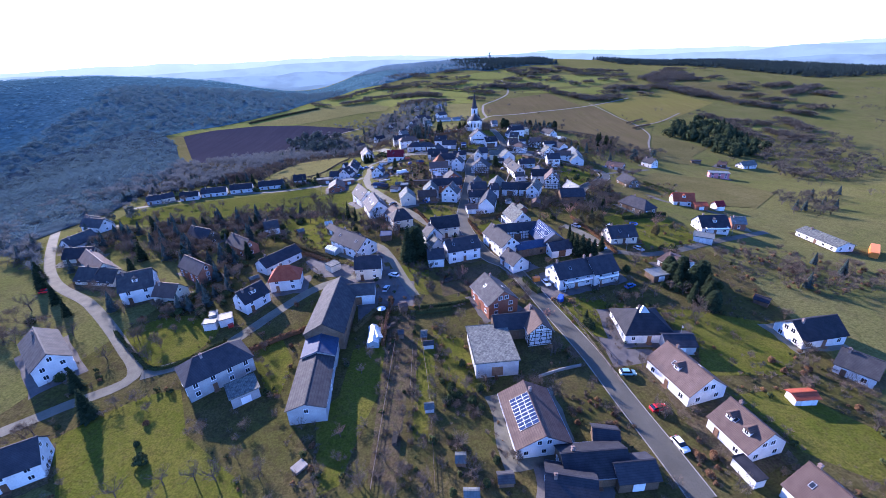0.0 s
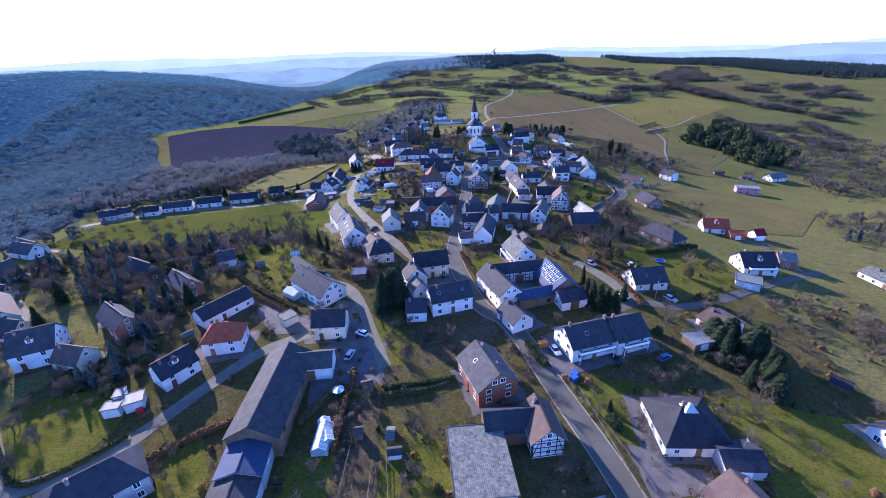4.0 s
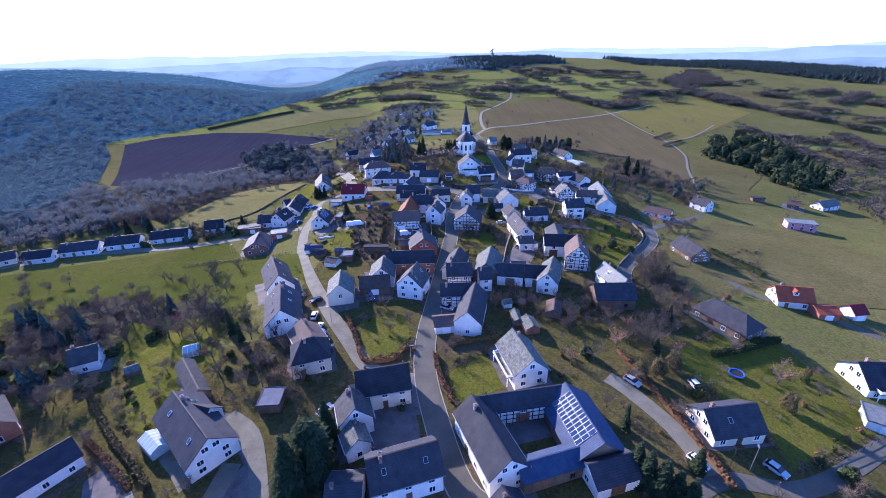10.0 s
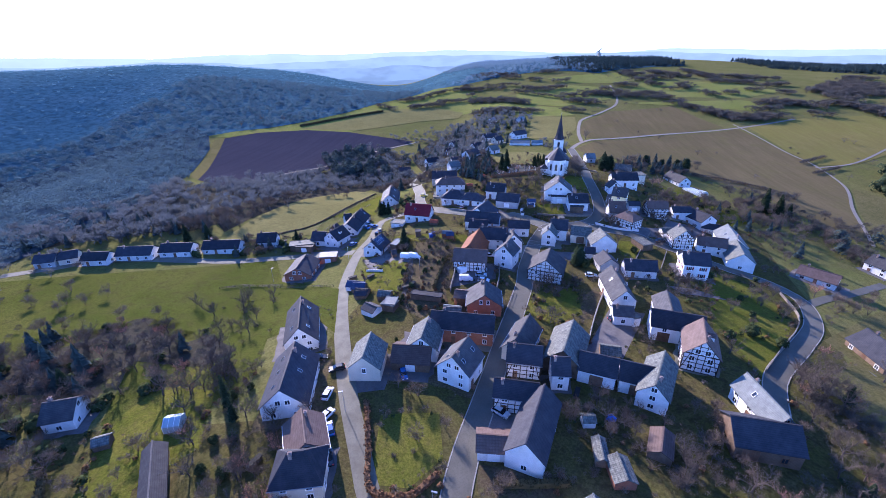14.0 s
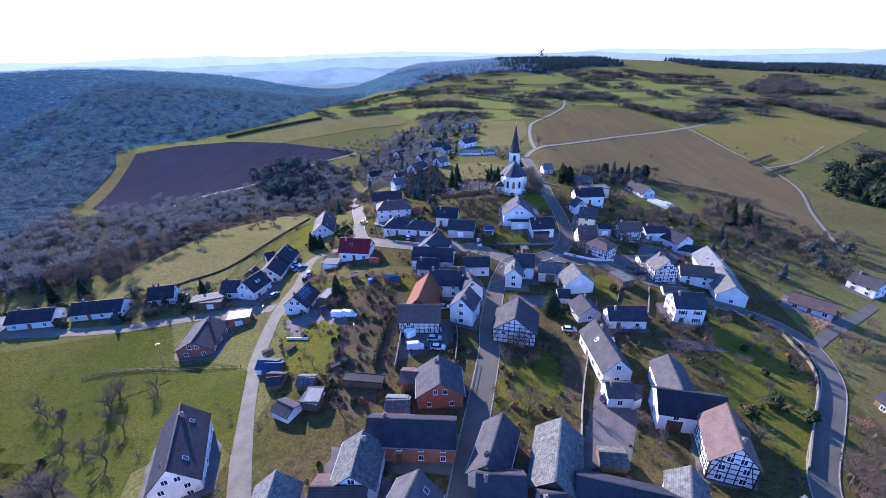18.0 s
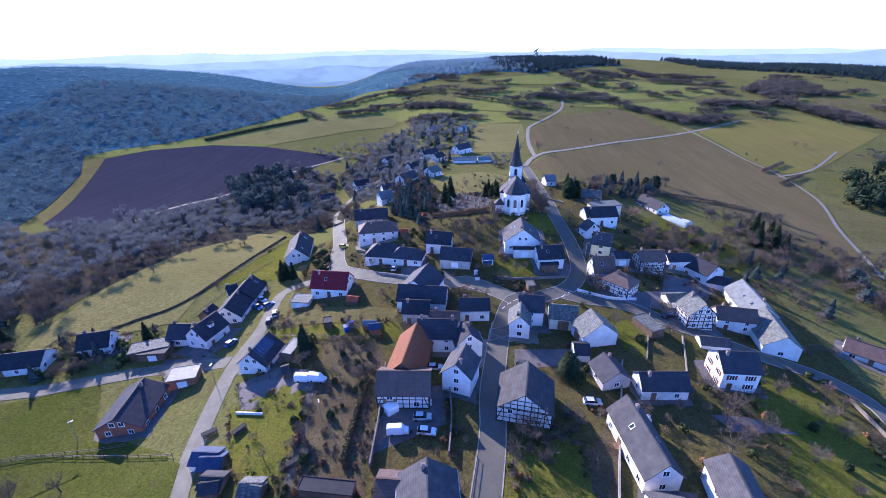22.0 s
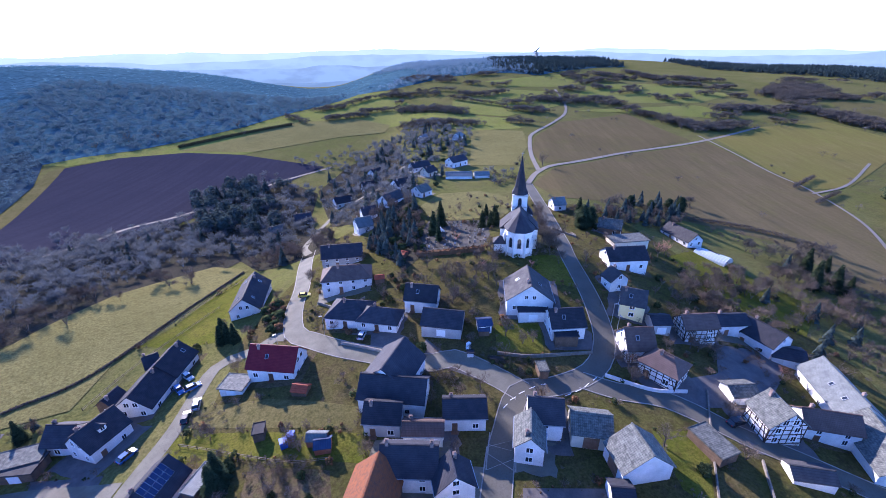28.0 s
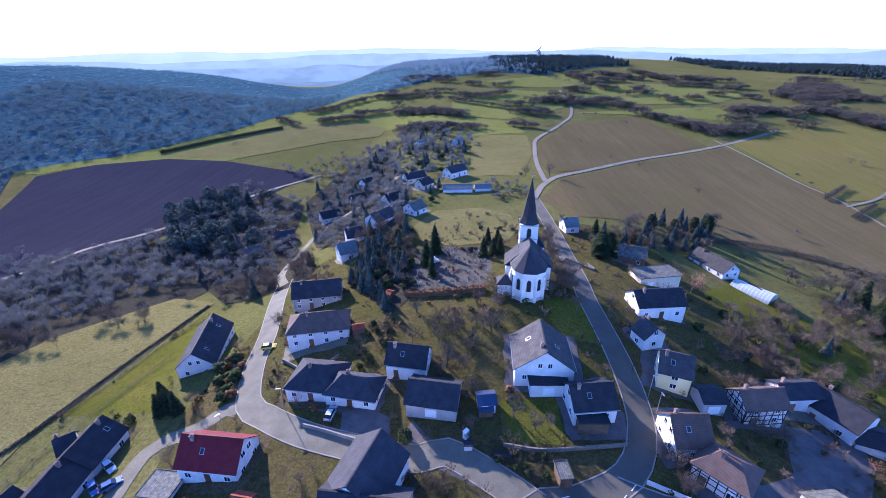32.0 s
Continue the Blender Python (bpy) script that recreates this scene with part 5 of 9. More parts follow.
house("barn", -44.2, 31.8, -85, 20.1, 10, 4.6, 6.2, "G", "G")
house("barn", -38.7, 74.9, 4, 12.7, 8, 4.2, 6.5, "G", "W")
house("house", -36.8, 91.6, 2, 10.4, 8.5, 5.0, 8.5, "S", "C", chim=2)
house("house", -67.8, 87.3, 8, 4.5, 9, 4.8, 8.5, "R", "W", hip=True)
house("house", -76.2, 104.5, 55, 18.1, 8, 3.6, 6.2, "S", "W")
house("house", -76.6, 75.2, 56, 10.4, 8, 4.4, 7.8, "S", "W", sky=2, dorm=-1)
house("house", -46.4, 114.2, -43, 20.0, 11, 4.4, 8.5, "S", "W", sky=3)
house("house", -47.8, 118.2, -17, 8.7, 7, 4.1, 7, "S", "W")
house("house", -106.5, 97.5, -36, 16.1, 8, 4.6, 8, "S", "B")
house("house", -122.0, 134.0, -28, 14.7, 8, 4.1, 7.5, "S", "N")
house("house", -97.8, 120.3, -38, 15.1, 8, 4.1, 7.5, "S", "B")
house("house", -179.8, 132.3, 74, 13.7, 8, 4.1, 7.5, "G", "W")
house("house", -195.4, 164.8, -24, 17.7, 8, 3.6, 7, "G", "W")
house("house", -168.7, 118.8, 4, 13.2, 8, 2.6, 6, "S", "C")
house("house", -152.2, 105.7, -40, 23.5, 8, 4.1, 7.5, "B", "C")
house("house", -145.2, 97.5, -11, 18.7, 9, 2.2, 6, "G", "C")
house("house", -192.9, 160.8, -18, 14.4, 8, 3.6, 7, "G", "W")
house("house", -92.8, 143.4, 26, 7.2, 8.5, 3.8, 6.5, "G", "W")
house("shed", -56.7, 132.0, -49, 16.2, 5, 2.6, 4.2, "G", "N")
house("house", -198.1, 219.2, 25, 8.7, 8, 3.2, 5.5, "S", "G")
house("house", -192.1, 224.2, 37, 7.9, 8, 3.2, 5.5, "S", "C")
house("house", -177.7, 225.6, 15, 11.8, 8, 3.2, 5.5, "S", "W")
house("house", -164.8, 234.0, 14, 16.5, 9, 3.2, 5.8, "S", "W")
house("house", -148.6, 241.0, 14, 15.2, 9, 3.2, 5.8, "S", "W")
house("house", -129.8, 248.2, 14, 17.7, 9, 3.0, 5.6, "S", "W")
house("house", -111.8, 258.1, 18, 9.5, 8.5, 3.4, 6.6, "S", "W")
house("shed", -92.9, 256.8, 24, 11.6, 6, 2.9, 3.2, "A", "N", flat=True)
house("house", -78.0, 230.5, -80, 14.5, 11.5, 3.2, 6.2, "S", "B")
house("garage", -72.0, 242.5, 17, 8.0, 6, 3.0, 3.2, "L", "B", flat=True)
house("house", -50.3, 246.8, 84, 10.4, 9, 3.4, 7, "S", "W", solar=-6)
house("house", -76.9, 262.8, 75, 10.2, 9, 4.2, 8, "S", "W", dorm=-1)
house("house", -86.3, 263.5, 4, 7.4, 8, 3.4, 6.4, "S", "W")
house("garage", -90.4, 255.4, 9, 9.0, 6, 2.8, 3, "G", "N", flat=True)
house("house", -75.7, 287.6, -88, 11.4, 10.5, 3.6, 7.6, "S", "W", sky=3)
house("house", -75.3, 276.5, -85, 12.2, 10.5, 3.4, 7.2, "S", "W")
house("house", -82.4, 288.7, 42, 4.3, 6, 4.0, 6.4, "S", "W")
house("house", -83.4, 274.4, 85, 5.4, 6, 3.4, 5.6, "S", "N")
# Boxy white terrace of the maroon-roofed house, built as a low garage.
house("garage", -49.6, 276.9, -3, 7.1, 6, 2.0, 2.2, "A", "W", flat=True)
house("house", -40.0, 282.2, -3, 13.4, 9.5, 3.8, 8, "M", "W", sky=1)
house("house", -69.2, 324.2, -76, 20.8, 11, 4.0, 8.4, "S", "W", sky=4)
house("house", -31.2, 321.6, 13, 9.3, 10, 5.0, 8, "B", "W", hip=True)
house("house", -39.0, 342.7, 13, 16.0, 10, 4.6, 8, "S", "G")
house("house", -24.9, 301.7, -5, 4.3, 11, 3.4, 6.6, "S", "W", hip=True)
house("house", -15.0, 298.5, -8, 6.0, 8.5, 3.0, 5.6, "S", "W", hip=True)
house("house", -3.2, 305.8, -7, 10.4, 8, 4.2, 7.6, "S", "W", sky=1)
house("garage", 3.8, 295.9, -7, 11.9, 9.5, 3.4, 6.2, "S", "G")
house("shed", 15.3, 294.7, 9, 4.4, 4.5, 2.8, 3.6, "K", "W")
house("barn", -7.2, 276.3, 73, 12.8, 12, 4.8, 9, "S", "W")
house("barn", -6.2, 270.1, -4, 15.9, 9.5, 4.4, 7.6, "S", "W")
house("house", -7.4, 263.5, -1, 8.6, 8, 4.2, 6.6, "S", "G")
house("house", 1.6, 259.9, 2, 9.0, 5, 3.8, 5.2, "B", "W")
house("house", 10.2, 265.3, 4, 9.8, 7, 4.2, 6.4, "S", "W")
house("house", -0.1, 251.6, 1, 11.3, 8.5, 5.0, 8.4, "S", "W", chim=2)
house("house", 8.3, 248.1, -75, 5.8, 8, 5.0, 8.4, "S", "W")
house("barn", -6.5, 241.7, 84, 16.8, 10, 4.0, 8.4, "O", "N")
house("barn", -6.6, 232.0, 2, 13.1, 10, 4.4, 7.4, "B", "T")
house("house", 6.9, 236.3, 73, 8.3, 8, 6.0, 9.4, "G", "W")
house("house", -0.8, 171.7, 73, 9.4, 9.5, 5.4, 9.6, "G", "W", sky=3)
house("house", -2.8, 188.5, 1, 18.7, 8.5, 5.0, 8, "S", "B")
house("house", -12.1, 180.1, -89, 10.3, 9, 4.6, 8, "A", "W")
house("barn", -25.3, 170.4, -82, 10.7, 9, 4.4, 8, "A", "C")
house("barn", -14.3, 174.9, 4, 10.8, 9, 3.0, 5.4, "B", "N")
house("house", 1.7, 203.8, -83, 10.0, 11.5, 4.2, 8, "G", "B")
house("shed", -5.7, 206.5, -1, 5.4, 6, 3.2, 4.4, "B", "B")
house("house", -51.6, 183.3, -64, 18.1, 10, 4.6, 9.4, "S", "W", sky=4)
house("house", -41.6, 159.6, -72, 18.0, 11.5, 4.2, 9.2, "S", "W", sky=5)
house("house", -29.6, 144.5, -57, 9.9, 9, 4.0, 7, "B", "W")
house("house", -26.8, 137.0, 18, 3.1, 9, 5.0, 9, "S", "C", hip=True)
house("house", -6.1, 125.2, 11, 13.0, 9, 5.2, 9, "S", "C")
house("house", -11.8, 116.8, -71, 7.4, 8, 4.8, 8.4, "G", "W")
house("house", -10.5, 110.3, -64, 5.7, 6, 3.8, 6, "A", "W")
house("house", 0.2, 103.0, 16, 14.4, 9.5, 5.2, 8.8, "S", "W", sky=3)
house("house", -10.5, 98.8, 2, 7.0, 9, 3.8, 6.2, "S", "W")
house("house", 28.9, 132.6, -77, 13.4, 9.5, 4.8, 8.6, "A", "W", balc=-5)
house("house", 17.6, 108.1, -70, 17.9, 9, 5.4, 9, "S", "W")
house("barn", 25.9, 118.6, 8, 20.8, 6, 4.6, 7, "S", "T")
house("barn", 37.9, 111.7, -80, 17.0, 12, 3.8, 8, "K", "N", solar=-11)
house("barn", 29.4, 103.5, 15, 14.9, 6, 3.8, 5.6, "K", "N")
house("barn", 40.5, 102.3, 14, 10.0, 8, 3.4, 5.6, "S", "W")
house("house", 20.6, 92.8, -66, 9.8, 8, 3.4, 6.4, "S", "W")
house("house", 38.8, 81.0, 15, 14.7, 11, 4.6, 8.4, "S", "W", sky=2, chim=2, balc=-6)
house("house", 50.2, 83.2, 15, 10.8, 12, 4.6, 8.6, "S", "W", balc=-4)
house("house", 70.7, 113.3, 6, 12.6, 10, 3.0, 6.6, "S", "C", sky=1)
house("house", 83.1, 88.6, -70, 8.7, 11, 3.2, 5, "B", "W")
house("shed", 71.7, 80.4, 12, 7.3, 6, 2.6, 2.8, "L", "N", flat=True)
house("house", 121.8, 129.0, -4, 13.4, 11, 3.6, 7.6, "S", "W", dorm=-1, balc=-5)
house("garage", 110.3, 115.2, -34, 8.3, 7, 2.8, 3, "L", "W", flat=True)
house("house", 138.8, 134.5, -16, 6.7, 8, 3.4, 5.6, "L", "B")
house("house", 97.0, 153.4, -66, 9.8, 10, 3.2, 6.8, "S", "N", hip=True)
house("house", 131.0, 170.1, -13, 11.7, 9, 3.2, 6.6, "R", "W", dorm=-1)
house("shed", 136.9, 162.7, -6, 7.4, 7, 2.6, 3.8, "R", "B")
house("shed", 147.7, 162.9, 4, 5.4, 6, 3.0, 5, "M", "W")
house("barn", 64.1, 162.7, -2, 13.0, 10, 3.8, 7, "S", "N")
house("house", 67.6, 170.5, -78, 13.5, 6.2, 4.4, 7.6, "L", "W", sky=2)
house("house", 15.1, 176.8, 0, 9.1, 7.5, 5.4, 8.4, "S", "T")
house("barn", 17.8, 155.0, 77, 17.4, 8.6, 4.8, 8.6, "S", "W")
house("house", 13.5, 164.4, 0, 10.5, 6.5, 5.0, 7.6, "S", "T")
house("shed", 9.6, 151.2, 6, 7.5, 6.5, 3.0, 4.4, "B", "W")
house("barn", 33.5, 177.8, -11, 9.6, 8, 4.2, 7, "S", "W")
house("barn", 42.6, 176.0, -11, 8.8, 8, 4.2, 7, "S", "W")
house("house", 23.8, 174.1, 5, 4.8, 7, 5.2, 8, "S", "W")
house("house", 46.7, 174.5, 68, 14.4, 7.5, 4.8, 8, "A", "W")
house("barn", 26.3, 183.6, 76, 15.1, 10, 4.2, 8, "A", "N")
house("house", 14.3, 185.1, 74, 13.2, 8, 4.4, 8, "G", "C")
house("barn", 57.5, 199.4, -8, 14.2, 9, 5.0, 8, "S", "W")
house("barn", 57.2, 206.9, 83, 12.3, 8, 4.8, 7.4, "G", "W")
house("house", 60.5, 189.1, 76, 11.8, 9, 5.6, 10, "B", "T", dorm=-1)
house("house", 44.4, 217.9, -83, 17.5, 8, 4.2, 7.8, "G", "W", sky=2)
house("house", 43.9, 204.5, 2, 6.3, 6, 3.6, 5.4, "G", "W")
house("house", 55.2, 236.0, 2, 11.6, 7, 3.4, 6, "S", "W")
house("house", 75.4, 242.4, -2, 9.4, 9, 6.0, 9, "S", "W", shutters=True)
house("house", 78.1, 267.5, -85, 7.7, 9, 5.4, 9, "A", "T")
house("house", 91.1, 269.5, -10, 11.5, 7, 4.4, 7, "B", "W")
house("house", 103.5, 281.4, 83, 17.6, 10.5, 4.2, 8, "L", "W", sky=5)
house("barn", 99.8, 264.3, 79, 15.8, 10.5, 4.0, 7.6, "A", "W")
house("house", 131.0, 264.0, -40, 13.5, 8.5, 2.8, 5.2, "B", "W")
house("house", 171.0, 289.0, -64, 10.5, 9, 4.4, 7.6, "G", "W")
house("house", 116.1, 207.1, -83, 14.2, 10, 3.0, 6.6, "S", "N")
house("house", 217.0, 267.5, -21, 14.5, 8, 4.4, 4.6, "L", "P", flat=True)
house("house", 272.1, 312.6, 17, 16.7, 9, 3.0, 6, "A", "W")
house("shed", 228.5, 318.0, -8, 8.5, 4, 2.2, 2.6, "S", "N", flat=True, win=False)
house("house", 248.0, 310.0, -44, 7.2, 8, 3.0, 5, "B", "N")
house("house", 27.5, 264.3, -3, 7.7, 8, 5.2, 8.4, "S", "W")
house("house", 23.6, 258.4, 83, 8.0, 6.5, 5.0, 7.6, "A", "W")
house("barn", 36.8, 262.6, -6, 8.6, 8, 4.0, 6.4, "A", "C")
house("barn", 44.4, 255.4, -78, 7.7, 11, 4.0, 8, "A", "W")
house("barn", 22.0, 229.3, 80, 11.4, 13, 4.4, 9, "G", "T")
house("house", 44.2, 239.4, -77, 7.8, 8, 3.0, 5.6, "S", "G")
house("house", 59.4, 281.0, -45, 3.2, 8.5, 4.2, 6.8, "B", "T", hip=True)
house("house", 54.9, 288.5, 3, 7.7, 9, 4.0, 8, "B", "W", sky=1)
house("house", 59.1, 304.6, -19, 7.4, 8.5, 4.8, 8, "G", "Y", sky=1)
house("garage", 64.7, 298.5, 3, 5.7, 6, 3.4, 4.6, "S", "G")
house("house", 57.3, 316.1, -70, 5.6, 7, 3.8, 6.4, "G", "W")
house("house", 65.1, 332.0, 7, 14.3, 9.5, 4.2, 7.2, "S", "W")
house("garage", 73.9, 353.6, 11, 15.1, 8, 3.8, 4, "A", "C", flat=True)
house("house", 72.4, 370.6, -21, 10.1, 9, 3.2, 6, "A", "N")
house("house", 108.1, 379.0, -69, 16.8, 9, 3.0, 6.2, "G", "W")
house("house", 54.7, 398.1, 13, 6.8, 8, 3.4, 6, "L", "W")
house("house", 28.6, 305.8, 89, 12.8, 14, 4.0, 9, "G", "W", sky=2)
house("garage", 29.2, 299.4, 3, 8.9, 5, 3.2, 3.4, "S", "W", flat=True)
house("house", 37.5, 295.3, 8, 9.9, 9, 3.8, 7, "S", "W", sky=1)
house("house", 75.1, 298.5, 7, 10.2, 7, 5.0, 7.6, "B", "T")
house("house", 97.2, 301.9, -62, 11.4, 10, 4.2, 7.2, "S", "W")
house("house", 89.0, 306.0, 6, 9.5, 7, 4.0, 5.8, "S", "W")
house("garage", 101.1, 296.8, -20, 8.6, 8, 2.8, 4, "S", "W")
house("garage", 75.9, 276.8, 7, 6.8, 6, 2.8, 4, "A", "W")
house("house", 52.6, 52.0, -3, 3.2, 14.5, 3.2, 7.4, "S", "W", hip=True, glass=True)
house("garage", 59.3, 43.4, -4, 8.9, 8, 3.0, 4.6, "S", "G")
house("house", 54.4, 29.8, -76, 15.5, 12, 3.6, 7.8, "B", "W", sky=2, dorm=-1)
house("house", 58.2, 11.6, -77, 11.0, 11, 3.6, 7.8, "B", "W", sky=1, dorm=-2)
house("house", 62.5, -3.7, -76, 7.7, 11, 3.6, 7.8, "B", "W", sky=2)
house("house", 11.4, 18.1, -85, 17.3, 13, 3.2, 6.4, "B", "W", solar=-9)
house("barn", 12.4, 53.2, 4, 12.2, 8, 4.2, 7, "S", "N")
house("house", 19.5, 51.7, -84, 11.2, 8, 4.8, 8, "B", "T")
house("barn", 4.8, 43.0, 4, 12.6, 17.5, 4.8, 5, "A", "G", flat=True)
house("house", 9.0, 68.3, -71, 14.6, 11.5, 5.0, 9, "G", "B", sky=2)
house("house", 21.5, 6.1, 2, 14.3, 9, 3.4, 5.8, "S", "N")
house("house", 15.2, 0.9, -13, 10.3, 10, 3.2, 5.6, "S", "W")
house("garage", 29.2, 3.9, 3, 9.1, 7, 3.2, 5, "S", "N")
house("shed", 26.6, 12.4, -12, 6.0, 6, 3.0, 4.6, "S", "N")
house("house", 102.7, 47.2, 8, 15.8, 10.5, 3.2, 7, "S", "W")
house("house", 103.2, 31.5, -53, 9.2, 9.5, 3.4, 6.6, "G", "W")
house("house", 168.7, 117.2, -83, 20.4, 10, 3.0, 4.6, "A", "W")
house("shed", 80.2, 22.2, 1, 6.5, 4, 2.4, 3, "R", "W")
# ---- outbuildings and farther houses ----
house("shed", -14.9, 52.8, -3, 2.1, 4, 1.4, 2.4, "A", "N", over=0.2, win=False)
house("shed", -13.6, 48.0, 5, 3.4, 2.4, 1.8, 2.4, "G", "W", over=0.2, win=False)
house("shed", -13.4, 24.4, 5, 2.6, 2.5, 1.6, 2.2, "L", "W", over=0.2, win=False)
house("shed", -22.3, 67.6, 18, 3.1, 3, 1.9, 2.6, "B", "N", over=0.2, win=False)
house("shed", -22.2, 53.3, 7, 2.0, 2.6, 2.1, 2.8, "G", "N", over=0.2, win=False)
house("shed", -86.0, 63.1, 11, 4.3, 3.4, 1.9, 2.8, "L", "W", flat=True, over=0.2, win=False)
house("shed", -81.9, 65.3, 25, 4.5, 4.4, 1.7, 2.8, "L", "W", flat=True, over=0.2, win=False)
house("shed", -86.6, 67.0, 18, 2.6, 3.4, 2.1, 3, "L", "W", flat=True, over=0.2, win=False)
house("shed", -52.3, 97.6, 44, 4.9, 5, 1.5, 2.8, "A", "C", flat=True, over=0.2, win=False)
house("shed", -81.9, 91.2, 40, 3.9, 2.6, 2.0, 2.6, "A", "N", over=0.2, win=False)
house("shed", -33.1, 123.8, 2, 5.4, 6, 1.1, 2.6, "K", "N", flat=True, over=0.2, win=False)
house("shed", -76.9, 138.4, 33, 3.5, 3.5, 1.9, 2.8, "A", "N", over=0.2, win=False)
house("shed", 31.4, 153.9, -87, 6.1, 3, 1.9, 2.6, "A", "N", over=0.2, win=False)
house("shed", 34.7, 149.7, -80, 6.1, 4.6, 2.1, 3.2, "A", "B", over=0.2, win=False)
house("shed", 29.8, 161.8, 11, 3.1, 3, 1.9, 2.6, "A", "W", over=0.2, win=False)
house("shed", 44.0, 157.8, 72, 7.2, 5, 1.8, 3, "B", "N", over=0.2, win=False)
house("shed", 38.1, 187.1, -2, 5.5, 5, 1.8, 3, "A", "N", over=0.2, win=False)
house("shed", -45.1, 212.7, 5, 5.1, 5, 1.5, 2.8, "K", "N", over=0.2, win=False)
house("shed", -42.0, 206.8, 13, 3.9, 4, 1.8, 2.8, "S", "N", over=0.2, win=False)
house("shed", -34.2, 196.6, -24, 5.5, 5, 2.0, 3.2, "G", "W", over=0.2, win=False)
house("shed", -28.7, 199.0, -10, 4.9, 4, 1.6, 2.6, "L", "N", flat=True, over=0.2, win=False)
house("shed", -31.5, 205.6, -6, 2.5, 3.5, 1.9, 2.8, "A", "N", over=0.2, win=False)
house("shed", -7.6, 198.4, 6, 5.7, 5, 1.8, 3, "A", "G", over=0.2, win=False)
house("shed", -47.1, 213.9, -0, 6.0, 5, 1.8, 3, "K", "W", over=0.2, win=False)
house("shed", -42.1, 208.0, -0, 5.0, 4.5, 1.7, 2.8, "G", "N", over=0.2, win=False)
house("shed", -32.9, 206.2, 3, 4.7, 4.5, 1.7, 2.8, "A", "N", over=0.2, win=False)
house("shed", -28.6, 199.8, 3, 4.2, 5, 1.5, 2.8, "L", "N", flat=True, over=0.2, win=False)
house("shed", -21.0, 258.1, 2, 4.5, 3, 2.0, 2.8, "L", "B", over=0.2, win=False)
house("shed", -8.1, 199.0, 1, 5.3, 5, 1.8, 3, "L", "C", over=0.2, win=False)
house("shed", -17.9, 206.1, -3, 10.8, 3, 1.5, 2.2, "S", "N", flat=True, over=0.2, win=False)
house("shed", -19.3, 256.6, 12, 3.7, 3.4, 1.9, 2.8, "K", "B", over=0.2, win=False)
house("shed", -30.2, 272.8, -6, 4.2, 3.4, 1.5, 2.4, "R", "N", over=0.2, win=False)
house("shed", -19.8, 320.9, 15, 3.6, 3, 1.9, 2.6, "R", "N", over=0.2, win=False)
house("shed", -13.6, 337.3, -26, 2.2, 3, 1.9, 2.6, "R", "N", over=0.2, win=False)
house("shed", -35.0, 260.2, 17, 2.7, 3.4, 1.8, 2.6, "S", "N", flat=True, over=0.2, win=False)
house("shed", -40.4, 240.1, 30, 2.3, 4, 1.8, 2.8, "G", "N", over=0.2, win=False)
house("shed", -41.7, 248.6, -10, 3.4, 7, 1.2, 3, "L", "N", flat=True, over=0.2, win=False)
house("shed", 15.2, 293.4, 3, 3.4, 3.2, 1.8, 2.6, "K", "N", over=0.2, win=False)
house("shed", 78.3, 256.2, -7, 8.0, 5, 2.0, 3.2, "G", "W", over=0.2, win=False)
house("shed", 39.1, 248.2, -2, 4.3, 6, 2.5, 4, "S", "W", over=0.2, win=False)
house("shed", 46.9, 203.9, 28, 2.7, 5, 2.0, 3.2, "A", "W", flat=True, over=0.2, win=False)
house("shed", 61.4, 260.5, -67, 8.3, 5, 1.4, 2.6, "A", "N", flat=True, over=0.2, win=False)
house("shed", 37.1, 290.8, 3, 6.4, 4.5, 2.1, 3.2, "S", "N", flat=True, over=0.2, win=False)
house("shed", -4.7, 1.3, -3, 3.4, 2.4, 1.6, 2.2, "L", "W", over=0.2, win=False)
house("shed", -6.4, 9.5, -3, 2.5, 3, 1.5, 2.2, "L", "N", over=0.2, win=False)
house("shed", 2.7, 4.3, 1, 3.6, 3, 1.6, 2.4, "G", "N", over=0.2, win=False)
house("shed", 100.9, 64.9, -49, 4.7, 4, 1.8, 2.8, "S", "N", over=0.2, win=False)
house("shed", 53.3, 3.0, -79, 6.1, 3, 1.9, 2.6, "S", "W", flat=True, over=0.2, win=False)
house("shed", 29.4, 279.5, 8, 2.7, 4, 1.6, 2.6, "A", "N", flat=True, over=0.2, win=False)
house("shed", 4.0, 456.4, 4, 17.0, 9, 2.2, 3.8, "L", "W", over=0.2, win=False)
house("shed", 18.5, 458.1, 8, 9.8, 7, 2.0, 3.6, "L", "W", over=0.2, win=False)
house("shed", 11.5, 284.9, 3, 2.0, 1.4, 1.2, 1.6, "S", "W", flat=True, over=0.2, win=False)
house("shed", 115.0, 363.3, -70, 5.3, 4, 2.0, 3, "S", "W", over=0.2, win=False)
house("house", -39.1, 377.8, 32, 8.0, 9, 4, 7, "L", "W")
house("house", -40.8, 396.1, 27, 8.0, 9, 4, 7, "S", "W")
house("house", -94.5, 439.4, 24, 11.0, 9, 3.4, 6.5, "S", "N")
house("house", -74.3, 461.6, 36, 12.4, 9, 3.4, 6.5, "S", "W")
house("house", -31.4, 411.2, 58, 13.8, 9, 3.4, 6.5, "G", "W")
house("house", -30.2, 437.9, 43, 10.1, 9, 3.4, 6.5, "S", "W")
house("house", -15.8, 419.0, 51, 8.8, 9, 3.2, 6, "A", "W")
house("house", -23.6, 478.7, 35, 13.9, 9, 3.2, 6, "S", "W")
house("house", 1.4, 489.4, 47, 15.0, 9, 4, 7, "S", "W")
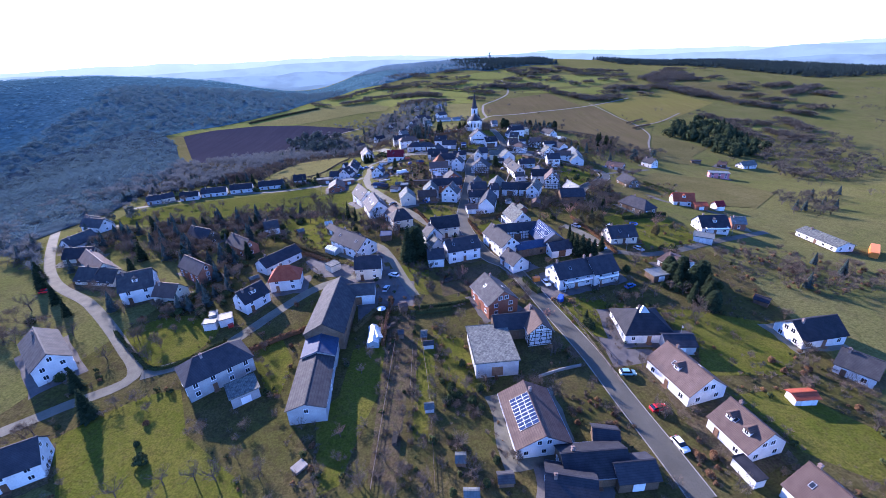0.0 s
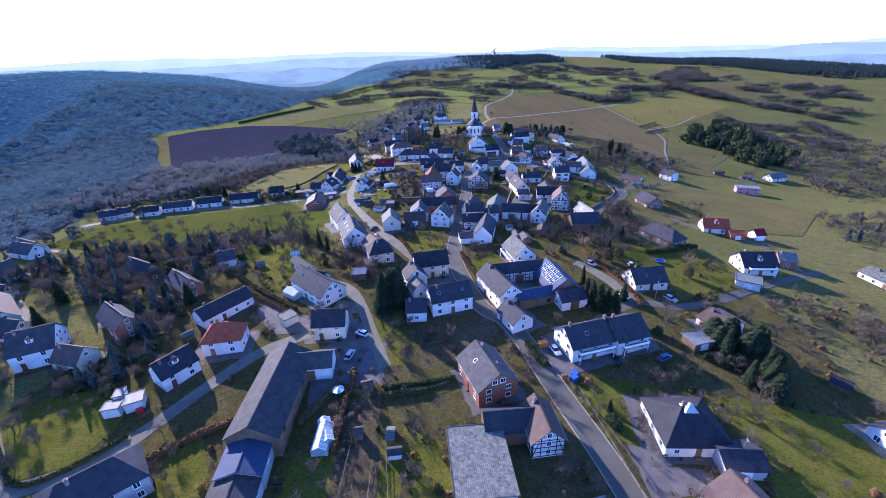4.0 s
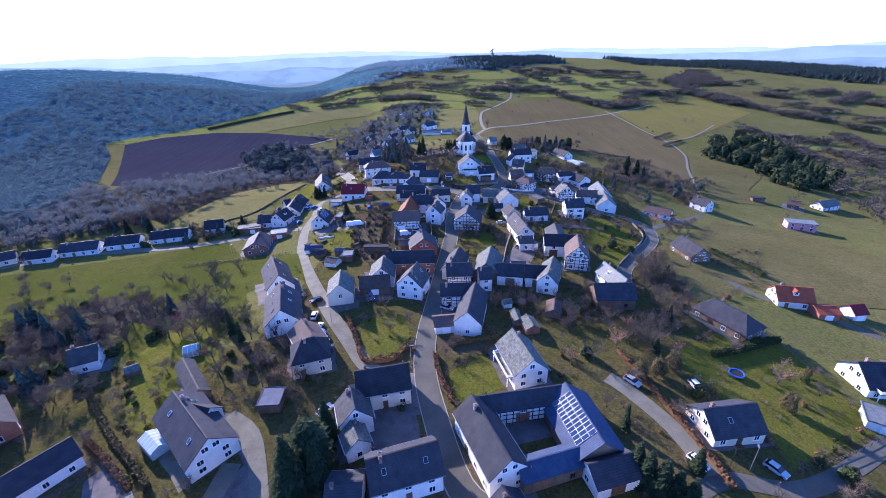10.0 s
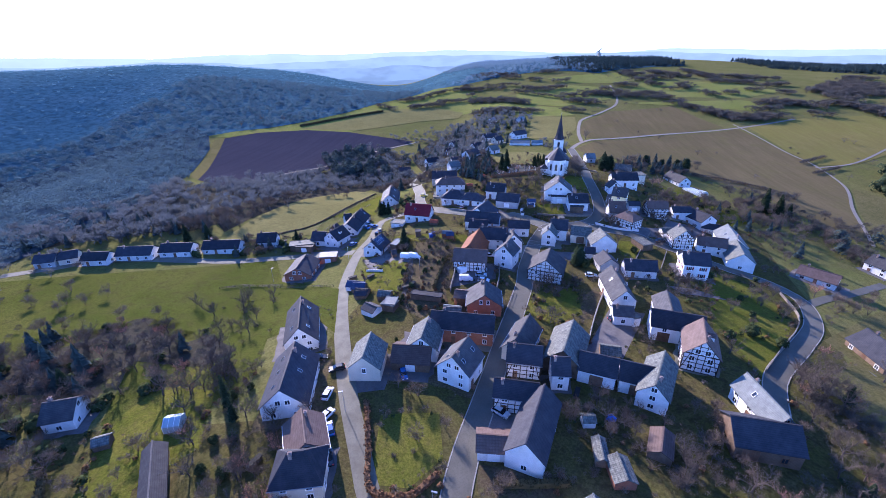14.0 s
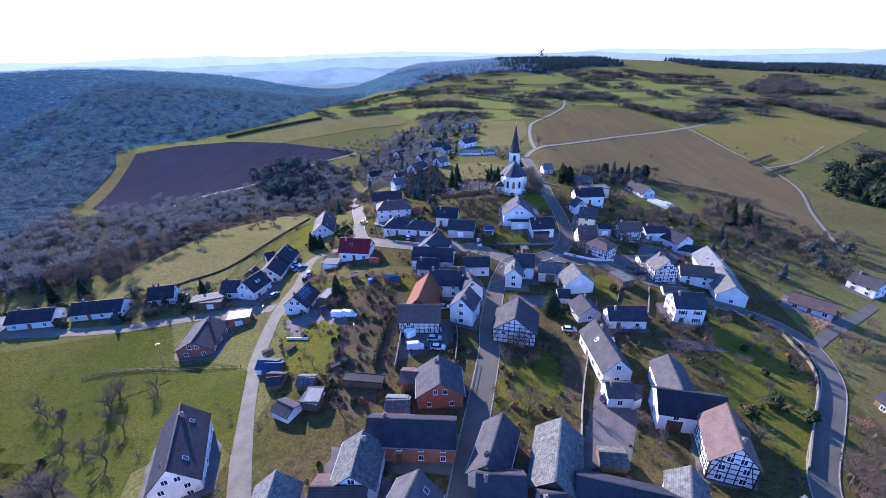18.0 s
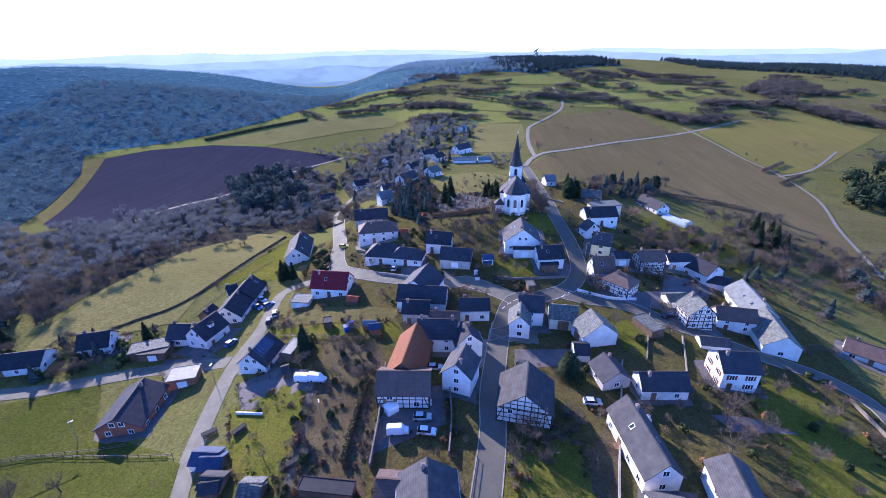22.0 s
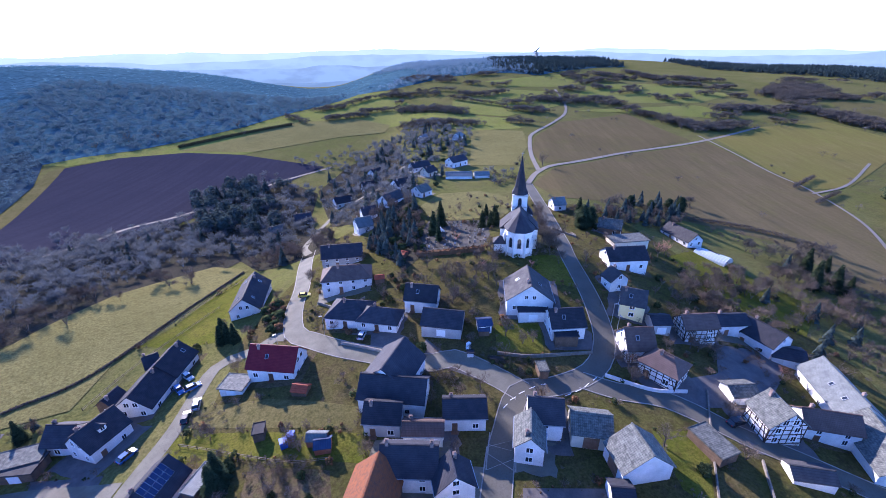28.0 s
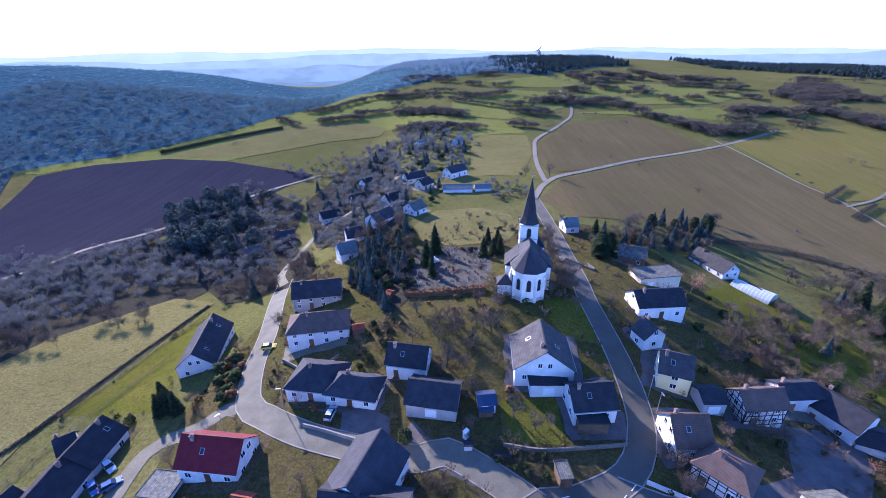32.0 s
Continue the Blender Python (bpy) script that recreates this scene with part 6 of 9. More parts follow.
house("house", -15.6, 461.6, 51, 9.2, 8, 3.2, 6, "S", "C")
house("house", -102.6, 417.3, 42, 8.6, 8, 3.2, 6, "A", "N")
house("house", 0.5, 580.6, 65, 10.6, 9, 3.2, 6, "L", "W")
house("house", -31.4, 581.1, 69, 10.2, 9, 3.2, 6, "L", "W")
house("house", -59.6, 475.1, 38, 9.6, 9, 3.4, 6.5, "S", "N")
house("house", -61.5, 511.2, 55, 10.6, 9, 3.4, 6.5, "S", "W")

# ---- far woods ----
CROWN = [crown_tuft(s, 52) for s in (1, 2, 3, 4)]


VALLEY = [crown_tuft(s, 60, 0.8, 0.8) for s in (61, 62, 63, 64)]
SPARSE = [crown_tuft(s, 40, 0.9, 0.7) for s in (5, 6, 7, 8)]
PINE = [cone_tuft(s, 34) for s in (5, 6, 7)]
CLOSE_PINE = [tuft(s, 0.40, 0.46, 120, 0.085) for s in (8, 9)] + [cone_tuft(s, 90) for s in (44, 45)]


def wood(name, n, region, inside, material, label, base, hmin, hmax, wide, seed):
    rnd = random.Random(seed)
    spots = []
    x0, x1, y0, y1 = region
    while n > 0:
        n -= 1
        x, y = rnd.uniform(x0, x1), rnd.uniform(y0, y1)
        if inside(x, y):
            h = rnd.uniform(hmin, hmax)
            spots.append((x, y, h, h * wide * rnd.uniform(0.85, 1.2)))
    return scatter(name, spots, material, label, base)


def wob(x, y, s=60.0):
    return noise.noise(Vector((x / s, y / s, 0.3)))


WEST = [(-238, 323), (-344, 506), (-388, 561), (-366, 585), (-332, 606), (-305, 634), (-256, 698), (-226, 780), (-150, 880), (-70, 990), (-40, 1120), (-300, 1560), (-1900, 1700), (-2300, 200), (-330, 40), (-216, 70), (-214, 200)]


def within(x, y, poly):
    hit = False
    for (ax, ay), (bx, by) in zip(poly, poly[1:] + poly[:1]):
        if (ay > y) != (by > y) and x < (bx - ax) * (y - ay) / (by - ay) + ax:
            hit = not hit
    return hit


CREST = [(-150, 892), (-116, 889), (-87, 910), (-37, 949), (13, 972), (73, 984), (127, 965), (173, 1020), (219, 1065), (291, 1159), (349, 1215), (370, 1480), (-300, 1560), (-70, 1000)]
RIDGE = [(522, 1271), (591, 1165), (601, 1092), (623, 1041), (646, 989), (668, 959), (760, 800), (1150, 900), (1150, 1300), (560, 1560)]
COPSE = [(258, 436), (297, 490), (345, 528), (372, 505), (346, 404), (306, 342), (284, 352), (279, 380), (275, 404)]
EASTWOOD = [(346, 392), (420, 470), (470, 440), (400, 300), (300, 262), (282, 290), (306, 345)]
# The first three woods carry painted haze in their crown colours.
wood("valley_wood", 9500, (-720, -190, 40, 900), lambda x, y: x > -640 - 60 * wob(x, y, 90) and within(x + 7 * wob(x, y), y + 7 * wob(y, x), WEST), M_WOOD_FAR, "bare winter woodland filling a valley, tinted with haze", VALLEY, 5.5, 9, 1.25, 11)
wood("hill_wood", 4200, (-2000, -60, 150, 1650), lambda x, y: (x < -600 or y > 860) and within(x, y, WEST), M_HILLWOOD, "leafless wooded hill, blue haze in its colour", SPARSE, 2.6, 4.6, 3.0, 12)
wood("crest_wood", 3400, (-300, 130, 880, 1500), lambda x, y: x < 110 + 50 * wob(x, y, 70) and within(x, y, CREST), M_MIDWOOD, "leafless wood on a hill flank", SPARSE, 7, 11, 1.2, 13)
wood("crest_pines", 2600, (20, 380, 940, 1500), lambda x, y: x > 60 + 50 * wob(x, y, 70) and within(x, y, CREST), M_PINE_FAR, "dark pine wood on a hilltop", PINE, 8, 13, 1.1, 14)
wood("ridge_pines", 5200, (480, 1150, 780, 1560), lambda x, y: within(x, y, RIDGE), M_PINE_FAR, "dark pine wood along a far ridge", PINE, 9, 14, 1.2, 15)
wood("east_pines", 460, (240, 410, 330, 540), lambda x, y: within(x + 12 * wob(x, y, 25), y, COPSE), M_NEEDLE, "dark pine copse on a slope", CLOSE_PINE, 9, 13, 1.1, 16)
wood("east_thicket", 620, (270, 480, 250, 480), lambda x, y: within(x + 14 * wob(x, y, 30), y, EASTWOOD), M_SCRUB, "bare winter thicket on an east slope", CROWN, 6, 10, 1.2, 19)
wood("upland_scrub", 4200, (-140, 900, 200, 1000), lambda x, y: x > 280 - 0.3 * y and wob(x, y, 34) > 0.33, M_SCRUB, "scattered bare thickets on upland pasture", SPARSE, 3, 6, 1.3, 18)
BAND_SPOTS = []
_br = random.Random(23)


def band(pts, width):
    """A belt of bare shrubs and small trees along a field edge."""
    for q in smooth_line(pts, 2.0):
        for _ in range(max(1, int(width * 3.2 / 14))):
            x, y = q[0] + _br.gauss(0, width * 0.3), q[1] + _br.gauss(0, width * 0.3)
            h = _br.uniform(4.5, 9.0)
            BAND_SPOTS.append((x, y, h, h * _br.uniform(1.1, 1.6)))


band(((-197, 781), (-163, 798)), 16)
band(((-167, 728), (-123, 744)), 14)
band(((-123, 844), (-63, 837)), 14)
band(((-81, 761), (-36, 732), (4, 705)), 18)
band(((-3, 814), (37, 804)), 16)
band(((-68, 855), (-12, 839)), 6)
band(((-59, 672), (-23, 648), (13, 648)), 20)
band(((-20, 792), (19, 768), (56, 739)), 4)
band(((-227, 743), (-186, 711)), 8)
band(((-164, 813), (-133, 840)), 12)
band(((-129, 757), (-89, 770)), 12)
band(((142, 856), (167, 851)), 16)
band(((191, 870), (216, 864)), 14)
band(((86, 782), (112, 790), (131, 768)), 16)
band(((139, 780), (196, 795)), 16)
band(((60, 724), (101, 718)), 16)
band(((206, 727), (231, 703)), 14)
band(((231, 698), (257, 667), (301, 683)), 22)
band(((310, 744), (346, 753), (365, 733)), 24)
band(((375, 749), (405, 751)), 16)
band(((412, 832), (460, 879), (514, 926)), 20)
band(((437, 831), (514, 846)), 18)
band(((405, 751), (421, 711), (434, 667)), 22)
band(((298, 982), (322, 939)), 14)
band(((301, 905), (361, 900)), 16)
band(((260, 812), (271, 791)), 12)
band(((365, 824), (377, 816)), 14)
band(((221, 985), (259, 973)), 16)
band(((161, 953), (202, 956)), 12)
band(((292, 1040), (320, 954)), 14)
band(((339, 971), (381, 966)), 16)
band(((51, 661), (76, 651)), 10)
band(((210, 832), (244, 841)), 8)
band(((413, 788), (477, 860), (523, 893)), 22)
band(((448, 805), (514, 802)), 18)
band(((435, 723), (445, 677), (455, 639)), 18)
band(((503, 722), (537, 700)), 16)
band(((459, 616), (480, 599), (495, 574)), 18)
band(((369, 551), (386, 513), (429, 493)), 16)
band(((577, 722), (634, 735)), 18)
band(((507, 622), (542, 615)), 16)
band(((571, 659), (665, 713)), 18)
band(((533, 572), (560, 567)), 16)
band(((405, 468), (407, 435), (421, 419)), 20)
band(((462, 520), (455, 460)), 18)
band(((377, 492), (365, 432)), 16)
band(((615, 653), (625, 637)), 18)
band(((495, 556), (519, 536)), 14)
for _ in range(70):
    _x, _y = _br.uniform(-150, 640), _br.uniform(620, 1000)
    if _y > 690 + 0.25 * max(0, 330 - _x) or _x > 440:
        _a, _l = _br.uniform(-0.5, 0.5), _br.uniform(8, 34)
        band(((_x, _y), (_x + _l * math.cos(_a), _y + _l * math.sin(_a))), _br.uniform(8, 15))
scatter("field_thickets", BAND_SPOTS, M_SCRUB, "belts of bare shrubs between upland pastures", CROWN)
# Ground sheets under the far woods, with haze painted into their blue.
drape("wood_floor", CREST, M_FLOOR, 0.25, "leaf-strewn floor of a hilltop wood, blue haze in its colour", "woodland floor")
drape("wood_floor", WEST, M_FLOOR, 0.2, "leaf-strewn floor of winter woodland, blue haze in its colour", "woodland floor")
drape("wood_floor", [(-238, 323), (-344, 506), (-388, 561), (-440, 600), (-560, 560), (-620, 400), (-640, 240), (-560, 90), (-330, 50), (-216, 70), (-214, 200)], M_VALEFLOOR, 0.5, "dark leaf-strewn floor of a wooded valley, blue haze in its colour", "woodland floor")

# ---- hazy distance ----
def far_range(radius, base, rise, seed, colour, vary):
    """A far line of hills whose haze is painted in as glowing colour."""
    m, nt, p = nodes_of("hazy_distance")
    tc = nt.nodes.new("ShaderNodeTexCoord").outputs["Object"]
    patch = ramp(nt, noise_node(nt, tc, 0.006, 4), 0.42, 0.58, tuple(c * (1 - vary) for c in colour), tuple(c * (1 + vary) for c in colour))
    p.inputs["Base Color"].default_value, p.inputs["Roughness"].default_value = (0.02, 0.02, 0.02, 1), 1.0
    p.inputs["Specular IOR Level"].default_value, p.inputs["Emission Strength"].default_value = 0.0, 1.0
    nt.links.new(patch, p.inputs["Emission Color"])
    v, f = [], []
    for i in range(241):
        a = radians(-75 + 150 * i / 240)
        up = base + rise * (noise.noise(Vector((i / 24.0, seed, 0))) + 0.45 * noise.noise(Vector((i / 7.0, seed, 3))) + 0.15 * noise.noise(Vector((i / 2.5, seed, 3))))
        for r, z in ((radius - 260, -70), (radius - 120, -70 + (up + 70) * 0.55), (radius, up), (radius + 150, -70)):
            v.append((10 + r * math.sin(a), 130 + r * math.cos(a), z))
    for i in range(240):
        f += [(4 * i + k, 4 * i + 4 + k, 4 * i + 5 + k, 4 * i + 1 + k) for k in range(3)]
    tagged(new("backdrop", mesh_of("backdrop", v, f, m, True)), "blue hills on the horizon, haze painted as glow", "backdrop", kind="structure")


# The glow grows paler range by range, standing in for thicker haze.
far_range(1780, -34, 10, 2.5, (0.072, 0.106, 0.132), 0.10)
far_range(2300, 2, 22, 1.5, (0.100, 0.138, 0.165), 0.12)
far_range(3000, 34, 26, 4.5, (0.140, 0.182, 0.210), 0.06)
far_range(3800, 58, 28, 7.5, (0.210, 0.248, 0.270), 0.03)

# ---- the church ----
def arch_window(root, m, w=0.62, h=2.6, label=""):
    """A pointed window: stone surround and dark leaded glass."""
    def outline(s):
        pts = [(-w * s, 0), (w * s, 0), (w * s, h * 0.68)]
        pts += [(w * s * math.cos(a) ** 0.9, h * 0.68 + (h * 0.32 + (s - 1) * w) * math.sin(a)) for a in (0.4, 0.8, 1.2)] + [(0, h + (s - 1) * w)]
        pts += [(-px, pz) for px, pz in pts[3:6][::-1]] + [(-w * s, h * 0.68)]
        return pts
    inner, outer = outline(1.0), outline(1.32)
    n = len(inner)
    v = [(px, 0.07, pz) for px, pz in inner] + [(px, 0.07, pz) for px, pz in outer] + [(px, -0.1, pz) for px, pz in outer]
    f = [(i, (i + 1) % n, (i + 1) % n + n, i + n) for i in range(n)] + [(i + n, (i + 1) % n + n, (i + 1) % n + 2 * n, i + 2 * n) for i in range(n)]
    ob = child("window", mesh_of("window_surround", v, [q[::-1] for q in f], M_CHURCHTRIM), root, m, label)
    child("pane", mesh_of("pane", [(px, 0.02, pz) for px, pz in inner] + [(px, -0.08, pz) for px, pz in inner], [tuple(range(n))[::-1], tuple(range(n, 2 * n))], M_GLASS), ob)


M_CHURCHTRIM = surface("grey_stone_trim", (0.40, 0.37, 0.33), (0.50, 0.47, 0.43), 1, 6, 0.9, 0.2)


def prism(points, z0, z1):
    n = len(points)
    v = [(px, py, z0) for px, py in points] + [(px, py, z1) for px, py in points]
    return v, [tuple(range(n))[::-1], tuple(range(n, 2 * n))] + [(i, (i + 1) % n, (i + 1) % n + n, i + n) for i in range(n)]


def church(x, y, rot):
    root = thing("church", x, y, rot, "white-rendered village church with dark slate roof and pointed spire", "church")
    ap = [(-4.9, -4.2), (-4.0, -7.2), (-1.7, -9.0), (1.7, -9.0), (4.0, -7.2), (4.9, -4.2)]
    child("nave_wall", mesh_of("nave_wall", *prism([(-4.9, -4.2), (4.9, -4.2), (4.9, 5.3), (-4.9, 5.3)], -2.5, 9.2), WALL["W"]), root)
    child("apse_wall", mesh_of("apse_wall", *prism(ap, -2.5, 9.0), WALL["W"]), root)
    for s in (-1, 1):
        child("side_wall", mesh_of("side_wall", *prism([(s * 4.9, -1.8), (s * 6.5, -1.8), (s * 6.5, 4.6), (s * 4.9, 4.6)][::s], -2.5, 8.0), WALL["W"]), root)
        v = [(s * 6.9, -2.2, 7.8), (s * 6.9, 5.0, 7.8), (s * 3.0, -2.2, 11.6), (s * 3.0, 5.0, 11.6), (s * 6.9, -2.2, 7.6), (s * 6.9, 5.0, 7.6), (s * 3.0, -2.2, 7.6), (s * 3.0, 5.0, 7.6)]
        f = [(0, 1, 3, 2), (4, 6, 7, 5), (0, 4, 5, 1), (0, 2, 6, 4), (1, 5, 7, 3), (2, 3, 7, 6)]
        child("side_roof", mesh_of("side_roof", v, [q[::s] for q in f], ROOF["S"]), root)
    # main roof: ridge and a fan of facets over the apse
    E = 9.0
    eave = [(px * 1.09, py * 1.05 if py < -4.3 else py, E) for px, py in ap]
    v = eave + [(5.3, 5.6, E), (-5.3, 5.6, E), (0, -2.6, 14.6), (0, 5.6, 14.3)]
    f = [(i, i + 1, 8) for i in range(5)] + [(5, 6, 9, 8), (7, 0, 8, 9), (6, 7, 9), (7, 6, 5, 4, 3, 2, 1, 0)]
    child("nave_roof", mesh_of("nave_roof", v, f, ROOF["S"]), root)
    for i in range(5):
        (ax, ay), (bx, by) = ap[i], ap[i + 1]
        mx, my = (ax + bx) / 2, (ay + by) / 2
        ang = math.degrees(math.atan2(by - ay, bx - ax)) + 180
        arch_window(root, pose(mx, my, 3.2, 0, 0, ang), 0.6, 3.6)
        child("buttress", mesh_of("buttress", *join_boxes([(-0.35, 0.35, -0.2, 0.55, -2.5, 6.6), (-0.35, 0.35, -0.2, 0.3, 6.6, 7.6)]), WALL["W"]), root, pose(ax, ay, 0, 0, 0, ang + (20 if i else 0)))
        child("plinth", mesh_of("plinth", *box_data(-math.hypot(bx - ax, by - ay) / 2, math.hypot(bx - ax, by - ay) / 2, -0.1, 0.14, -2.5, 1.0), M_CHURCHTRIM), root, pose(mx, my, 0, 0, 0, ang))
    for s in (-1, 1):
        for k in range(2):
            arch_window(root, pose(s * 6.5, -0.2 + 3.0 * k, 2.6, 0, 0, -90 * s), 0.55, 3.0)
    # tower and spire
    tower = child("tower", mesh_of("tower", *prism([(-2.65, 5.0), (2.65, 5.0), (2.65, 10.3), (-2.65, 10.3)], -2.5, 17.8), WALL["W"]), root)
    for a, z in ((2.85, 17.4), (2.8, 13.1)):
        child("cornice", mesh_of("cornice", *box_data(-a, a, 7.65 - a, 7.65 + a, z, z + 0.38), M_CHURCHTRIM), tower)
    for a, px, py in ((180, 0, 5.0), (0, 0, 10.3), (90, -2.65, 7.65), (-90, 2.65, 7.65)):
        arch_window(tower, pose(px, py, 13.9, 0, 0, a), 0.6, 2.8, "belfry opening with stone surround")
    pts = []
    for ring, (rad, z) in enumerate(((3.3, 17.8), (2.2, 20.0), (0.06, 31.4))):
        for k in range(8):
            a = radians(22.5 + 45 * k)
            if ring == 0:
                c, s_ = math.cos(a), math.sin(a)
                m = max(abs(c), abs(s_))
                pts.append((c / m * 2.95, 7.65 + s_ / m * 2.95, z))
            else:
                pts.append((math.cos(a) * rad, 7.65 + math.sin(a) * rad, z))
    f = [(r * 8 + k, r * 8 + (k + 1) % 8, r * 8 + (k + 1) % 8 + 8, r * 8 + k + 8) for r in range(2) for k in range(8)] + [tuple(range(8))[::-1], tuple(range(16, 24))]
    spire = child("spire", mesh_of("spire", pts, f, ROOF["S"]), tower)
    child("weather_cross", mesh_of("weather_cross", *join_boxes([(-0.05, 0.05, 7.6, 7.7, 31.2, 33.0), (-0.45, 0.45, 7.6, 7.7, 32.2, 32.32)]), M_ZINC), tower, None, "thin iron cross")
    child("stair_turret", mesh_of("stair_turret", *prism([(2.65, 5.6), (4.9, 5.6), (4.9, 9), (2.65, 9)], -2.5, 10.4), WALL["W"]), root)
    v, f = prism([(2.5, 5.4), (5.1, 5.4), (5.1, 9.2), (2.5, 9.2)], 10.4, 10.6)
    v += [(2.7, 7.3, 14.0)]
    child("turret_roof", mesh_of("turret_roof", v, f + [(4, 5, 8), (5, 6, 8), (6, 7, 8), (7, 4, 8)], ROOF["S"]), root)
    child("sacristy", mesh_of("sacristy", *prism([(-8.6, -6.0), (-4.6, -6.0), (-4.6, -2.0), (-8.6, -2.0)], -2.5, 3.4), WALL["W"]), root)
    v, f = prism([(-9.0, -6.4), (-4.4, -6.4), (-4.4, -1.6), (-9.0, -1.6)], 3.4, 3.6)
    v += [(-6.5, -4.0, 5.8)]
    child("sacristy_roof", mesh_of("sacristy_roof", v, f + [(4, 5, 8), (5, 6, 8), (6, 7, 8), (7, 4, 8)], ROOF["S"]), root)


church(28.6, 337.0, -4)

# ---- dish on the hill ----
def dish_antenna(x, y):
    root = thing("radio_telescope", x, y, 20, "pale steel radio dish on a tower above the woods", "antenna")
    child("tower", mesh_of("tower", *join_boxes([(-3.2, 3.2, -3.2, 3.2, -4, 15), (-4.2, 4.2, -4.2, 4.2, 15, 16.5), (-1.2, 1.2, -1.2, 1.2, 16.5, 21)]), M_CONCRETE), root)
    v, f = [], []
    for r in range(7):
        for k in range(24):
            a = 2 * math.pi * k / 24
            rad = 11.5 * r / 6 + 0.05
            v.append((rad * math.cos(a), rad * math.sin(a), rad * rad * 0.024))
    n = len(v)
    v += [(px, py, pz - 0.5) for px, py, pz in v]
    for r in range(6):
        for k in range(24):
            q = (r * 24 + k, r * 24 + (k + 1) % 24, r * 24 + 24 + (k + 1) % 24, r * 24 + 24 + k)
            f += [q, tuple(i + n for i in q)[::-1]]
    f += [(6 * 24 + k, 6 * 24 + (k + 1) % 24, 6 * 24 + (k + 1) % 24 + n, 6 * 24 + k + n) for k in range(24)]
    d = child("dish", mesh_of("dish", v, f, M_ZINC, True), root, pose(0, 0, 22, -38, 0, 60))
    for k in range(4):
        a = math.pi / 4 + k * math.pi / 2
        acc = ([], [])
        bent(acc, random.Random(1), (9 * math.cos(a), 9 * math.sin(a), 2), (-math.cos(a), -math.sin(a), 0.9), 11, 0.2, 0.15, 1, 0, 4)
        child("strut", mesh_of("strut", *acc, M_ZINC), d)
    child("receiver", mesh_of("receiver", *box_data(-1, 1, -1, 1, 8, 10.5), M_ZINC), d)


dish_antenna(178, 1383)


# ---- cars ----
CAR_PAINT = {c: gloss(c + "_car_paint", v, 0.25) for c, v in {"white": (0.72, 0.73, 0.75), "silver": (0.42, 0.44, 0.46), "red": (0.55, 0.02, 0.025), "blue": (0.05, 0.11, 0.28), "black": (0.025, 0.027, 0.03), "teal": (0.25, 0.42, 0.42), "yellow": (0.62, 0.5, 0.08)}.items()}
M_CARGLASS = gloss("car_glass", (0.012, 0.014, 0.018), 0.05)
WHEEL = None


def wheel_meshes():
    out = []
    for name, r, w, mat in (("wheel", 0.32, 0.1, M_RUBBER), ("rim", 0.2, 0.108, M_ZINC)):
        v = [(r * math.cos(a), s * w, r * math.sin(a)) for s in (-1, 1) for a in np.linspace(0, 2 * math.pi, 14, endpoint=False)]
        f = [tuple(range(14)), tuple(range(14, 28))[::-1]] + [(i, i + 14, (i + 1) % 14 + 14, (i + 1) % 14) for i in range(14)]
        out.append(mesh_of(name, v, f, mat))
    return out


WHEEL, RIM = wheel_meshes()
CAR_MESH = {}


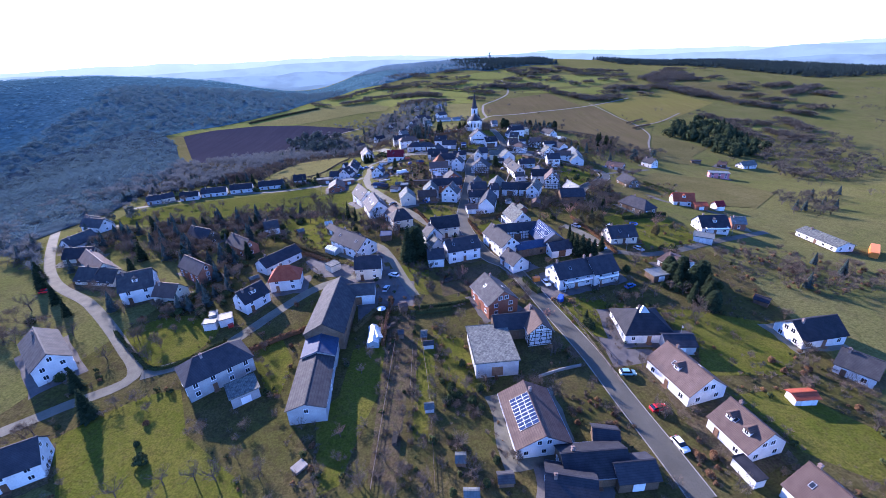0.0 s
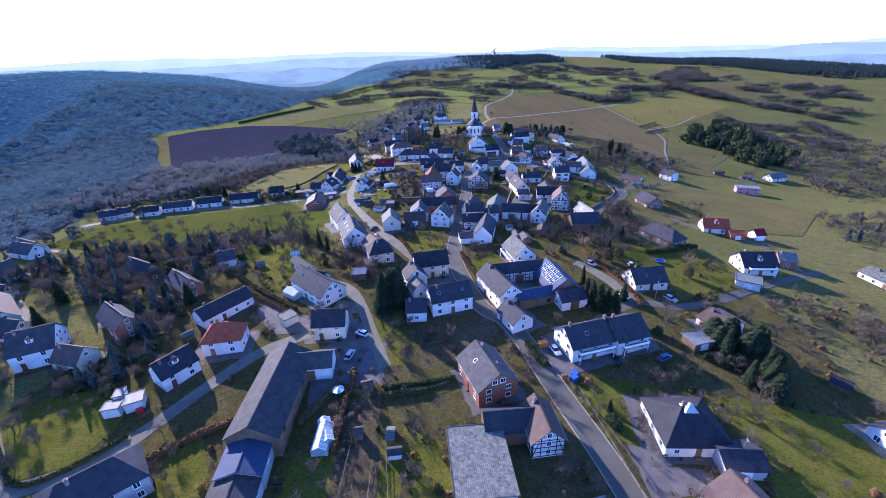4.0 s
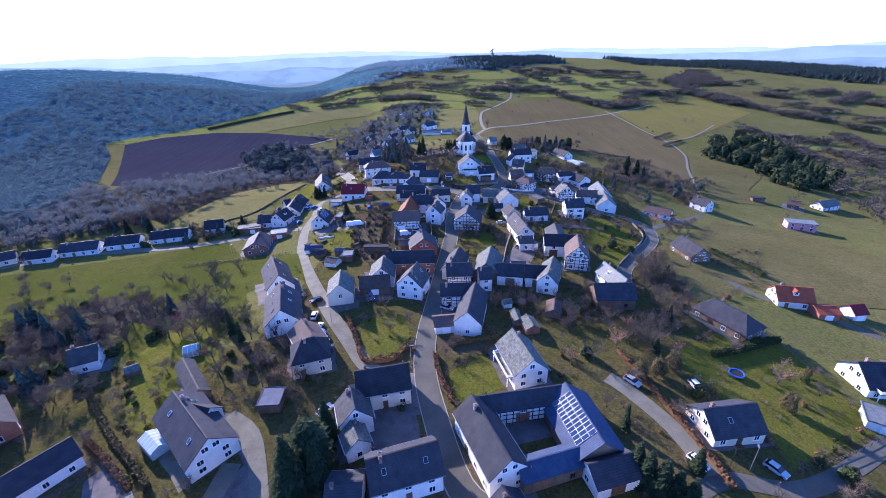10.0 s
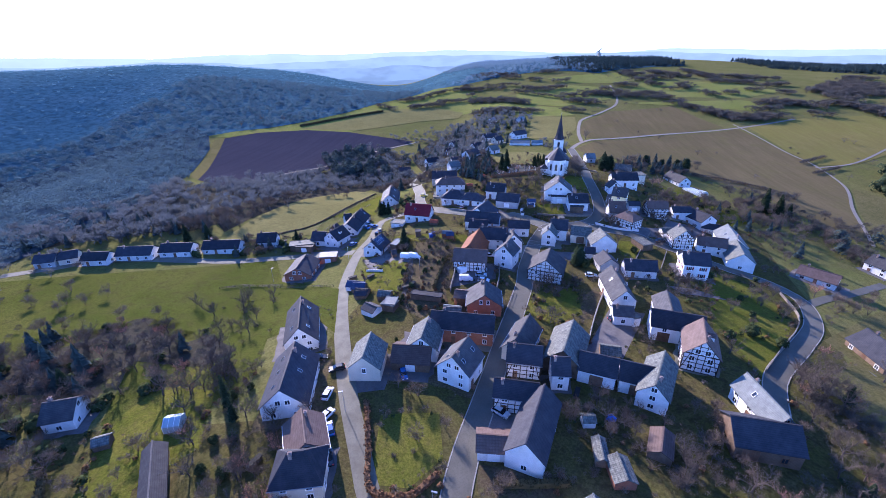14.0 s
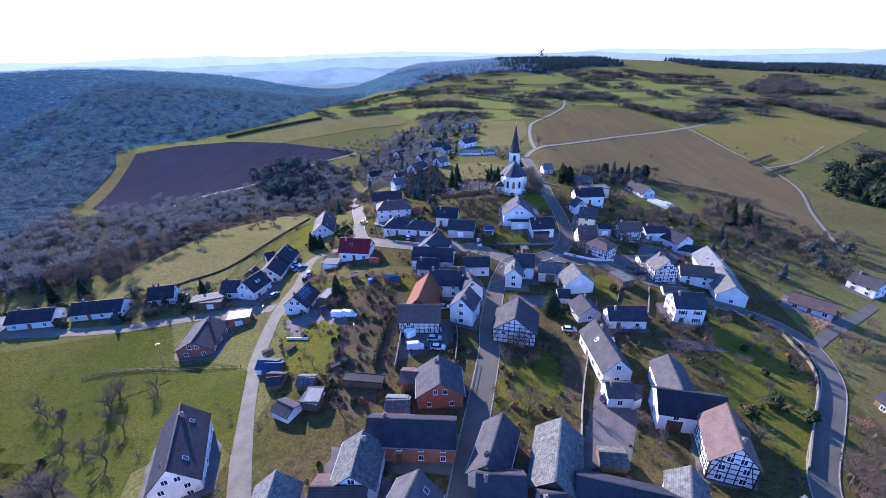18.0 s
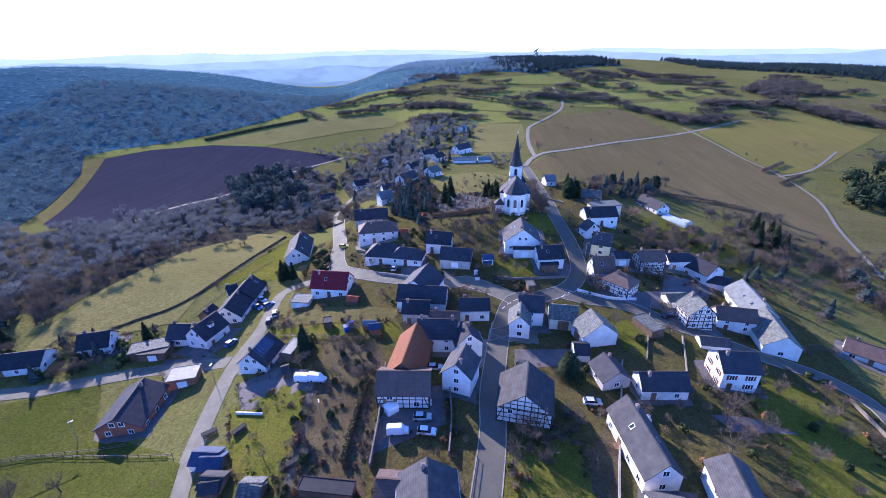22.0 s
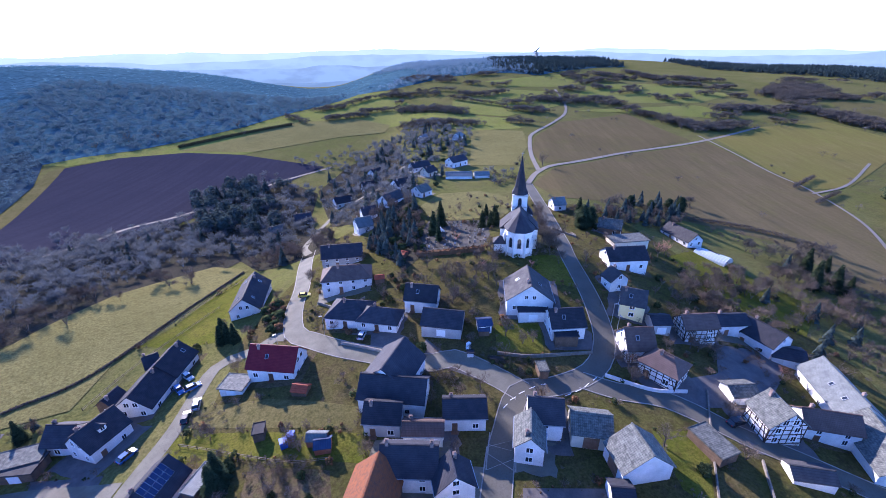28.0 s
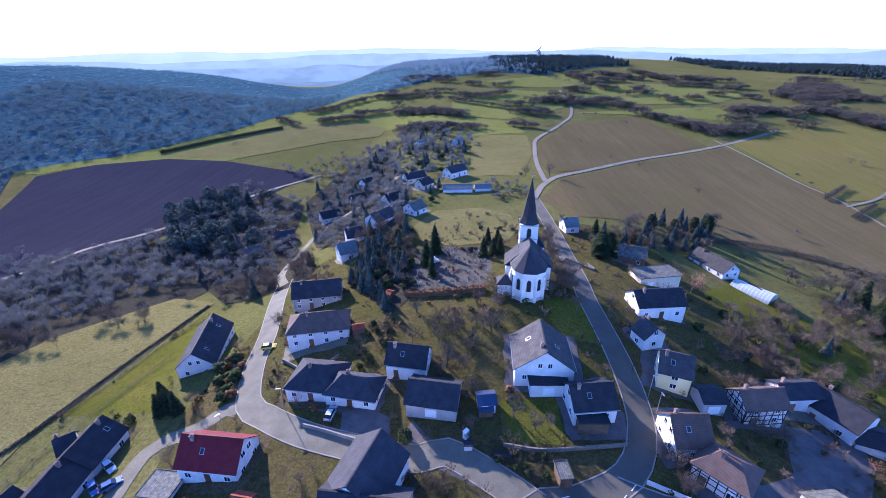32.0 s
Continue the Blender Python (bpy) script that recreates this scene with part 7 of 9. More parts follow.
def car(x, y, rot, colour, van=False, label=""):
    key = (colour, van)
    if key not in CAR_MESH:
        prof = [(-2.1, 0.35), (-2.15, 0.8), (-1.95, 1.0), (-1.5, 1.02), (-0.9, 1.06), (0.9, 1.02), (1.95, 0.86), (2.15, 0.6), (2.1, 0.33)]
        cab = [(-1.95, 1.0), (-1.55, 1.46), (-0.9, 1.52), (0.3, 1.48), (1.05, 1.02)]
        if van:
            prof = [(-2.4, 0.35), (-2.45, 1.0), (-2.4, 1.2), (1.5, 1.2), (2.3, 0.95), (2.4, 0.6), (2.35, 0.33)]
            cab = [(-2.4, 1.2), (-2.35, 2.2), (-2.2, 2.3), (0.9, 2.25), (1.6, 1.2)]
        def loft(pts, w0, w1, z0):
            n = len(pts)
            wid = [w0 + (w1 - w0) * max(0, (pz - z0)) for px, pz in pts]
            v = [(px, s * w, pz) for s in (-1, 1) for (px, pz), w in zip(pts, wid)]
            return v, [tuple(range(n)), tuple(range(n, 2 * n))[::-1]] + [(i, i + n, (i + 1) % n + n, (i + 1) % n) for i in range(n)]
        roofv = [(px * 0.96, pz + 0.015) for px, pz in cab[1:4]]
        CAR_MESH[key] = (mesh_of("body", *loft(prof, 0.86, 0.84, 0.4), CAR_PAINT[colour]), mesh_of("glasshouse", *loft(cab, 0.82, 0.62 if not van else 0.74, 1.0), M_CARGLASS if not van else CAR_PAINT[colour]),
                         mesh_of("roof_panel", *join_boxes([(roofv[0][0] + 0.1, roofv[-1][0], -0.64, 0.64, roofv[1][1] - 0.04, roofv[1][1] + 0.03)]), CAR_PAINT[colour]),
                         mesh_of("headlight", *box_data(2.02, 2.17, -0.16, 0.16, 0.58, 0.76), M_FRAME), mesh_of("tail_light", *box_data(-2.2, -2.05, -0.12, 0.12, 0.7, 0.95), M_REDP))
    body, glass, top, hl, tl = CAR_MESH[key]
    root = thing("van" if van else "car", x, y, rot, label or f"parked {colour} {'van' if van else 'car'} on paved ground", "van" if van else "car", "parked cars", dz=0.14)
    child("body", body, root)
    child("glasshouse", glass, root)
    child("roof_panel", top, root)
    for s in (-1, 1):
        child("headlight", hl, root, pose(0.1 if van else 0, 0.6 * s, 0))
        child("tail_light", tl, root, pose(-0.2 if van else 0, 0.65 * s, 0))
        for wx in (-1.3, 1.32):
            w = child("wheel", WHEEL, root, pose(wx, 0.78 * s, 0.32))
            if wx > 0 and abs(x) < 30:
                child("rim", RIM, w)


# ---- hedges, fences, walls, poles ----
def hedge(pts, w, h, mat, label):
    line = smooth_line(pts, 0.4)
    rnd = random.Random(int(abs(pts[0][0] * 7 + pts[0][1])))
    acc = ([], [])
    for q in line:
        for _ in range(11):
            px, py = q[0] + rnd.uniform(-w, w) / 2, q[1] + rnd.uniform(-w, w) / 2
            z = float(ground(px, py)) + h * rnd.uniform(0.05, 1.0) ** 0.6
            n = Vector((rnd.uniform(-1, 1), rnd.uniform(-1, 1), rnd.uniform(-0.2, 1))).normalized()
            t = n.orthogonal().normalized()
            s = n.cross(t)
            k = rnd.uniform(0.16, 0.36)
            c = Vector((px, py, z))
            add(acc, ([c + t * k, c + s * k, c - t * k, c - s * k, c + n * k * 0.7], [(0, 1, 4), (1, 2, 4), (2, 3, 4), (3, 0, 4)]))
    ring = []
    for i, q in enumerate(line if mat != M_SCRUB else ()):
        d = line[min(i + 1, len(line) - 1)] - line[max(i - 1, 0)]
        n = np.array((-d[1], d[0])) / (np.linalg.norm(d) + 1e-9) * w * rnd.uniform(0.36, 0.46)
        z, top = float(ground(*q)), h * rnd.uniform(0.74, 0.9)
        ring += [(q[0] - n[0], q[1] - n[1], z - 0.3), (q[0] - n[0], q[1] - n[1], z + top), (q[0] + n[0], q[1] + n[1], z + top), (q[0] + n[0], q[1] + n[1], z - 0.3)]
    core = [] if not ring else [(4 * i + k, 4 * i + (k + 1) % 4, 4 * i + 4 + (k + 1) % 4, 4 * i + 4 + k) for i in range(len(line) - 1) for k in range(4)]
    core += [] if not ring else [(0, 1, 2, 3), tuple(4 * (len(line) - 1) + k for k in (3, 2, 1, 0))]
    add(acc, (ring, core))
    return tagged(new("hedge", mesh_of("hedge", *acc, mat)), label, "hedge")


POST = mesh_of("post", *box_data(-0.05, 0.05, -0.05, 0.05, -0.4, 1.15), M_TIMBER)
M_FENCE = surface("weathered_fence_wood", (0.15, 0.12, 0.095), (0.24, 0.20, 0.165), 1, 8, 0.9)


def fence(pts, label="weathered wooden post-and-rail fence"):
    line = smooth_line(pts, 2.6)
    x, y = line[0]
    root = thing("fence", x, y, 0, label, "fence")
    z0 = float(ground(x, y))
    for q in line:
        child("post", POST, root, pose(q[0] - x, q[1] - y, float(ground(*q)) - z0))
    for up in (0.45, 0.95):
        v, f = [], []
        for q in line:
            z = float(ground(*q)) - z0 + up
            v += [(q[0] - x, q[1] - y, z - 0.05), (q[0] - x, q[1] - y, z + 0.05), (q[0] - x + 0.06, q[1] - y + 0.06, z + 0.05), (q[0] - x + 0.06, q[1] - y + 0.06, z - 0.05)]
        for i in range(len(line) - 1):
            f += [(4 * i + k, 4 * i + (k + 1) % 4, 4 * i + 4 + (k + 1) % 4, 4 * i + 4 + k) for k in range(4)]
        child("rail", mesh_of("rail", v, f, M_FENCE), root)


def garden_wall(pts, h, mat, label, w=0.3):
    line = smooth_line(pts, 1.5)
    v, f = [], []
    for i, q in enumerate(line):
        d = line[min(i + 1, len(line) - 1)] - line[max(i - 1, 0)]
        n = np.array((-d[1], d[0])) / (np.linalg.norm(d) + 1e-9) * w / 2
        z = float(ground(*q))
        v += [(q[0] - n[0], q[1] - n[1], z - 0.6), (q[0] - n[0], q[1] - n[1], z + h), (q[0] + n[0], q[1] + n[1], z + h), (q[0] + n[0], q[1] + n[1], z - 0.6)]
    for i in range(len(line) - 1):
        f += [(4 * i + k, 4 * i + (k + 1) % 4, 4 * i + 4 + (k + 1) % 4, 4 * i + 4 + k) for k in range(4)]
    f += [(0, 1, 2, 3), tuple(4 * (len(line) - 1) + k for k in (3, 2, 1, 0))]
    return tagged(new("garden_wall", mesh_of("garden_wall", v, f, mat)), label, "wall")


def pole(x, y, h=7.0, lamp=True, rot=0):
    root = thing("street_lamp" if lamp else "utility_pole", x, y, rot, "tall grey street lamp by the road" if lamp else "weathered wooden utility pole", "lamp" if lamp else "pole")
    acc = ([], [])
    bent(acc, random.Random(2), (0, 0, -0.4), (0, 0, 1), h + 0.4, 0.09, 0.05, 2, 0, 6)
    child("post", mesh_of("post", *acc, M_ZINC if lamp else M_TIMBER), root)
    if lamp:
        child("lamp_head", mesh_of("lamp_head", *join_boxes([(-0.12, 0.9, -0.12, 0.12, h - 0.06, h + 0.08), (0.4, 0.95, -0.16, 0.16, h - 0.12, h - 0.04)]), M_ZINC), root)
    else:
        child("crossarm", mesh_of("crossarm", *join_boxes([(-0.9, 0.9, -0.06, 0.06, h - 0.7, h - 0.55)]), M_TIMBER), root)


def greenhouse(x, y, rot, L, W, h, label, tunnel=False):
    root = thing("greenhouse", x, y, rot, label, "greenhouse")
    n = max(3, int(L / 1.1))
    prof = [(W / 2 * math.cos(a), h * math.sin(a)) for a in np.linspace(0, math.pi, 9)] if tunnel else [(W / 2, 0), (W / 2, h * 0.65), (0, h), (-W / 2, h * 0.65), (-W / 2, 0)]
    for i in range(n):
        x0, x1 = -L / 2 + i * L / n + 0.05, -L / 2 + (i + 1) * L / n - 0.05
        v = [(xx, py, pz) for xx in (x0, x1) for py, pz in prof]
        m = len(prof)
        child("pane", mesh_of("pane", v, [(k, k + 1, k + 1 + m, k + m) for k in range(m - 1)], M_GREENHOUSE), root)
    for i in range(n + 1):
        xx = -L / 2 + i * L / n
        v = [(xx + s * 0.06, py * 1.01, pz * 1.01) for s in (-1, 1) for py, pz in prof] + [(xx + s * 0.06, py * 0.97, pz * 0.97) for s in (-1, 1) for py, pz in prof]
        m = len(prof)
        child("rib", mesh_of("rib", v, [(k, k + 1, k + 1 + m, k + m) for k in range(m - 1)], M_FRAME), root)
    for s in (0, 1):
        v = [((-1 if s else 1) * (L / 2 - 0.02), py, pz) for py, pz in prof]
        child("end_pane", mesh_of("end_pane", v, [tuple(range(len(prof)))], M_GREENHOUSE), root)


def clutter(name, x, y, rot, size, material, label, category):
    """A small bevelled box-like thing: crate, bin, water butt, stacked timber."""
    root = thing(name, x, y, rot, label, category)
    a, b, c = size
    child("body", bevel_box("body", -a / 2, a / 2, -b / 2, b / 2, -0.1, c, material, min(a, b, c) * 0.08), root)
    child("lid", bevel_box("lid", -a / 2 - 0.04, a / 2 + 0.04, -b / 2 - 0.04, b / 2 + 0.04, c, c + 0.08, material, 0.02), root)


def tube_ring(r, z, t, n=20):
    """A hoop of square section."""
    v = [((r + dr) * math.cos(a), (r + dr) * math.sin(a), z + dz) for a in np.linspace(0, 2 * math.pi, n, endpoint=False) for dr, dz in ((-t, -t), (t, -t), (t, t), (-t, t))]
    f = [(4 * i + k, 4 * i + (k + 1) % 4, (4 * i + 4) % (4 * n) + (k + 1) % 4, (4 * i + 4) % (4 * n) + k) for i in range(n) for k in range(4)]
    return v, f


def trampoline(x, y):
    root = thing("trampoline", x, y, 0, "round garden trampoline with blue rim on grass", "trampoline")
    child("rim", mesh_of("rim", *tube_ring(1.7, 0.85, 0.16), M_BLUE), root, None, "blue padded rim")
    child("mat", mesh_of("mat", *prism([(1.6 * math.cos(a), 1.6 * math.sin(a)) for a in np.linspace(0, 2 * math.pi, 20, endpoint=False)], 0.78, 0.84), M_RUBBER), root)
    for k in range(4):
        a = math.pi / 4 + k * math.pi / 2
        child("leg", mesh_of("leg", *box_data(-0.04, 0.04, -0.04, 0.04, -0.2, 0.8), M_ZINC), root, pose(1.6 * math.cos(a), 1.6 * math.sin(a), 0))


def woodpile(x, y, rot):
    """Split logs stacked in rows between two posts, under a dark sheet."""
    root = thing("woodpile", x, y, rot, "stacked split firewood under a dark sheet", "firewood")
    r = random.Random(int(abs(x * 10)))
    for i in range(7):
        for j in range(3):
            w = r.uniform(0.17, 0.21)
            child("log", LOG, root, pose(-1.35 + 0.45 * i, r.uniform(-0.08, 0.08), 0.15 + 0.36 * j, r.uniform(-6, 6), 0, 0) @ Matrix.Diagonal((w / 0.2, 1, w / 0.2, 1)))
    child("cover", mesh_of("cover", *box_data(-1.7, 1.7, -0.6, 0.6, 1.12, 1.18), M_RUBBER), root, None, "dark sheet over the stack")


LOG = mesh_of("log", *[[(0.2 * math.cos(a), s * 0.5, 0.2 * math.sin(a)) for s in (-1, 1) for a in np.linspace(0, 2 * math.pi, 7, endpoint=False)],
                       [tuple(range(7)), tuple(range(7, 14))[::-1]] + [(i, i + 7, (i + 1) % 7 + 7, (i + 1) % 7) for i in range(7)]], M_BARK)


def parasol(x, y):
    root = thing("parasol", x, y, 0, "open pale parasol on a paved yard", "parasol")
    acc = ([], [])
    bent(acc, random.Random(2), (0, 0, -0.1), (0, 0, 1), 2.5, 0.03, 0.03, 1, 0, 6)
    child("pole", mesh_of("pole", *acc, M_ZINC), root)
    v = [(0, 0, 2.7)] + [(1.6 * math.cos(a), 1.6 * math.sin(a), 2.1) for a in np.linspace(0, 2 * math.pi, 8, endpoint=False)]
    for k in range(8):
        child("panel", mesh_of("panel", [v[0], v[1 + k], v[1 + (k + 1) % 8]], [(0, 1, 2)], M_FRAME if k % 2 else M_GREENHOUSE), root)


def gravestones(pts):
    for gx, gy in pts:
        r = rng
        root = thing("grave", gx, gy, r.uniform(-6, 6), "small grave with headstone and planted bed", "grave", "graves in the churchyard")
        child("headstone", bevel_box("headstone", -0.35, 0.35, 0.85, 1.02, -0.2, r.uniform(0.7, 1.1), rng.choice((M_STONE, M_CONCRETE, M_CHURCHTRIM)), 0.04), root)
        child("border", mesh_of("border", *join_boxes([(-0.5, -0.42, -1, 0.85, -0.1, 0.15), (0.42, 0.5, -1, 0.85, -0.1, 0.15), (-0.5, 0.5, -1.08, -1, -0.1, 0.15)]), M_CONCRETE), root)
        child("bed", mesh_of("bed", *box_data(-0.42, 0.42, -1, 0.85, -0.1, 0.08), M_SOIL), root)


# ---- planting ----
BUILT = [(o.location.x, o.location.y, max(abs(c) for p in o.children if p.name.startswith("roof") for v in p.bound_box for c in v[:2])) for o in scene.objects if o.parent is None and o.get("category") in ("house", "barn", "garage", "shed")]


def free(x, y, gap):
    return all((x - bx) ** 2 + (y - by) ** 2 > (br * 0.85 + gap) ** 2 for bx, by, br in BUILT)


def inside(x, y, poly):
    hit = False
    for (ax, ay), (bx, by) in zip(poly, poly[1:] + poly[:1]):
        if (ay > y) != (by > y) and x < (bx - ax) * (y - ay) / (by - ay) + ax:
            hit = not hit
    return hit


ROAD_PTS = []


FAR_SPOTS = {}


def thicket(poly, seed, far=False, **kinds):
    """Plants so many of each kind at random within the outline, clear of the buildings: kind=(count, low, high)."""
    rnd = random.Random(seed)
    poly = list(poly)
    xs, ys = [p[0] for p in poly], [p[1] for p in poly]
    for kind, (n, lo, hi) in kinds.items():
        tries, n = 0, n * (2 if far else 1)
        while n and tries < 4000:
            tries += 1
            x, y = rnd.uniform(min(xs), max(xs)), rnd.uniform(min(ys), max(ys))
            if inside(x, y, poly) and free(x, y, 1.2) and not any(p == "yard" and inside(x, y, q) for p, q in PLOTS) and all((x - a) ** 2 + (y - b) ** 2 > c * c for a, b, c in ROAD_PTS):
                h = rnd.uniform(lo, hi)
                if far:
                    close = kind in ("bare", "bush", "russet") and math.hypot(x - 8, y - min(max(y, -55), 225)) < 185
                    FAR_SPOTS.setdefault(kind + ("_close" if close else "_east" if kind == "bare" and x > 60 else ""), []).append((x, y, h, h * {"con": 0.85, "pine": 1.15, "slim": 0.45}.get(kind, 0.95 if h > 4 else 1.3)))
                else:
                    grow(kind, x, y, h)
                n -= 1


for _o in list(scene.objects):
    if _o.get("category") == "road" and _o.data:
        ROAD_PTS += [(v.co.x, v.co.y, 3.3) for v in _o.data.vertices][2::5]


# ---- road markings ----
def dash(ax, ay, bx, by):
    d = Vector((bx - ax, by - ay))
    n = Vector((-d.y, d.x)).normalized() * 0.09
    v = [(px + s * n.x, py + s * n.y, float(ground(px, py)) + 0.145 + dz) for dz in (0, 0.012) for px, py, s in ((ax, ay, -1), (bx, by, -1), (bx, by, 1), (ax, ay, 1))]
    tagged(new("road_marking", mesh_of("road_marking", v, [(3, 2, 1, 0), (4, 5, 6, 7), (0, 1, 5, 4), (1, 2, 6, 5), (2, 3, 7, 6), (3, 0, 4, 7)], M_LINE)), "white dash painted on the road", "marking", kind="structure")


# ---- cars, hedges, fences, walls, lamps ----
car(-1.7, 224.6, 4, "silver")
car(-0.3, 220.7, -2, "white")
car(-6.6, 220.4, 8, "white", True)
garden_wall(((-48.0, 227.2), (-40.5, 226.0)), 0.8, WALL["W"], "low white rendered wall beside a garden seat")
woodpile(-51.4, 221.4, 40)
woodpile(-43.9, 221.5, 60)
car(43.4, 21.0, 11, "red")
car(43.2, 10.6, -76, "white")
car(40.9, 33.2, -4, "teal")
car(-29.2, 79.9, 77, "silver")
car(-27.1, 89.3, 148, "white")
car(29.9, 78.9, -75, "white")
car(59.2, 74.5, 26, "blue")
car(71.1, 124.9, -83, "white")
car(75.1, 102.8, -62, "silver")
car(55.9, 126.7, -54, "silver")
car(59.9, 104.4, -66, "white")
car(-19.7, 120.6, 53, "silver")
car(-29.3, 153.1, 72, "white")
car(-32.1, 159.5, 93, "white")
car(-26.8, 149.5, 124, "blue")
car(-23.7, 142.6, 120, "black")
car(10.4, 160.9, -28, "silver")
car(-15.3, 168.9, -63, "blue")
car(47.7, 226.8, -5, "silver")
car(42.1, 204.1, 27, "black")
car(-2.0, 228.7, 8, "silver")
car(-30.3, 236.3, -6, "white", True)
car(-0.2, 241.0, 3, "silver")
car(-63.9, 279.2, 48, "blue")
car(-67.8, 278.8, -36, "blue")
car(-58.3, 267.9, 109, "black")
car(-33.9, 236.6, 0, "white", True)
car(38.0, 230.9, 0, "silver")
car(70.5, 267.7, 22, "black")
car(-68.6, 284.0, -30, "silver")
car(-58.1, 272.1, 112, "silver")
car(-66.7, 258.1, 72, "blue")
car(-19.4, 292.5, 85, "silver")
car(-46.9, 319.9, 16, "yellow")
car(-2.0, 360.6, 27, "white", True)
car(-162.0, 89.7, 8, "red")
car(-33.7, 168.6, -149, "black")
car(-40.8, 172.6, 19, "black")
hedge(((-26.4, 72.2), (-27.4, 61.1), (-27.5, 49.4)), 1.2, 1.8, M_BEECH, "tall clipped hedge with dry russet leaves")
hedge(((-70.5, 48.5), (-58.1, 56.6), (-42.4, 63.8)), 1.2, 1.6, M_BEECH, "clipped reddish-brown beech hedge")
hedge(((22.6, 82.4), (24.0, 77.3), (26.0, 73.4)), 2.2, 1.8, M_THUJA, "bright clipped green hedge by the road")
hedge(((-82.8, 129.8), (-66.3, 115.3), (-51.5, 103.7)), 1.2, 1.4, M_HEDGE, "brown winter garden hedge")
hedge(((-21.4, 158.2), (-16.3, 145.8), (-12.9, 137.7), (-5.4, 137.8), (-0.7, 143.4)), 1.2, 1.3, M_BEECH, "russet hedge round a corner garden")
hedge(((56.9, 137.8), (58.9, 128.2), (62.3, 111.3), (64.1, 98.9)), 1.0, 1.5, M_BEECH, "russet hedge along a drive")
hedge(((-8.6, 336.8), (4.4, 335.2), (16.5, 334.8)), 1.8, 2.0, M_BEECH, "clipped russet hedge below the churchyard")
hedge(((-17.9, 401.3), (-13.2, 365.3), (-9.6, 340.4)), 1.2, 1.8, M_THUJA, "dark clipped hedge beside the churchyard")
hedge(((10.4, 142.9), (24.5, 145.8)), 1.2, 1.6, M_HEDGE, "clipped hedge round a lawn")
hedge(((6.4, 138.9), (7.6, 131.3), (10.4, 122.4)), 1.2, 1.5, M_BEECH, "clipped russet hedge beside the road")
hedge(((87.9, 139.0), (98.4, 143.2), (107.6, 145.5)), 2.0, 2.0, M_THUJA, "tall dark clipped garden hedge")
hedge(((-74.2, 116.8), (-64.0, 109.7), (-55.4, 103.6)), 1.2, 1.5, M_BEECH, "russet hedge between two gardens")
hedge(((-37.6, 57.1), (-34.3, 62.4), (-30.0, 69.0)), 1.6, 1.7, M_HEDGE, "tall brown hedge beside a yard")
hedge(((82.8, 137.1), (92.6, 140.0), (108.7, 145.8)), 1.6, 2.0, M_THUJA, "dark clipped evergreen garden hedge")
hedge(((-117.6, 62.6), (-105.7, 52.4), (-95.0, 44.4), (-86.6, 47.4), (-78.2, 55.6)), 0.9, 1.0, M_THUJA, "low dark hedge along a lane")
hedge(((-18.1, 67.1), (-5.4, 68.8), (0.6, 70.0)), 0.9, 1.2, M_THUJA, "clipped green hedge between two gardens")
hedge(((-17.7, 64.5), (-5.6, 66.3)), 0.9, 1.3, M_THUJA, "clipped green hedge between gardens")
hedge(((129.5, 213.0), (133.3, 200.6), (137.1, 190.2)), 2.2, 2.6, M_THUJA, "tall dark clipped hedge behind a house")
hedge(((243.1, 501.0), (258.0, 514.0), (275.8, 528.6)), 3.0, 2.4, M_SCRUB, "bare thicket on a field corner")
hedge(((238.0, 471.0), (254.0, 484.0), (271.4, 497.1)), 2.6, 2.0, M_SCRUB, "bare thicket on a field edge")
hedge(((-17.0, 236.5), (-17.1, 224.2), (-16.9, 212.6)), 0.9, 1.5, M_HEDGE, "brown winter garden hedge")
hedge(((126.8, 410.1), (148.9, 411.7), (168.9, 406.4), (185.6, 395.6)), 3.5, 2.0, M_SCRUB, "bare field hedge at the village edge")
hedge(((-290.3, 616.9), (-249.1, 663.7), (-203.3, 704.1)), 4, 3.0, M_HEDGE, "bare hedge between pastures")
hedge(((-123.3, 260.2), (-112.1, 272.8), (-101.0, 288.0), (-95.2, 328.6), (-92.9, 361.0)), 0.8, 0.6, M_SCRUB, "scrubby hedge along a meadow")
fence(((-19.7, 65.1), (-8.0, 66.0), (-0.7, 68.5)))
fence(((-18.4, 46.7), (-18.5, 32.0)))
fence(((29.5, 69.3), (35.5, 53.6), (39.9, 37.5)))
fence(((32.7, 64.3), (36.3, 42.1), (38.0, 29.9)))
fence(((-104.3, 213.4), (-93.1, 217.5), (-57.3, 216.1)))
fence(((-92.4, 273.6), (-90.3, 293.4), (-83.0, 324.7)))
fence(((84.5, 103.6), (104.5, 110.6), (128.0, 121.6)))
fence(((-105.3, 212.9), (-91.9, 217.5), (-72.3, 220.1)))
fence(((-25.8, 3.7), (-25.0, 26.1), (-23.9, 52.5)))
fence(((-12.2, 3.0), (-13.4, 29.2), (-16.0, 51.9)))
fence(((-97.1, 300.8), (-94.4, 315.0), (-87.5, 352.5)))
fence(((-54.5, 259.5), (-28.4, 253.3), (-17.0, 253.8)))
fence(((28.8, 77.2), (39.0, 78.1)))
fence(((-4.7, 375.9), (11.1, 374.7), (22.1, 374.2)))
fence(((138.4, 169.5), (142.8, 161.8), (147.6, 151.3)))
fence(((8.3, 199.8), (10.5, 215.5)))
fence(((106.2, 307.8), (109.0, 287.9)))
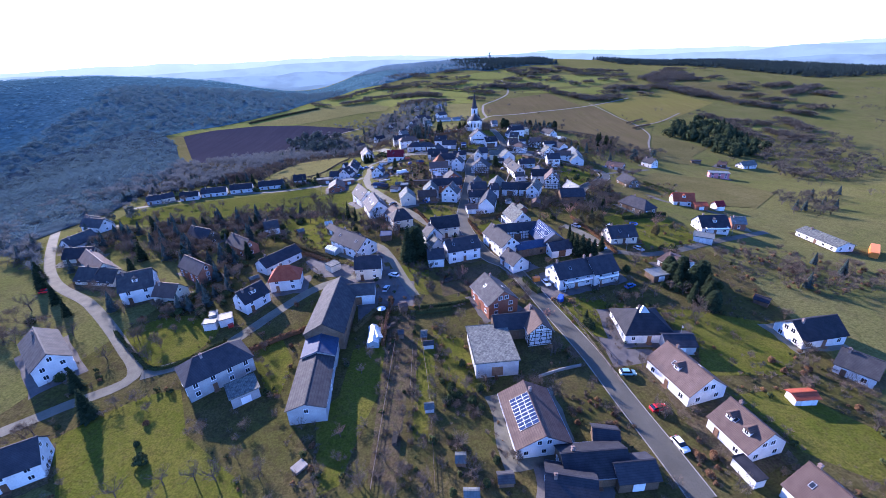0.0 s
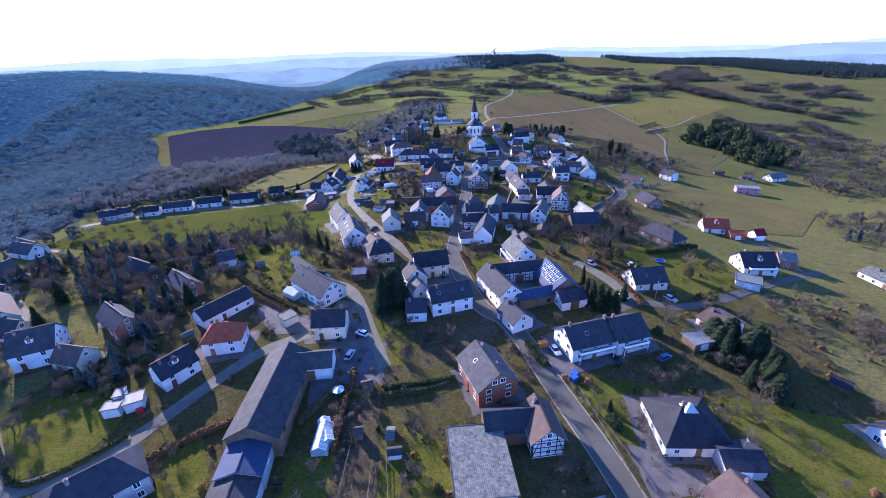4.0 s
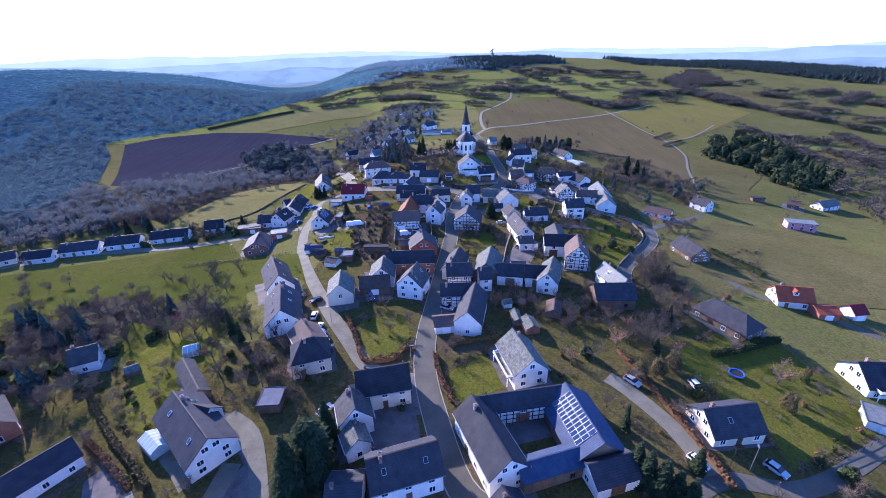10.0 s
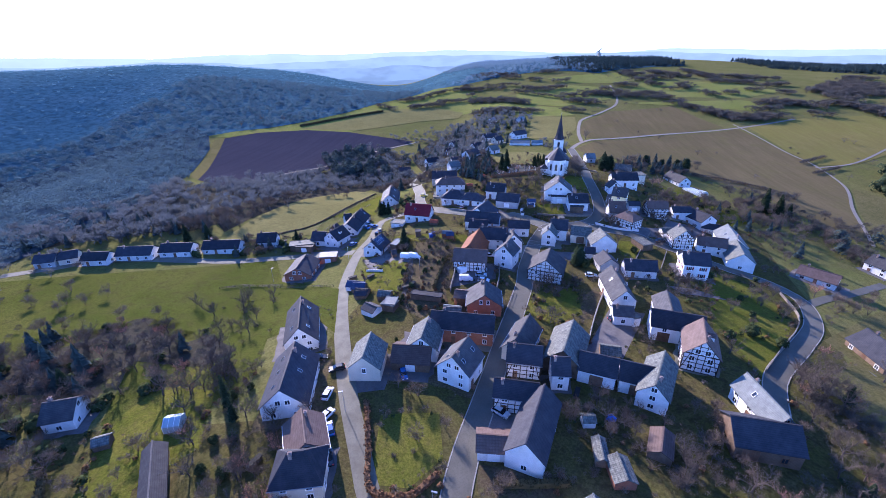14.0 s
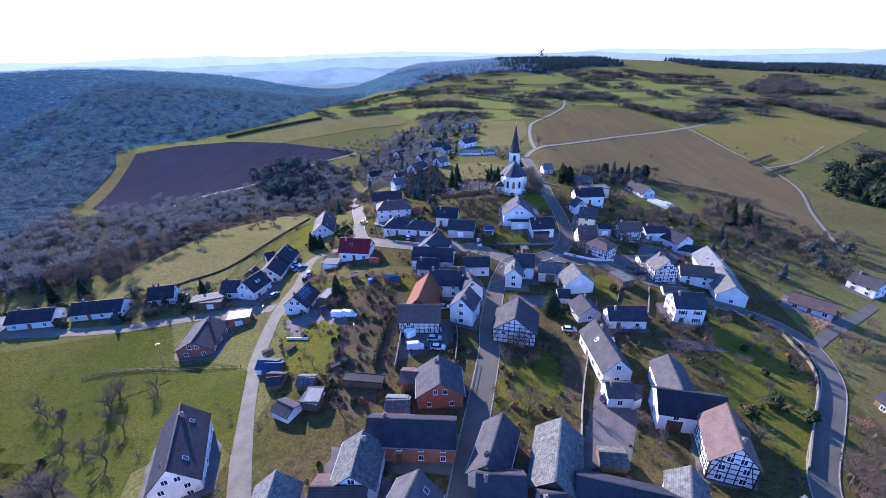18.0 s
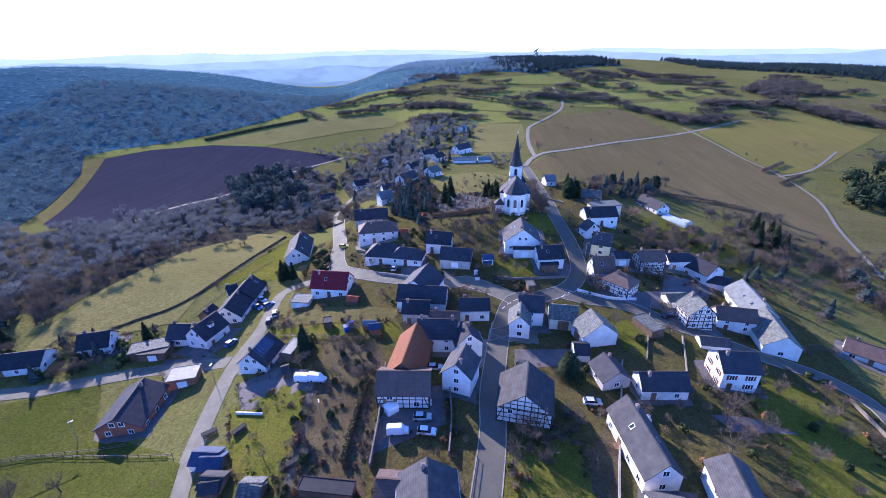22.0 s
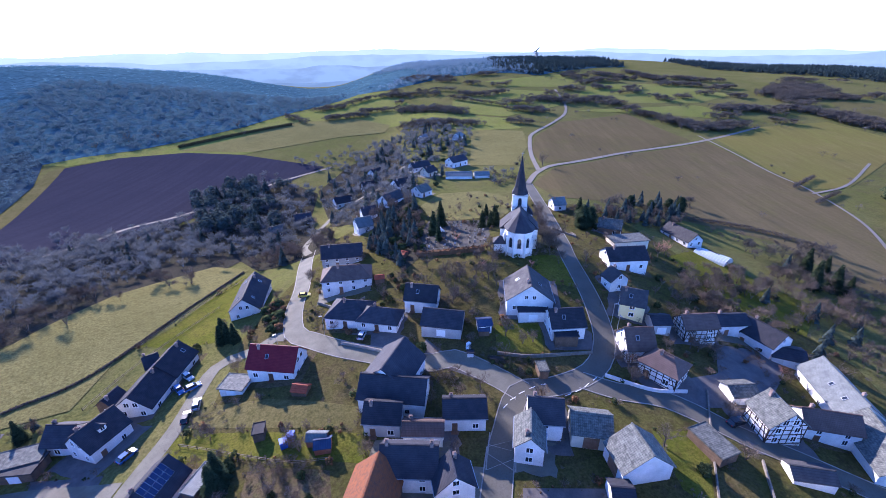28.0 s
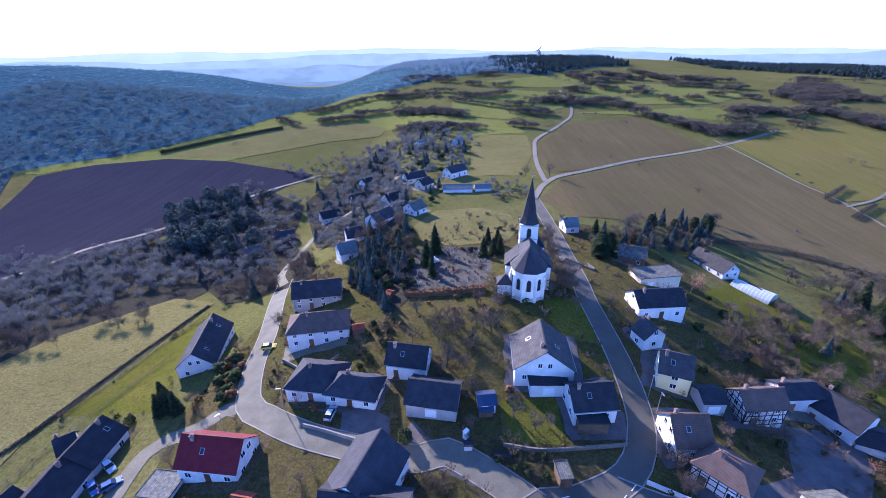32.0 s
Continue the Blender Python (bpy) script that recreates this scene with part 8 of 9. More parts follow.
garden_wall(((106.4, 241.8), (104.4, 226.5), (98.1, 215.0), (88.8, 203.4), (77.5, 188.9)), 1.0, M_STONE, "curved rubble stone garden wall")
garden_wall(((70.8, 258.5), (67.3, 248.9), (64.3, 241.1)), 0.8, M_STONE, "low stone garden wall")
garden_wall(((68.7, 276.8), (63.5, 264.7), (56.6, 247.3)), 0.6, M_STONE, "low stone wall beside a lawn")
garden_wall(((45.0, 279.4), (55.1, 275.4), (63.2, 275.4)), 1.0, WALL["W"], "low white wall along the road")
garden_wall(((-24.8, 289.7), (-13.3, 286.4), (-4.2, 284.0)), 1.0, M_CONCRETE, "concrete retaining wall by a lane")
garden_wall(((45.9, 362.9), (53.5, 353.6), (52.9, 358.8)), 0.9, M_STONE, "low stone wall")
garden_wall(((3.7, 237.4), (5.0, 225.3), (4.9, 215.2)), 1.6, M_STONE, "old stone yard wall")
garden_wall(((-13.2, 241.3), (-11.6, 224.5), (-10.9, 211.5)), 1.8, M_STONE, "tall stone yard wall")
garden_wall(((16.6, 33.6), (23.0, 35.7), (29.4, 37.1)), 0.9, M_CONCRETE, "grey rendered garden wall")
garden_wall(((18.6, 285.6), (26.4, 284.7), (36.7, 285.8), (43.7, 286.8)), 1.0, M_STONE, "stone retaining wall below gardens")
garden_wall(((-39.4, 312.4), (-29.0, 306.2), (-22.8, 311.1)), 1.0, M_STONE, "low stone retaining wall by a lane")
garden_wall(((49.6, 245.8), (38.0, 210.5), (32.9, 190.8), (30.6, 181.6)), 1.1, M_CONCRETE, "long grey yard wall")
pole(0.0, 135.6, 6.5, True, 0)
pole(-87.2, 222.3, 6.5, True, 47)
pole(-61.0, 239.7, 6.5, True, 94)
pole(-44.3, 238.6, 6.5, False, 141)
pole(-31.3, 294.9, 6.5, True, 188)
pole(-43.2, 289.4, 6.5, True, 235)
pole(52.1, 294.5, 6.5, True, 282)
pole(50.3, 305.4, 6.5, False, 329)
pole(51.9, 298.8, 6.5, True, 16)
pole(69.9, 103.0, 6.5, True, 63)
pole(130.5, 124.8, 6.5, True, 110)
pole(65.8, 103.3, 6.5, False, 157)
pole(-25.5, 155.1, 6.5, True, 204)
pole(60.8, 44.3, 6.5, True, 251)
pole(-24.7, 223.3, 6.5, True, 298)
greenhouse(-30.2, 54.1, -69, 7.1, 3, 2.6, "glass greenhouse in a kitchen garden", False)
greenhouse(-64.6, 145.8, 22, 3.6, 4, 3, "glass greenhouse against a long shed", False)
greenhouse(114.6, 362.9, -55, 13.1, 7, 2.8, "arched glass swimming-pool cover on a lawn", True)
greenhouse(-55.4, 113.0, -37, 6.3, 4, 3, "white-framed conservatory against a house", False)
greenhouse(-30.5, 52.3, -89, 7.8, 3.6, 2.8, "white-framed greenhouse beside a barn", False)
trampoline(84.8, 130.0)
woodpile(-39.0, 139.3, 70)
woodpile(-26.9, 212.2, 40)
woodpile(-25.1, 214.1, 80)
woodpile(-21.4, 15.8, 85)
woodpile(-26.0, 58.4, 30)
woodpile(18.4, 283.2, 0)
woodpile(-5.8, 84.3, 30)
woodpile(28.1, 170.1, 75)
parasol(-29.5, 65.7)
clutter("crate", 32.2, 68.2, 32, (1.8, 1.4, 1.2), M_BLUE, "blue plastic crate on grass", "crate")
clutter("crate", 32.8, 69.8, 53, (2, 1.6, 1.1), M_BLUE, "blue tarpaulin-covered stack on grass", "crate")
clutter("skip", 26.8, 81.5, 15, (2.6, 1.4, 1.6), M_ORANGE, "orange skip beside a hedge", "skip")
clutter("container", 181.5, 105.7, 45, (12, 3, 2.8), M_ORANGE, "orange storage container on a verge", "container")
clutter("playhouse", -28.2, 257.2, 30, (1.6, 1.6, 1.8), M_BLUE, "small blue plastic play tower on grass", "toy")
clutter("play_slide", -27.3, 258.9, 10, (1.6, 1.6, 1.8), M_BLUE, "blue plastic play slide on a lawn", "toy")
clutter("trailer", -9.1, 226.5, 40, (3, 2.2, 2.0), M_FRAME, "white covered trailer in a yard", "trailer")
clutter("trailer", -11.0, 230.7, 32, (3.4, 2.2, 2.2), M_FRAME, "white covered trailer in a yard", "trailer")
clutter("crate", -79.6, 63.1, 35, (1.6, 1.2, 1.0), M_REDP, "red crate beside a carport", "crate")
clutter("cabinet", 11.0, 287.4, 48, (1.2, 0.9, 1.9), M_FRAME, "white roadside utility cabinet", "cabinet")
clutter("well_cover", -42.4, 10.1, 50, (3, 2.4, 0.5), M_CONCRETE, "pale concrete slab on a lawn", "slab")
clutter("paddling_pool", 35.1, 163.8, 35, (1.6, 1.6, 0.9), M_BLUE, "round blue garden pool on grass", "pool")
dash(19.1, 268.6, 20.2, 269.9)
dash(20.9, 271.0, 22.3, 272.0)
dash(23.1, 272.9, 24.6, 273.8)
dash(25.7, 274.5, 27.3, 275.3)
dash(28.6, 275.8, 30.1, 276.2)
dash(31.1, 271.7, 32.6, 272.2)
dash(33.9, 272.7, 35.5, 273.5)
dash(36.7, 274.1, 38.2, 275.0)
dash(39.2, 275.7, 40.6, 277.0)
dash(41.7, 277.8, 43.0, 279.1)
_gr = random.Random(77)
gravestones([(_gx + _gr.uniform(-0.25, 0.25), _gy + _gr.uniform(-0.2, 0.2)) for _gy in (342.5, 347.5, 352.5, 357.5, 362.5, 367.5, 372.5) for _gx in (-6.4, -4.4, -2.4, 1.4, 3.4, 5.4, 7.4, 11.2, 13.2, 15.2, 17.0) if _gr.random() < 0.86])

# ---- trees and shrubs ----
grow("round", 90.2, 119.0, 5.3)
grow("round", 58.5, 128.6, 5.1)
grow("round", 63.5, 129.2, 5.3)
grow("round", 68.4, 131.1, 5.8)
grow("round", 104.9, 130.8, 3.0)
grow("russet", 94.3, 127.7, 7.5)
grow("bare", 69.5, 94.9, 6)
grow("ever", 89.1, 101.4, 3.5)
grow("con", 46.3, 102.7, 9)
grow("con", 47.4, 100.5, 9.5)
grow("con", 49.2, 98.4, 10)
grow("con", 51.2, 96.9, 9.5)
grow("con", 52.8, 95.0, 9)
grow("slim", 48.4, 113.0, 8)
grow("con", 59.1, 103.1, 7)
grow("con", -21.6, 101.8, 15)
grow("pine", -18.9, 106.9, 13)
grow("con", -21.7, 101.2, 13)
grow("con", -17.1, 103.2, 11)
grow("con", -17.4, 113.9, 10)
grow("slim", -55.8, 153.2, 10)
grow("slim", -51.2, 149.2, 8)
grow("con", -37.8, 246.6, 8.5)
grow("pine", 34.1, 239.6, 8)
grow("ever", 36.7, 238.4, 3.5)
grow("slim", -1.2, 348.5, 11)
grow("con", -4.1, 358.9, 10)
grow("con", 16.4, 364.2, 7.5)
grow("con", 20.0, 365.9, 7)
grow("con", 22.6, 367.1, 7.5)
grow("con", -67.0, 299.0, 7)
grow("con", -62.2, 299.1, 7.5)
grow("con", -67.4, 302.9, 6)
grow("ever", -74.3, 297.3, 2.6)
grow("pine", 59.9, 369.2, 11)
grow("pine", 64.2, 373.0, 9)
grow("pine", 95.5, 411.5, 8)
grow("pine", 107.2, 413.9, 7)
grow("pine", 118.8, 418.6, 8)
grow("pine", 125.4, 419.1, 10)
grow("russet", 86.3, 351.7, 7)
grow("russet", 90.8, 355.6, 7.5)
grow("con", 147.4, 348.8, 12)
grow("con", 155.5, 348.8, 13)
grow("con", 160.6, 347.8, 9)
grow("bare", 61.5, 489.6, 10)
grow("bare", 46.5, 489.3, 8)
grow("bush", 44.0, 492.1, 3)
grow("bare", 38.4, 340.1, 9)
grow("bare", 39.6, 333.3, 8)
grow("bare", 39.4, 355.0, 8)
grow("bare", -105.4, 200.2, 5)
grow("bare", -88.9, 207.3, 6)
grow("bare", -78.4, 208.8, 5.5)
grow("bare", -87.8, 203.4, 5)
grow("bare", -75.5, 203.9, 5)
grow("bush", -98.3, 199.4, 3)
grow("bare", -93.0, 194.3, 6)
grow("bare", -71.1, 7.6, 6)
grow("bare", -64.8, 8.5, 5.5)
grow("bare", -80.1, 5.5, 6)
grow("bare", -50.3, 7.6, 4.5)
grow("bare", -28.6, 6.4, 5)
grow("bare", -24.3, 6.1, 5)
grow("bare", -38.1, 5.6, 5)
grow("bush", -46.9, 24.0, 3.5)
grow("bare", -98.5, 48.2, 5)
grow("ever", -66.0, 42.3, 2.5)
grow("con", -101.2, 27.6, 9)
grow("con", -111.7, 37.8, 8)
grow("con", -141.6, 73.5, 7)
grow("bare", 22.1, 41.9, 5.5)
grow("bare", 70.8, 53.0, 5)
grow("bare", 72.4, 57.0, 5.5)
grow("bare", 67.4, 60.7, 3.5)
grow("bare", 23.3, 43.0, 5.5)
grow("ever", 37.1, 54.7, 3)
grow("ever", 37.9, 53.0, 2.6)
grow("con", 37.9, 58.2, 3.5)
grow("bare", 75.9, 69.5, 6)
grow("bare", 65.2, 68.4, 5)
grow("bare", 13.9, 134.1, 3.5)
grow("bush", -10.7, 145.7, 1.2)
grow("bush", -6.8, 147.5, 1.5)
grow("ever", 73.5, 201.8, 3)
grow("ever", 86.8, 218.7, 2)
grow("ever", 81.4, 206.5, 4)
grow("ever", 87.2, 228.8, 2.2)
grow("bare", 74.8, 226.3, 6)
grow("bare", 65.3, 224.8, 6)
grow("bush", 128.5, 251.9, 3)
grow("bush", 126.0, 310.5, 2.5)
grow("russet", 95.2, 288.9, 4)
grow("bare", 51.8, 282.3, 5)
grow("bare", 51.4, 278.4, 5.5)
grow("bare", 73.5, 291.5, 7)
grow("bare", 71.6, 292.4, 6)
grow("bush", 257.8, 551.0, 2.5)
grow("bush", 256.9, 534.3, 2.5)
grow("bush", 251.6, 512.7, 2)
# ---- single trees that stand out ----
for _x, _y, _h in ((-369.5, 605.0, 9), (-356.0, 633.0, 12), (-328.0, 641.0, 11), (-262, 690, 10), (-240, 660, 8)):
    grow("bare", _x, _y, _h)
for _x, _y, _h in ((5.9, 305.7, 7.5), (17.3, 315.9, 8), (43.0, 341.2, 10), (77.6, 291.1, 7.5), (51.7, 278.0, 6), (-3.5, 314.0, 6.5), (23.8, 220.2, 9), (63.2, 218.7, 7),
                   (67.6, 221.0, 6.5), (22.7, 199.3, 6), (27.1, 162.1, 6.5), (33.7, 163.2, 6.5), (48.1, 156.1, 6.5), (58.5, 150.8, 8), (84.2, 181.3, 8), (90.7, 179.6, 8),
                   (-50.9, 134.5, 7), (-81.9, 129.6, 7), (48.9, 134.9, 7), (-17.6, 81.9, 7), (-16.5, 66.6, 7.5), (67.2, 88.8, 8), (23.4, 42.2, 6.5), (-101.7, 49.6, 7),
                   (74.4, 57.0, 6), (14.0, 274.0, 5.5), (-9.2, 54.6, 5), (110.0, 196.0, 7), (-112.0, 50.0, 6), (-148.0, 66.0, 8), (-158.0, 78.0, 8), (-131.0, 62.0, 6)):
    grow("bare", _x, _y, _h)
for _x, _y, _h in ((-0.1, 86.6, 5), (57.1, 140.1, 6.5), (120.0, 245.7, 7.5), (78.8, 300.8, 7), (53.0, 284.0, 5)):
    grow("russet", _x, _y, _h)
for _x, _y, _h in ((-38.4, 249.4, 9), (33.5, 240.2, 8), (-99.5, 263.6, 7), (-156.8, 255.4, 9), (-147.9, 259.8, 8), (-65.1, 300.0, 8), (-68.5, 303.0, 7.5), (-1.9, 370.4, 11),
                   (18.6, 379.3, 8), (22.4, 379.1, 7.5), (62.8, 387.3, 10), (156.3, 365.6, 11), (163.5, 364.1, 10), (-155.1, 149.4, 10), (-128.8, 148.6, 9), (-92.1, 112.0, 9),
                   (-140.0, 115.0, 9), (-116.6, 107.5, 10), (-98.9, 110.3, 9), (-103.4, 151.5, 8), (-133.0, 98.0, 9), (-165.0, 92.0, 10), (-172.0, 100.0, 9), (-152.0, 82.0, 8)):
    grow("con", _x, _y, _h)
thicket(((-133.6, 156.1), (-129.4, 172.0), (-118.7, 189.1), (-96.7, 187.7), (-70.0, 175.7), (-54.7, 157.2), (-62.6, 148.7), (-86.4, 155.6), (-89.9, 144.6), (-119.7, 146.8)), 101, far=True, bush=(26,1.6,3))
thicket(((-133.6, 156.1), (-129.4, 172.0), (-118.7, 189.1), (-96.7, 187.7), (-70.0, 175.7), (-54.7, 157.2), (-62.6, 148.7), (-86.4, 155.6), (-89.9, 144.6), (-119.7, 146.8)), 1, bare=(30,5,9), russet=(5,5,7))
thicket(((-148.0, 173.9), (-134.5, 181.5), (-111.5, 194.2), (-81.5, 169.4), (-76.8, 154.9), (-87.2, 144.6), (-83.2, 134.8), (-92.4, 131.1), (-100.2, 123.8)), 2, far=True, bare=(14,4,7), con=(2,7,9), bush=(22,1.5,3), russet=(4,4,6), ever=(5,2,3))
thicket(((-105.3, 199.0), (-89.2, 208.7), (-62.0, 190.5), (-49.3, 162.9), (-57.5, 152.0), (-74.9, 168.2)), 103, far=True, bush=(8,1.5,3))
thicket(((-105.3, 199.0), (-89.2, 208.7), (-62.0, 190.5), (-49.3, 162.9), (-57.5, 152.0), (-74.9, 168.2)), 3, bare=(14,4,7))
thicket(((-159.0, 147.7), (-154.2, 166.5), (-129.7, 164.6), (-98.7, 162.1), (-81.6, 134.7), (-91.3, 122.7), (-94.5, 112.3), (-84.2, 91.5), (-98.6, 92.2), (-98.4, 82.8)), 4, far=True, con=(9,7,12), bare=(18,6,9), ever=(10,2,4), bush=(16,2,3))
thicket(((-196.8, 145.3), (-165.1, 142.8), (-132.9, 146.1), (-119.7, 158.6), (-108.9, 114.6), (-125.2, 108.0), (-150.8, 109.6), (-171.5, 118.6)), 5, far=True, con=(7,6,10), bare=(20,6,9), bush=(16,1.5,3))
thicket(((-124.8, 91.8), (-100.7, 77.7), (-102.1, 99.7), (-94.2, 96.1), (-85.2, 77.0), (-93.2, 66.7), (-114.2, 73.9)), 6, far=True, con=(5,5,9), bare=(5,5,7), ever=(6,2,3))
thicket(((-321.7, 232.7), (-299.7, 270.3), (-218.3, 236.0), (-133.3, 195.8), (-91.1, 136.6), (-113.3, 125.0), (-169.5, 138.3), (-262.1, 214.7), (-216.4, 129.5)), 7, far=True, pine=(3,6,8), bare=(52,5,8), bush=(40,1.5,3))
thicket(((-179.3, 156.5), (-146.2, 161.9), (-91.2, 129.3), (-92.8, 100.8), (-120.0, 108.3), (-150.9, 122.6)), 8, far=True, con=(7,7,11), bare=(18,6,9), ever=(12,2,4))
thicket(((-218.5, 265.8), (-221.5, 284.4), (-180.2, 295.1), (-137.5, 284.6), (-154.1, 265.6), (-190.9, 257.3)), 9, far=True, bare=(26,6,10), con=(5,6,9))
thicket(((-261.6, 241.3), (-244.0, 254.9), (-197.7, 257.2), (-173.0, 273.4), (-135.4, 275.5), (-170.1, 258.0), (-201.1, 238.0), (-223.2, 225.8)), 10, far=True, bare=(40,6,10), con=(8,6,9))
thicket(((-246.6, 354.2), (-228.4, 384.9), (-191.7, 408.6), (-144.5, 415.9), (-116.4, 389.4), (-131.0, 343.4), (-138.9, 313.7), (-143.8, 289.5), (-145.3, 268.8)), 11, far=True, bare=(130,5,9), bush=(40,2,3))
thicket(((-201.3, 367.9), (-198.1, 401.3), (-187.7, 425.0), (-174.3, 443.4), (-135.2, 397.1), (-136.9, 377.3), (-142.6, 350.3), (-151.9, 326.8)), 12, far=True, bare=(70,5,8), bush=(16,2,3), con=(4,6,8))
thicket(((-138.0, 397.0), (-177.6, 458.8), (-179.9, 515.3), (-160.7, 539.7), (-103.2, 494.9), (-91.6, 444.3), (-109.2, 412.6)), 13, far=True, pine=(5,8,11), con=(4,8,11), bare=(75,6,9))
thicket(((-112.9, 384.8), (-109.2, 412.6), (-88.2, 435.7), (-54.6, 381.8), (-52.9, 364.3), (-67.5, 364.1), (-86.1, 361.9)), 14, far=True, bare=(46,5,9), con=(3,7,10), bush=(8,2,3))
thicket(((-105.1, 500.2), (-97.5, 559.9), (-65.2, 622.4), (-27.0, 469.0), (-17.4, 401.3), (-34.3, 383.1), (-66.0, 412.5)), 15, far=True, bare=(110,5,9), con=(5,8,12), pine=(2,7,9))
thicket(((-30.6, 351.5), (-36.1, 390.4), (-17.4, 401.3), (-5.6, 337.8), (-11.9, 326.8)), 16, far=True, bare=(12,4,7), con=(5,6,9), ever=(14,1.5,3), bush=(10,1.5,2.5))
thicket(((-70.2, 687.5), (15.1, 655.6), (10.3, 522.0), (-33.9, 517.2)), 17, far=True, bare=(60,5,8))
thicket(((-151.0, 573.1), (-92.6, 621.3), (-67.3, 634.2), (-80.5, 569.4), (-108.3, 534.4)), 18, far=True, bare=(26,5,8), bush=(20,2,3))
thicket(((43.0, 395.8), (50.4, 403.1), (46.6, 356.9), (45.5, 323.7), (40.7, 322.9), (38.4, 340.1)), 19, far=True, bare=(8,6,9))
thicket(((80.4, 410.1), (144.7, 444.3), (119.8, 401.7), (98.2, 399.0), (78.8, 393.4)), 20, far=True, bare=(10,6,9), con=(8,7,11), bush=(8,2,3))
thicket(((77.5, 334.4), (108.6, 353.4), (143.0, 339.1), (118.4, 311.4), (100.1, 312.5), (85.7, 316.1), (73.9, 320.3)), 21, far=True, bare=(10,4,7), bush=(6,1.5,2.6), ever=(4,2,3))
thicket(((134.2, 377.1), (189.2, 391.9), (149.2, 346.1), (127.4, 349.4)), 22, far=True, bare=(11,6,9))
thicket(((122.9, 402.9), (149.8, 400.8), (194.2, 397.6), (184.4, 386.4), (143.6, 384.4)), 23, far=True, bush=(24,1.2,2.4), bare=(5,3,6))
thicket(((84.6, 337.9), (140.7, 363.1), (157.1, 328.8), (134.1, 322.2), (112.7, 331.7), (83.1, 322.6)), 24, far=True, bare=(22,5,8), bush=(10,2,3))
thicket(((166.5, 372.6), (189.6, 346.2), (182.3, 309.5), (165.0, 289.6), (152.6, 310.1), (144.9, 332.4)), 25, far=True, bare=(14,5,9), bush=(14,2,3))
thicket(((90, 310), (150, 370), (190, 360), (180, 300), (140, 285), (110, 300)), 90, far=True, bare=(26,5,8), bush=(40,1.2,2.5), con=(4,6,9))
thicket(((24.1, 171.3), (37.8, 173.8), (46.8, 163.4), (44.2, 153.2), (30.5, 147.0), (24.6, 156.3)), 26, bare=(14,3,6), bush=(20,1.2,2.5))
thicket(((49.2, 163.9), (57.8, 162.5), (54.5, 150.3), (43.0, 148.1)), 127, far=True, bush=(14,1.5,3))
thicket(((49.2, 163.9), (57.8, 162.5), (54.5, 150.3), (43.0, 148.1)), 27, bare=(8,4,6))
thicket(((55.2, 164.4), (75.0, 180.2), (104.1, 190.0), (89.3, 156.8), (71.7, 134.4), (61.3, 138.7)), 128, far=True, bush=(16,1.5,3))
thicket(((55.2, 164.4), (75.0, 180.2), (104.1, 190.0), (89.3, 156.8), (71.7, 134.4), (61.3, 138.7)), 28, bare=(22,4,8), con=(4,4,7), russet=(3,4,6))
thicket(((87.6, 196.8), (96.2, 204.9), (95.3, 190.5), (84.1, 177.2), (80.8, 178.0)), 129, far=True, bush=(6,2,3))
thicket(((87.6, 196.8), (96.2, 204.9), (95.3, 190.5), (84.1, 177.2), (80.8, 178.0)), 29, bare=(10,5,8))
thicket(((84.6, 182.9), (97.5, 176.3), (93.7, 170.5), (82.6, 176.8)), 130, far=True, bush=(26,1.5,2.6))
thicket(((130.8, 218.1), (143.6, 202.6), (140.1, 191.4), (120.9, 198.3)), 31, far=True, bush=(20,1.5,3))
thicket(((66.0, 78.3), (80.0, 86.8), (87.4, 82.5), (88.1, 70.5), (80.5, 59.3), (75.5, 66.9), (65.5, 70.9)), 32, pine=(11,7,9.5), con=(6,7,10), ever=(8,2,4))
thicket(((112.1, 121.3), (127.2, 106.0), (137.7, 92.6), (131.5, 80.5), (116.8, 80.0), (103.5, 90.9)), 33, far=True, bush=(50,1.2,2.5), bare=(6,3,6))
thicket(((121.9, 92.6), (143.6, 98.7), (170.7, 89.4), (152.6, 71.7), (130.3, 67.7), (119.7, 75.1)), 34, far=True, bare=(16,4,7), con=(2,5,8), bush=(30,1,2.2), beech=(12,0.8,1.6))
thicket(((209.1, 204.6), (268.6, 212.9), (204.9, 151.5), (185.5, 156.7)), 35, far=True, bare=(20,5,8), con=(3,6,8), bush=(16,1.2,2.4))
thicket(((72.8, 36.5), (97.2, 36.2), (103.9, 23.5), (93.6, 13.3), (79.3, 24.0)), 136, far=True, bush=(26,1,2))
thicket(((72.8, 36.5), (97.2, 36.2), (103.9, 23.5), (93.6, 13.3), (79.3, 24.0)), 36, beech=(6,1,2))
thicket(((-26.6, 64.1), (-18.0, 63.4), (-13.4, 29.2), (-13.4, 3.0), (-26.4, 3.7), (-25.4, 29.9)), 37, bush=(46,0.8,2), ever=(8,0.8,1.6))
thicket(((-8.6, 37.1), (-1.9, 41.1), (3.2, 30.1), (-2.5, 17.9), (-9.3, 18.3)), 38, bush=(10,1,2.5), ever=(10,1.2,2.5), bare=(3,3,5))
thicket(((-10.7, 16.8), (4.6, 11.4), (8.5, 0.7), (-11.1, 1.7)), 39, bush=(16,1,2), ever=(5,1,2))
thicket(((19.8, 27.1), (35.7, 28.1), (33.5, 15.8), (21.6, 16.5)), 40, bush=(24,0.8,2), bare=(3,3,4.5), beech=(6,1,1.6))
thicket(((33.2, 65.9), (47.8, 58.6), (43.0, 38.1), (36.8, 48.3)), 141, far=True, bush=(10,1,2))
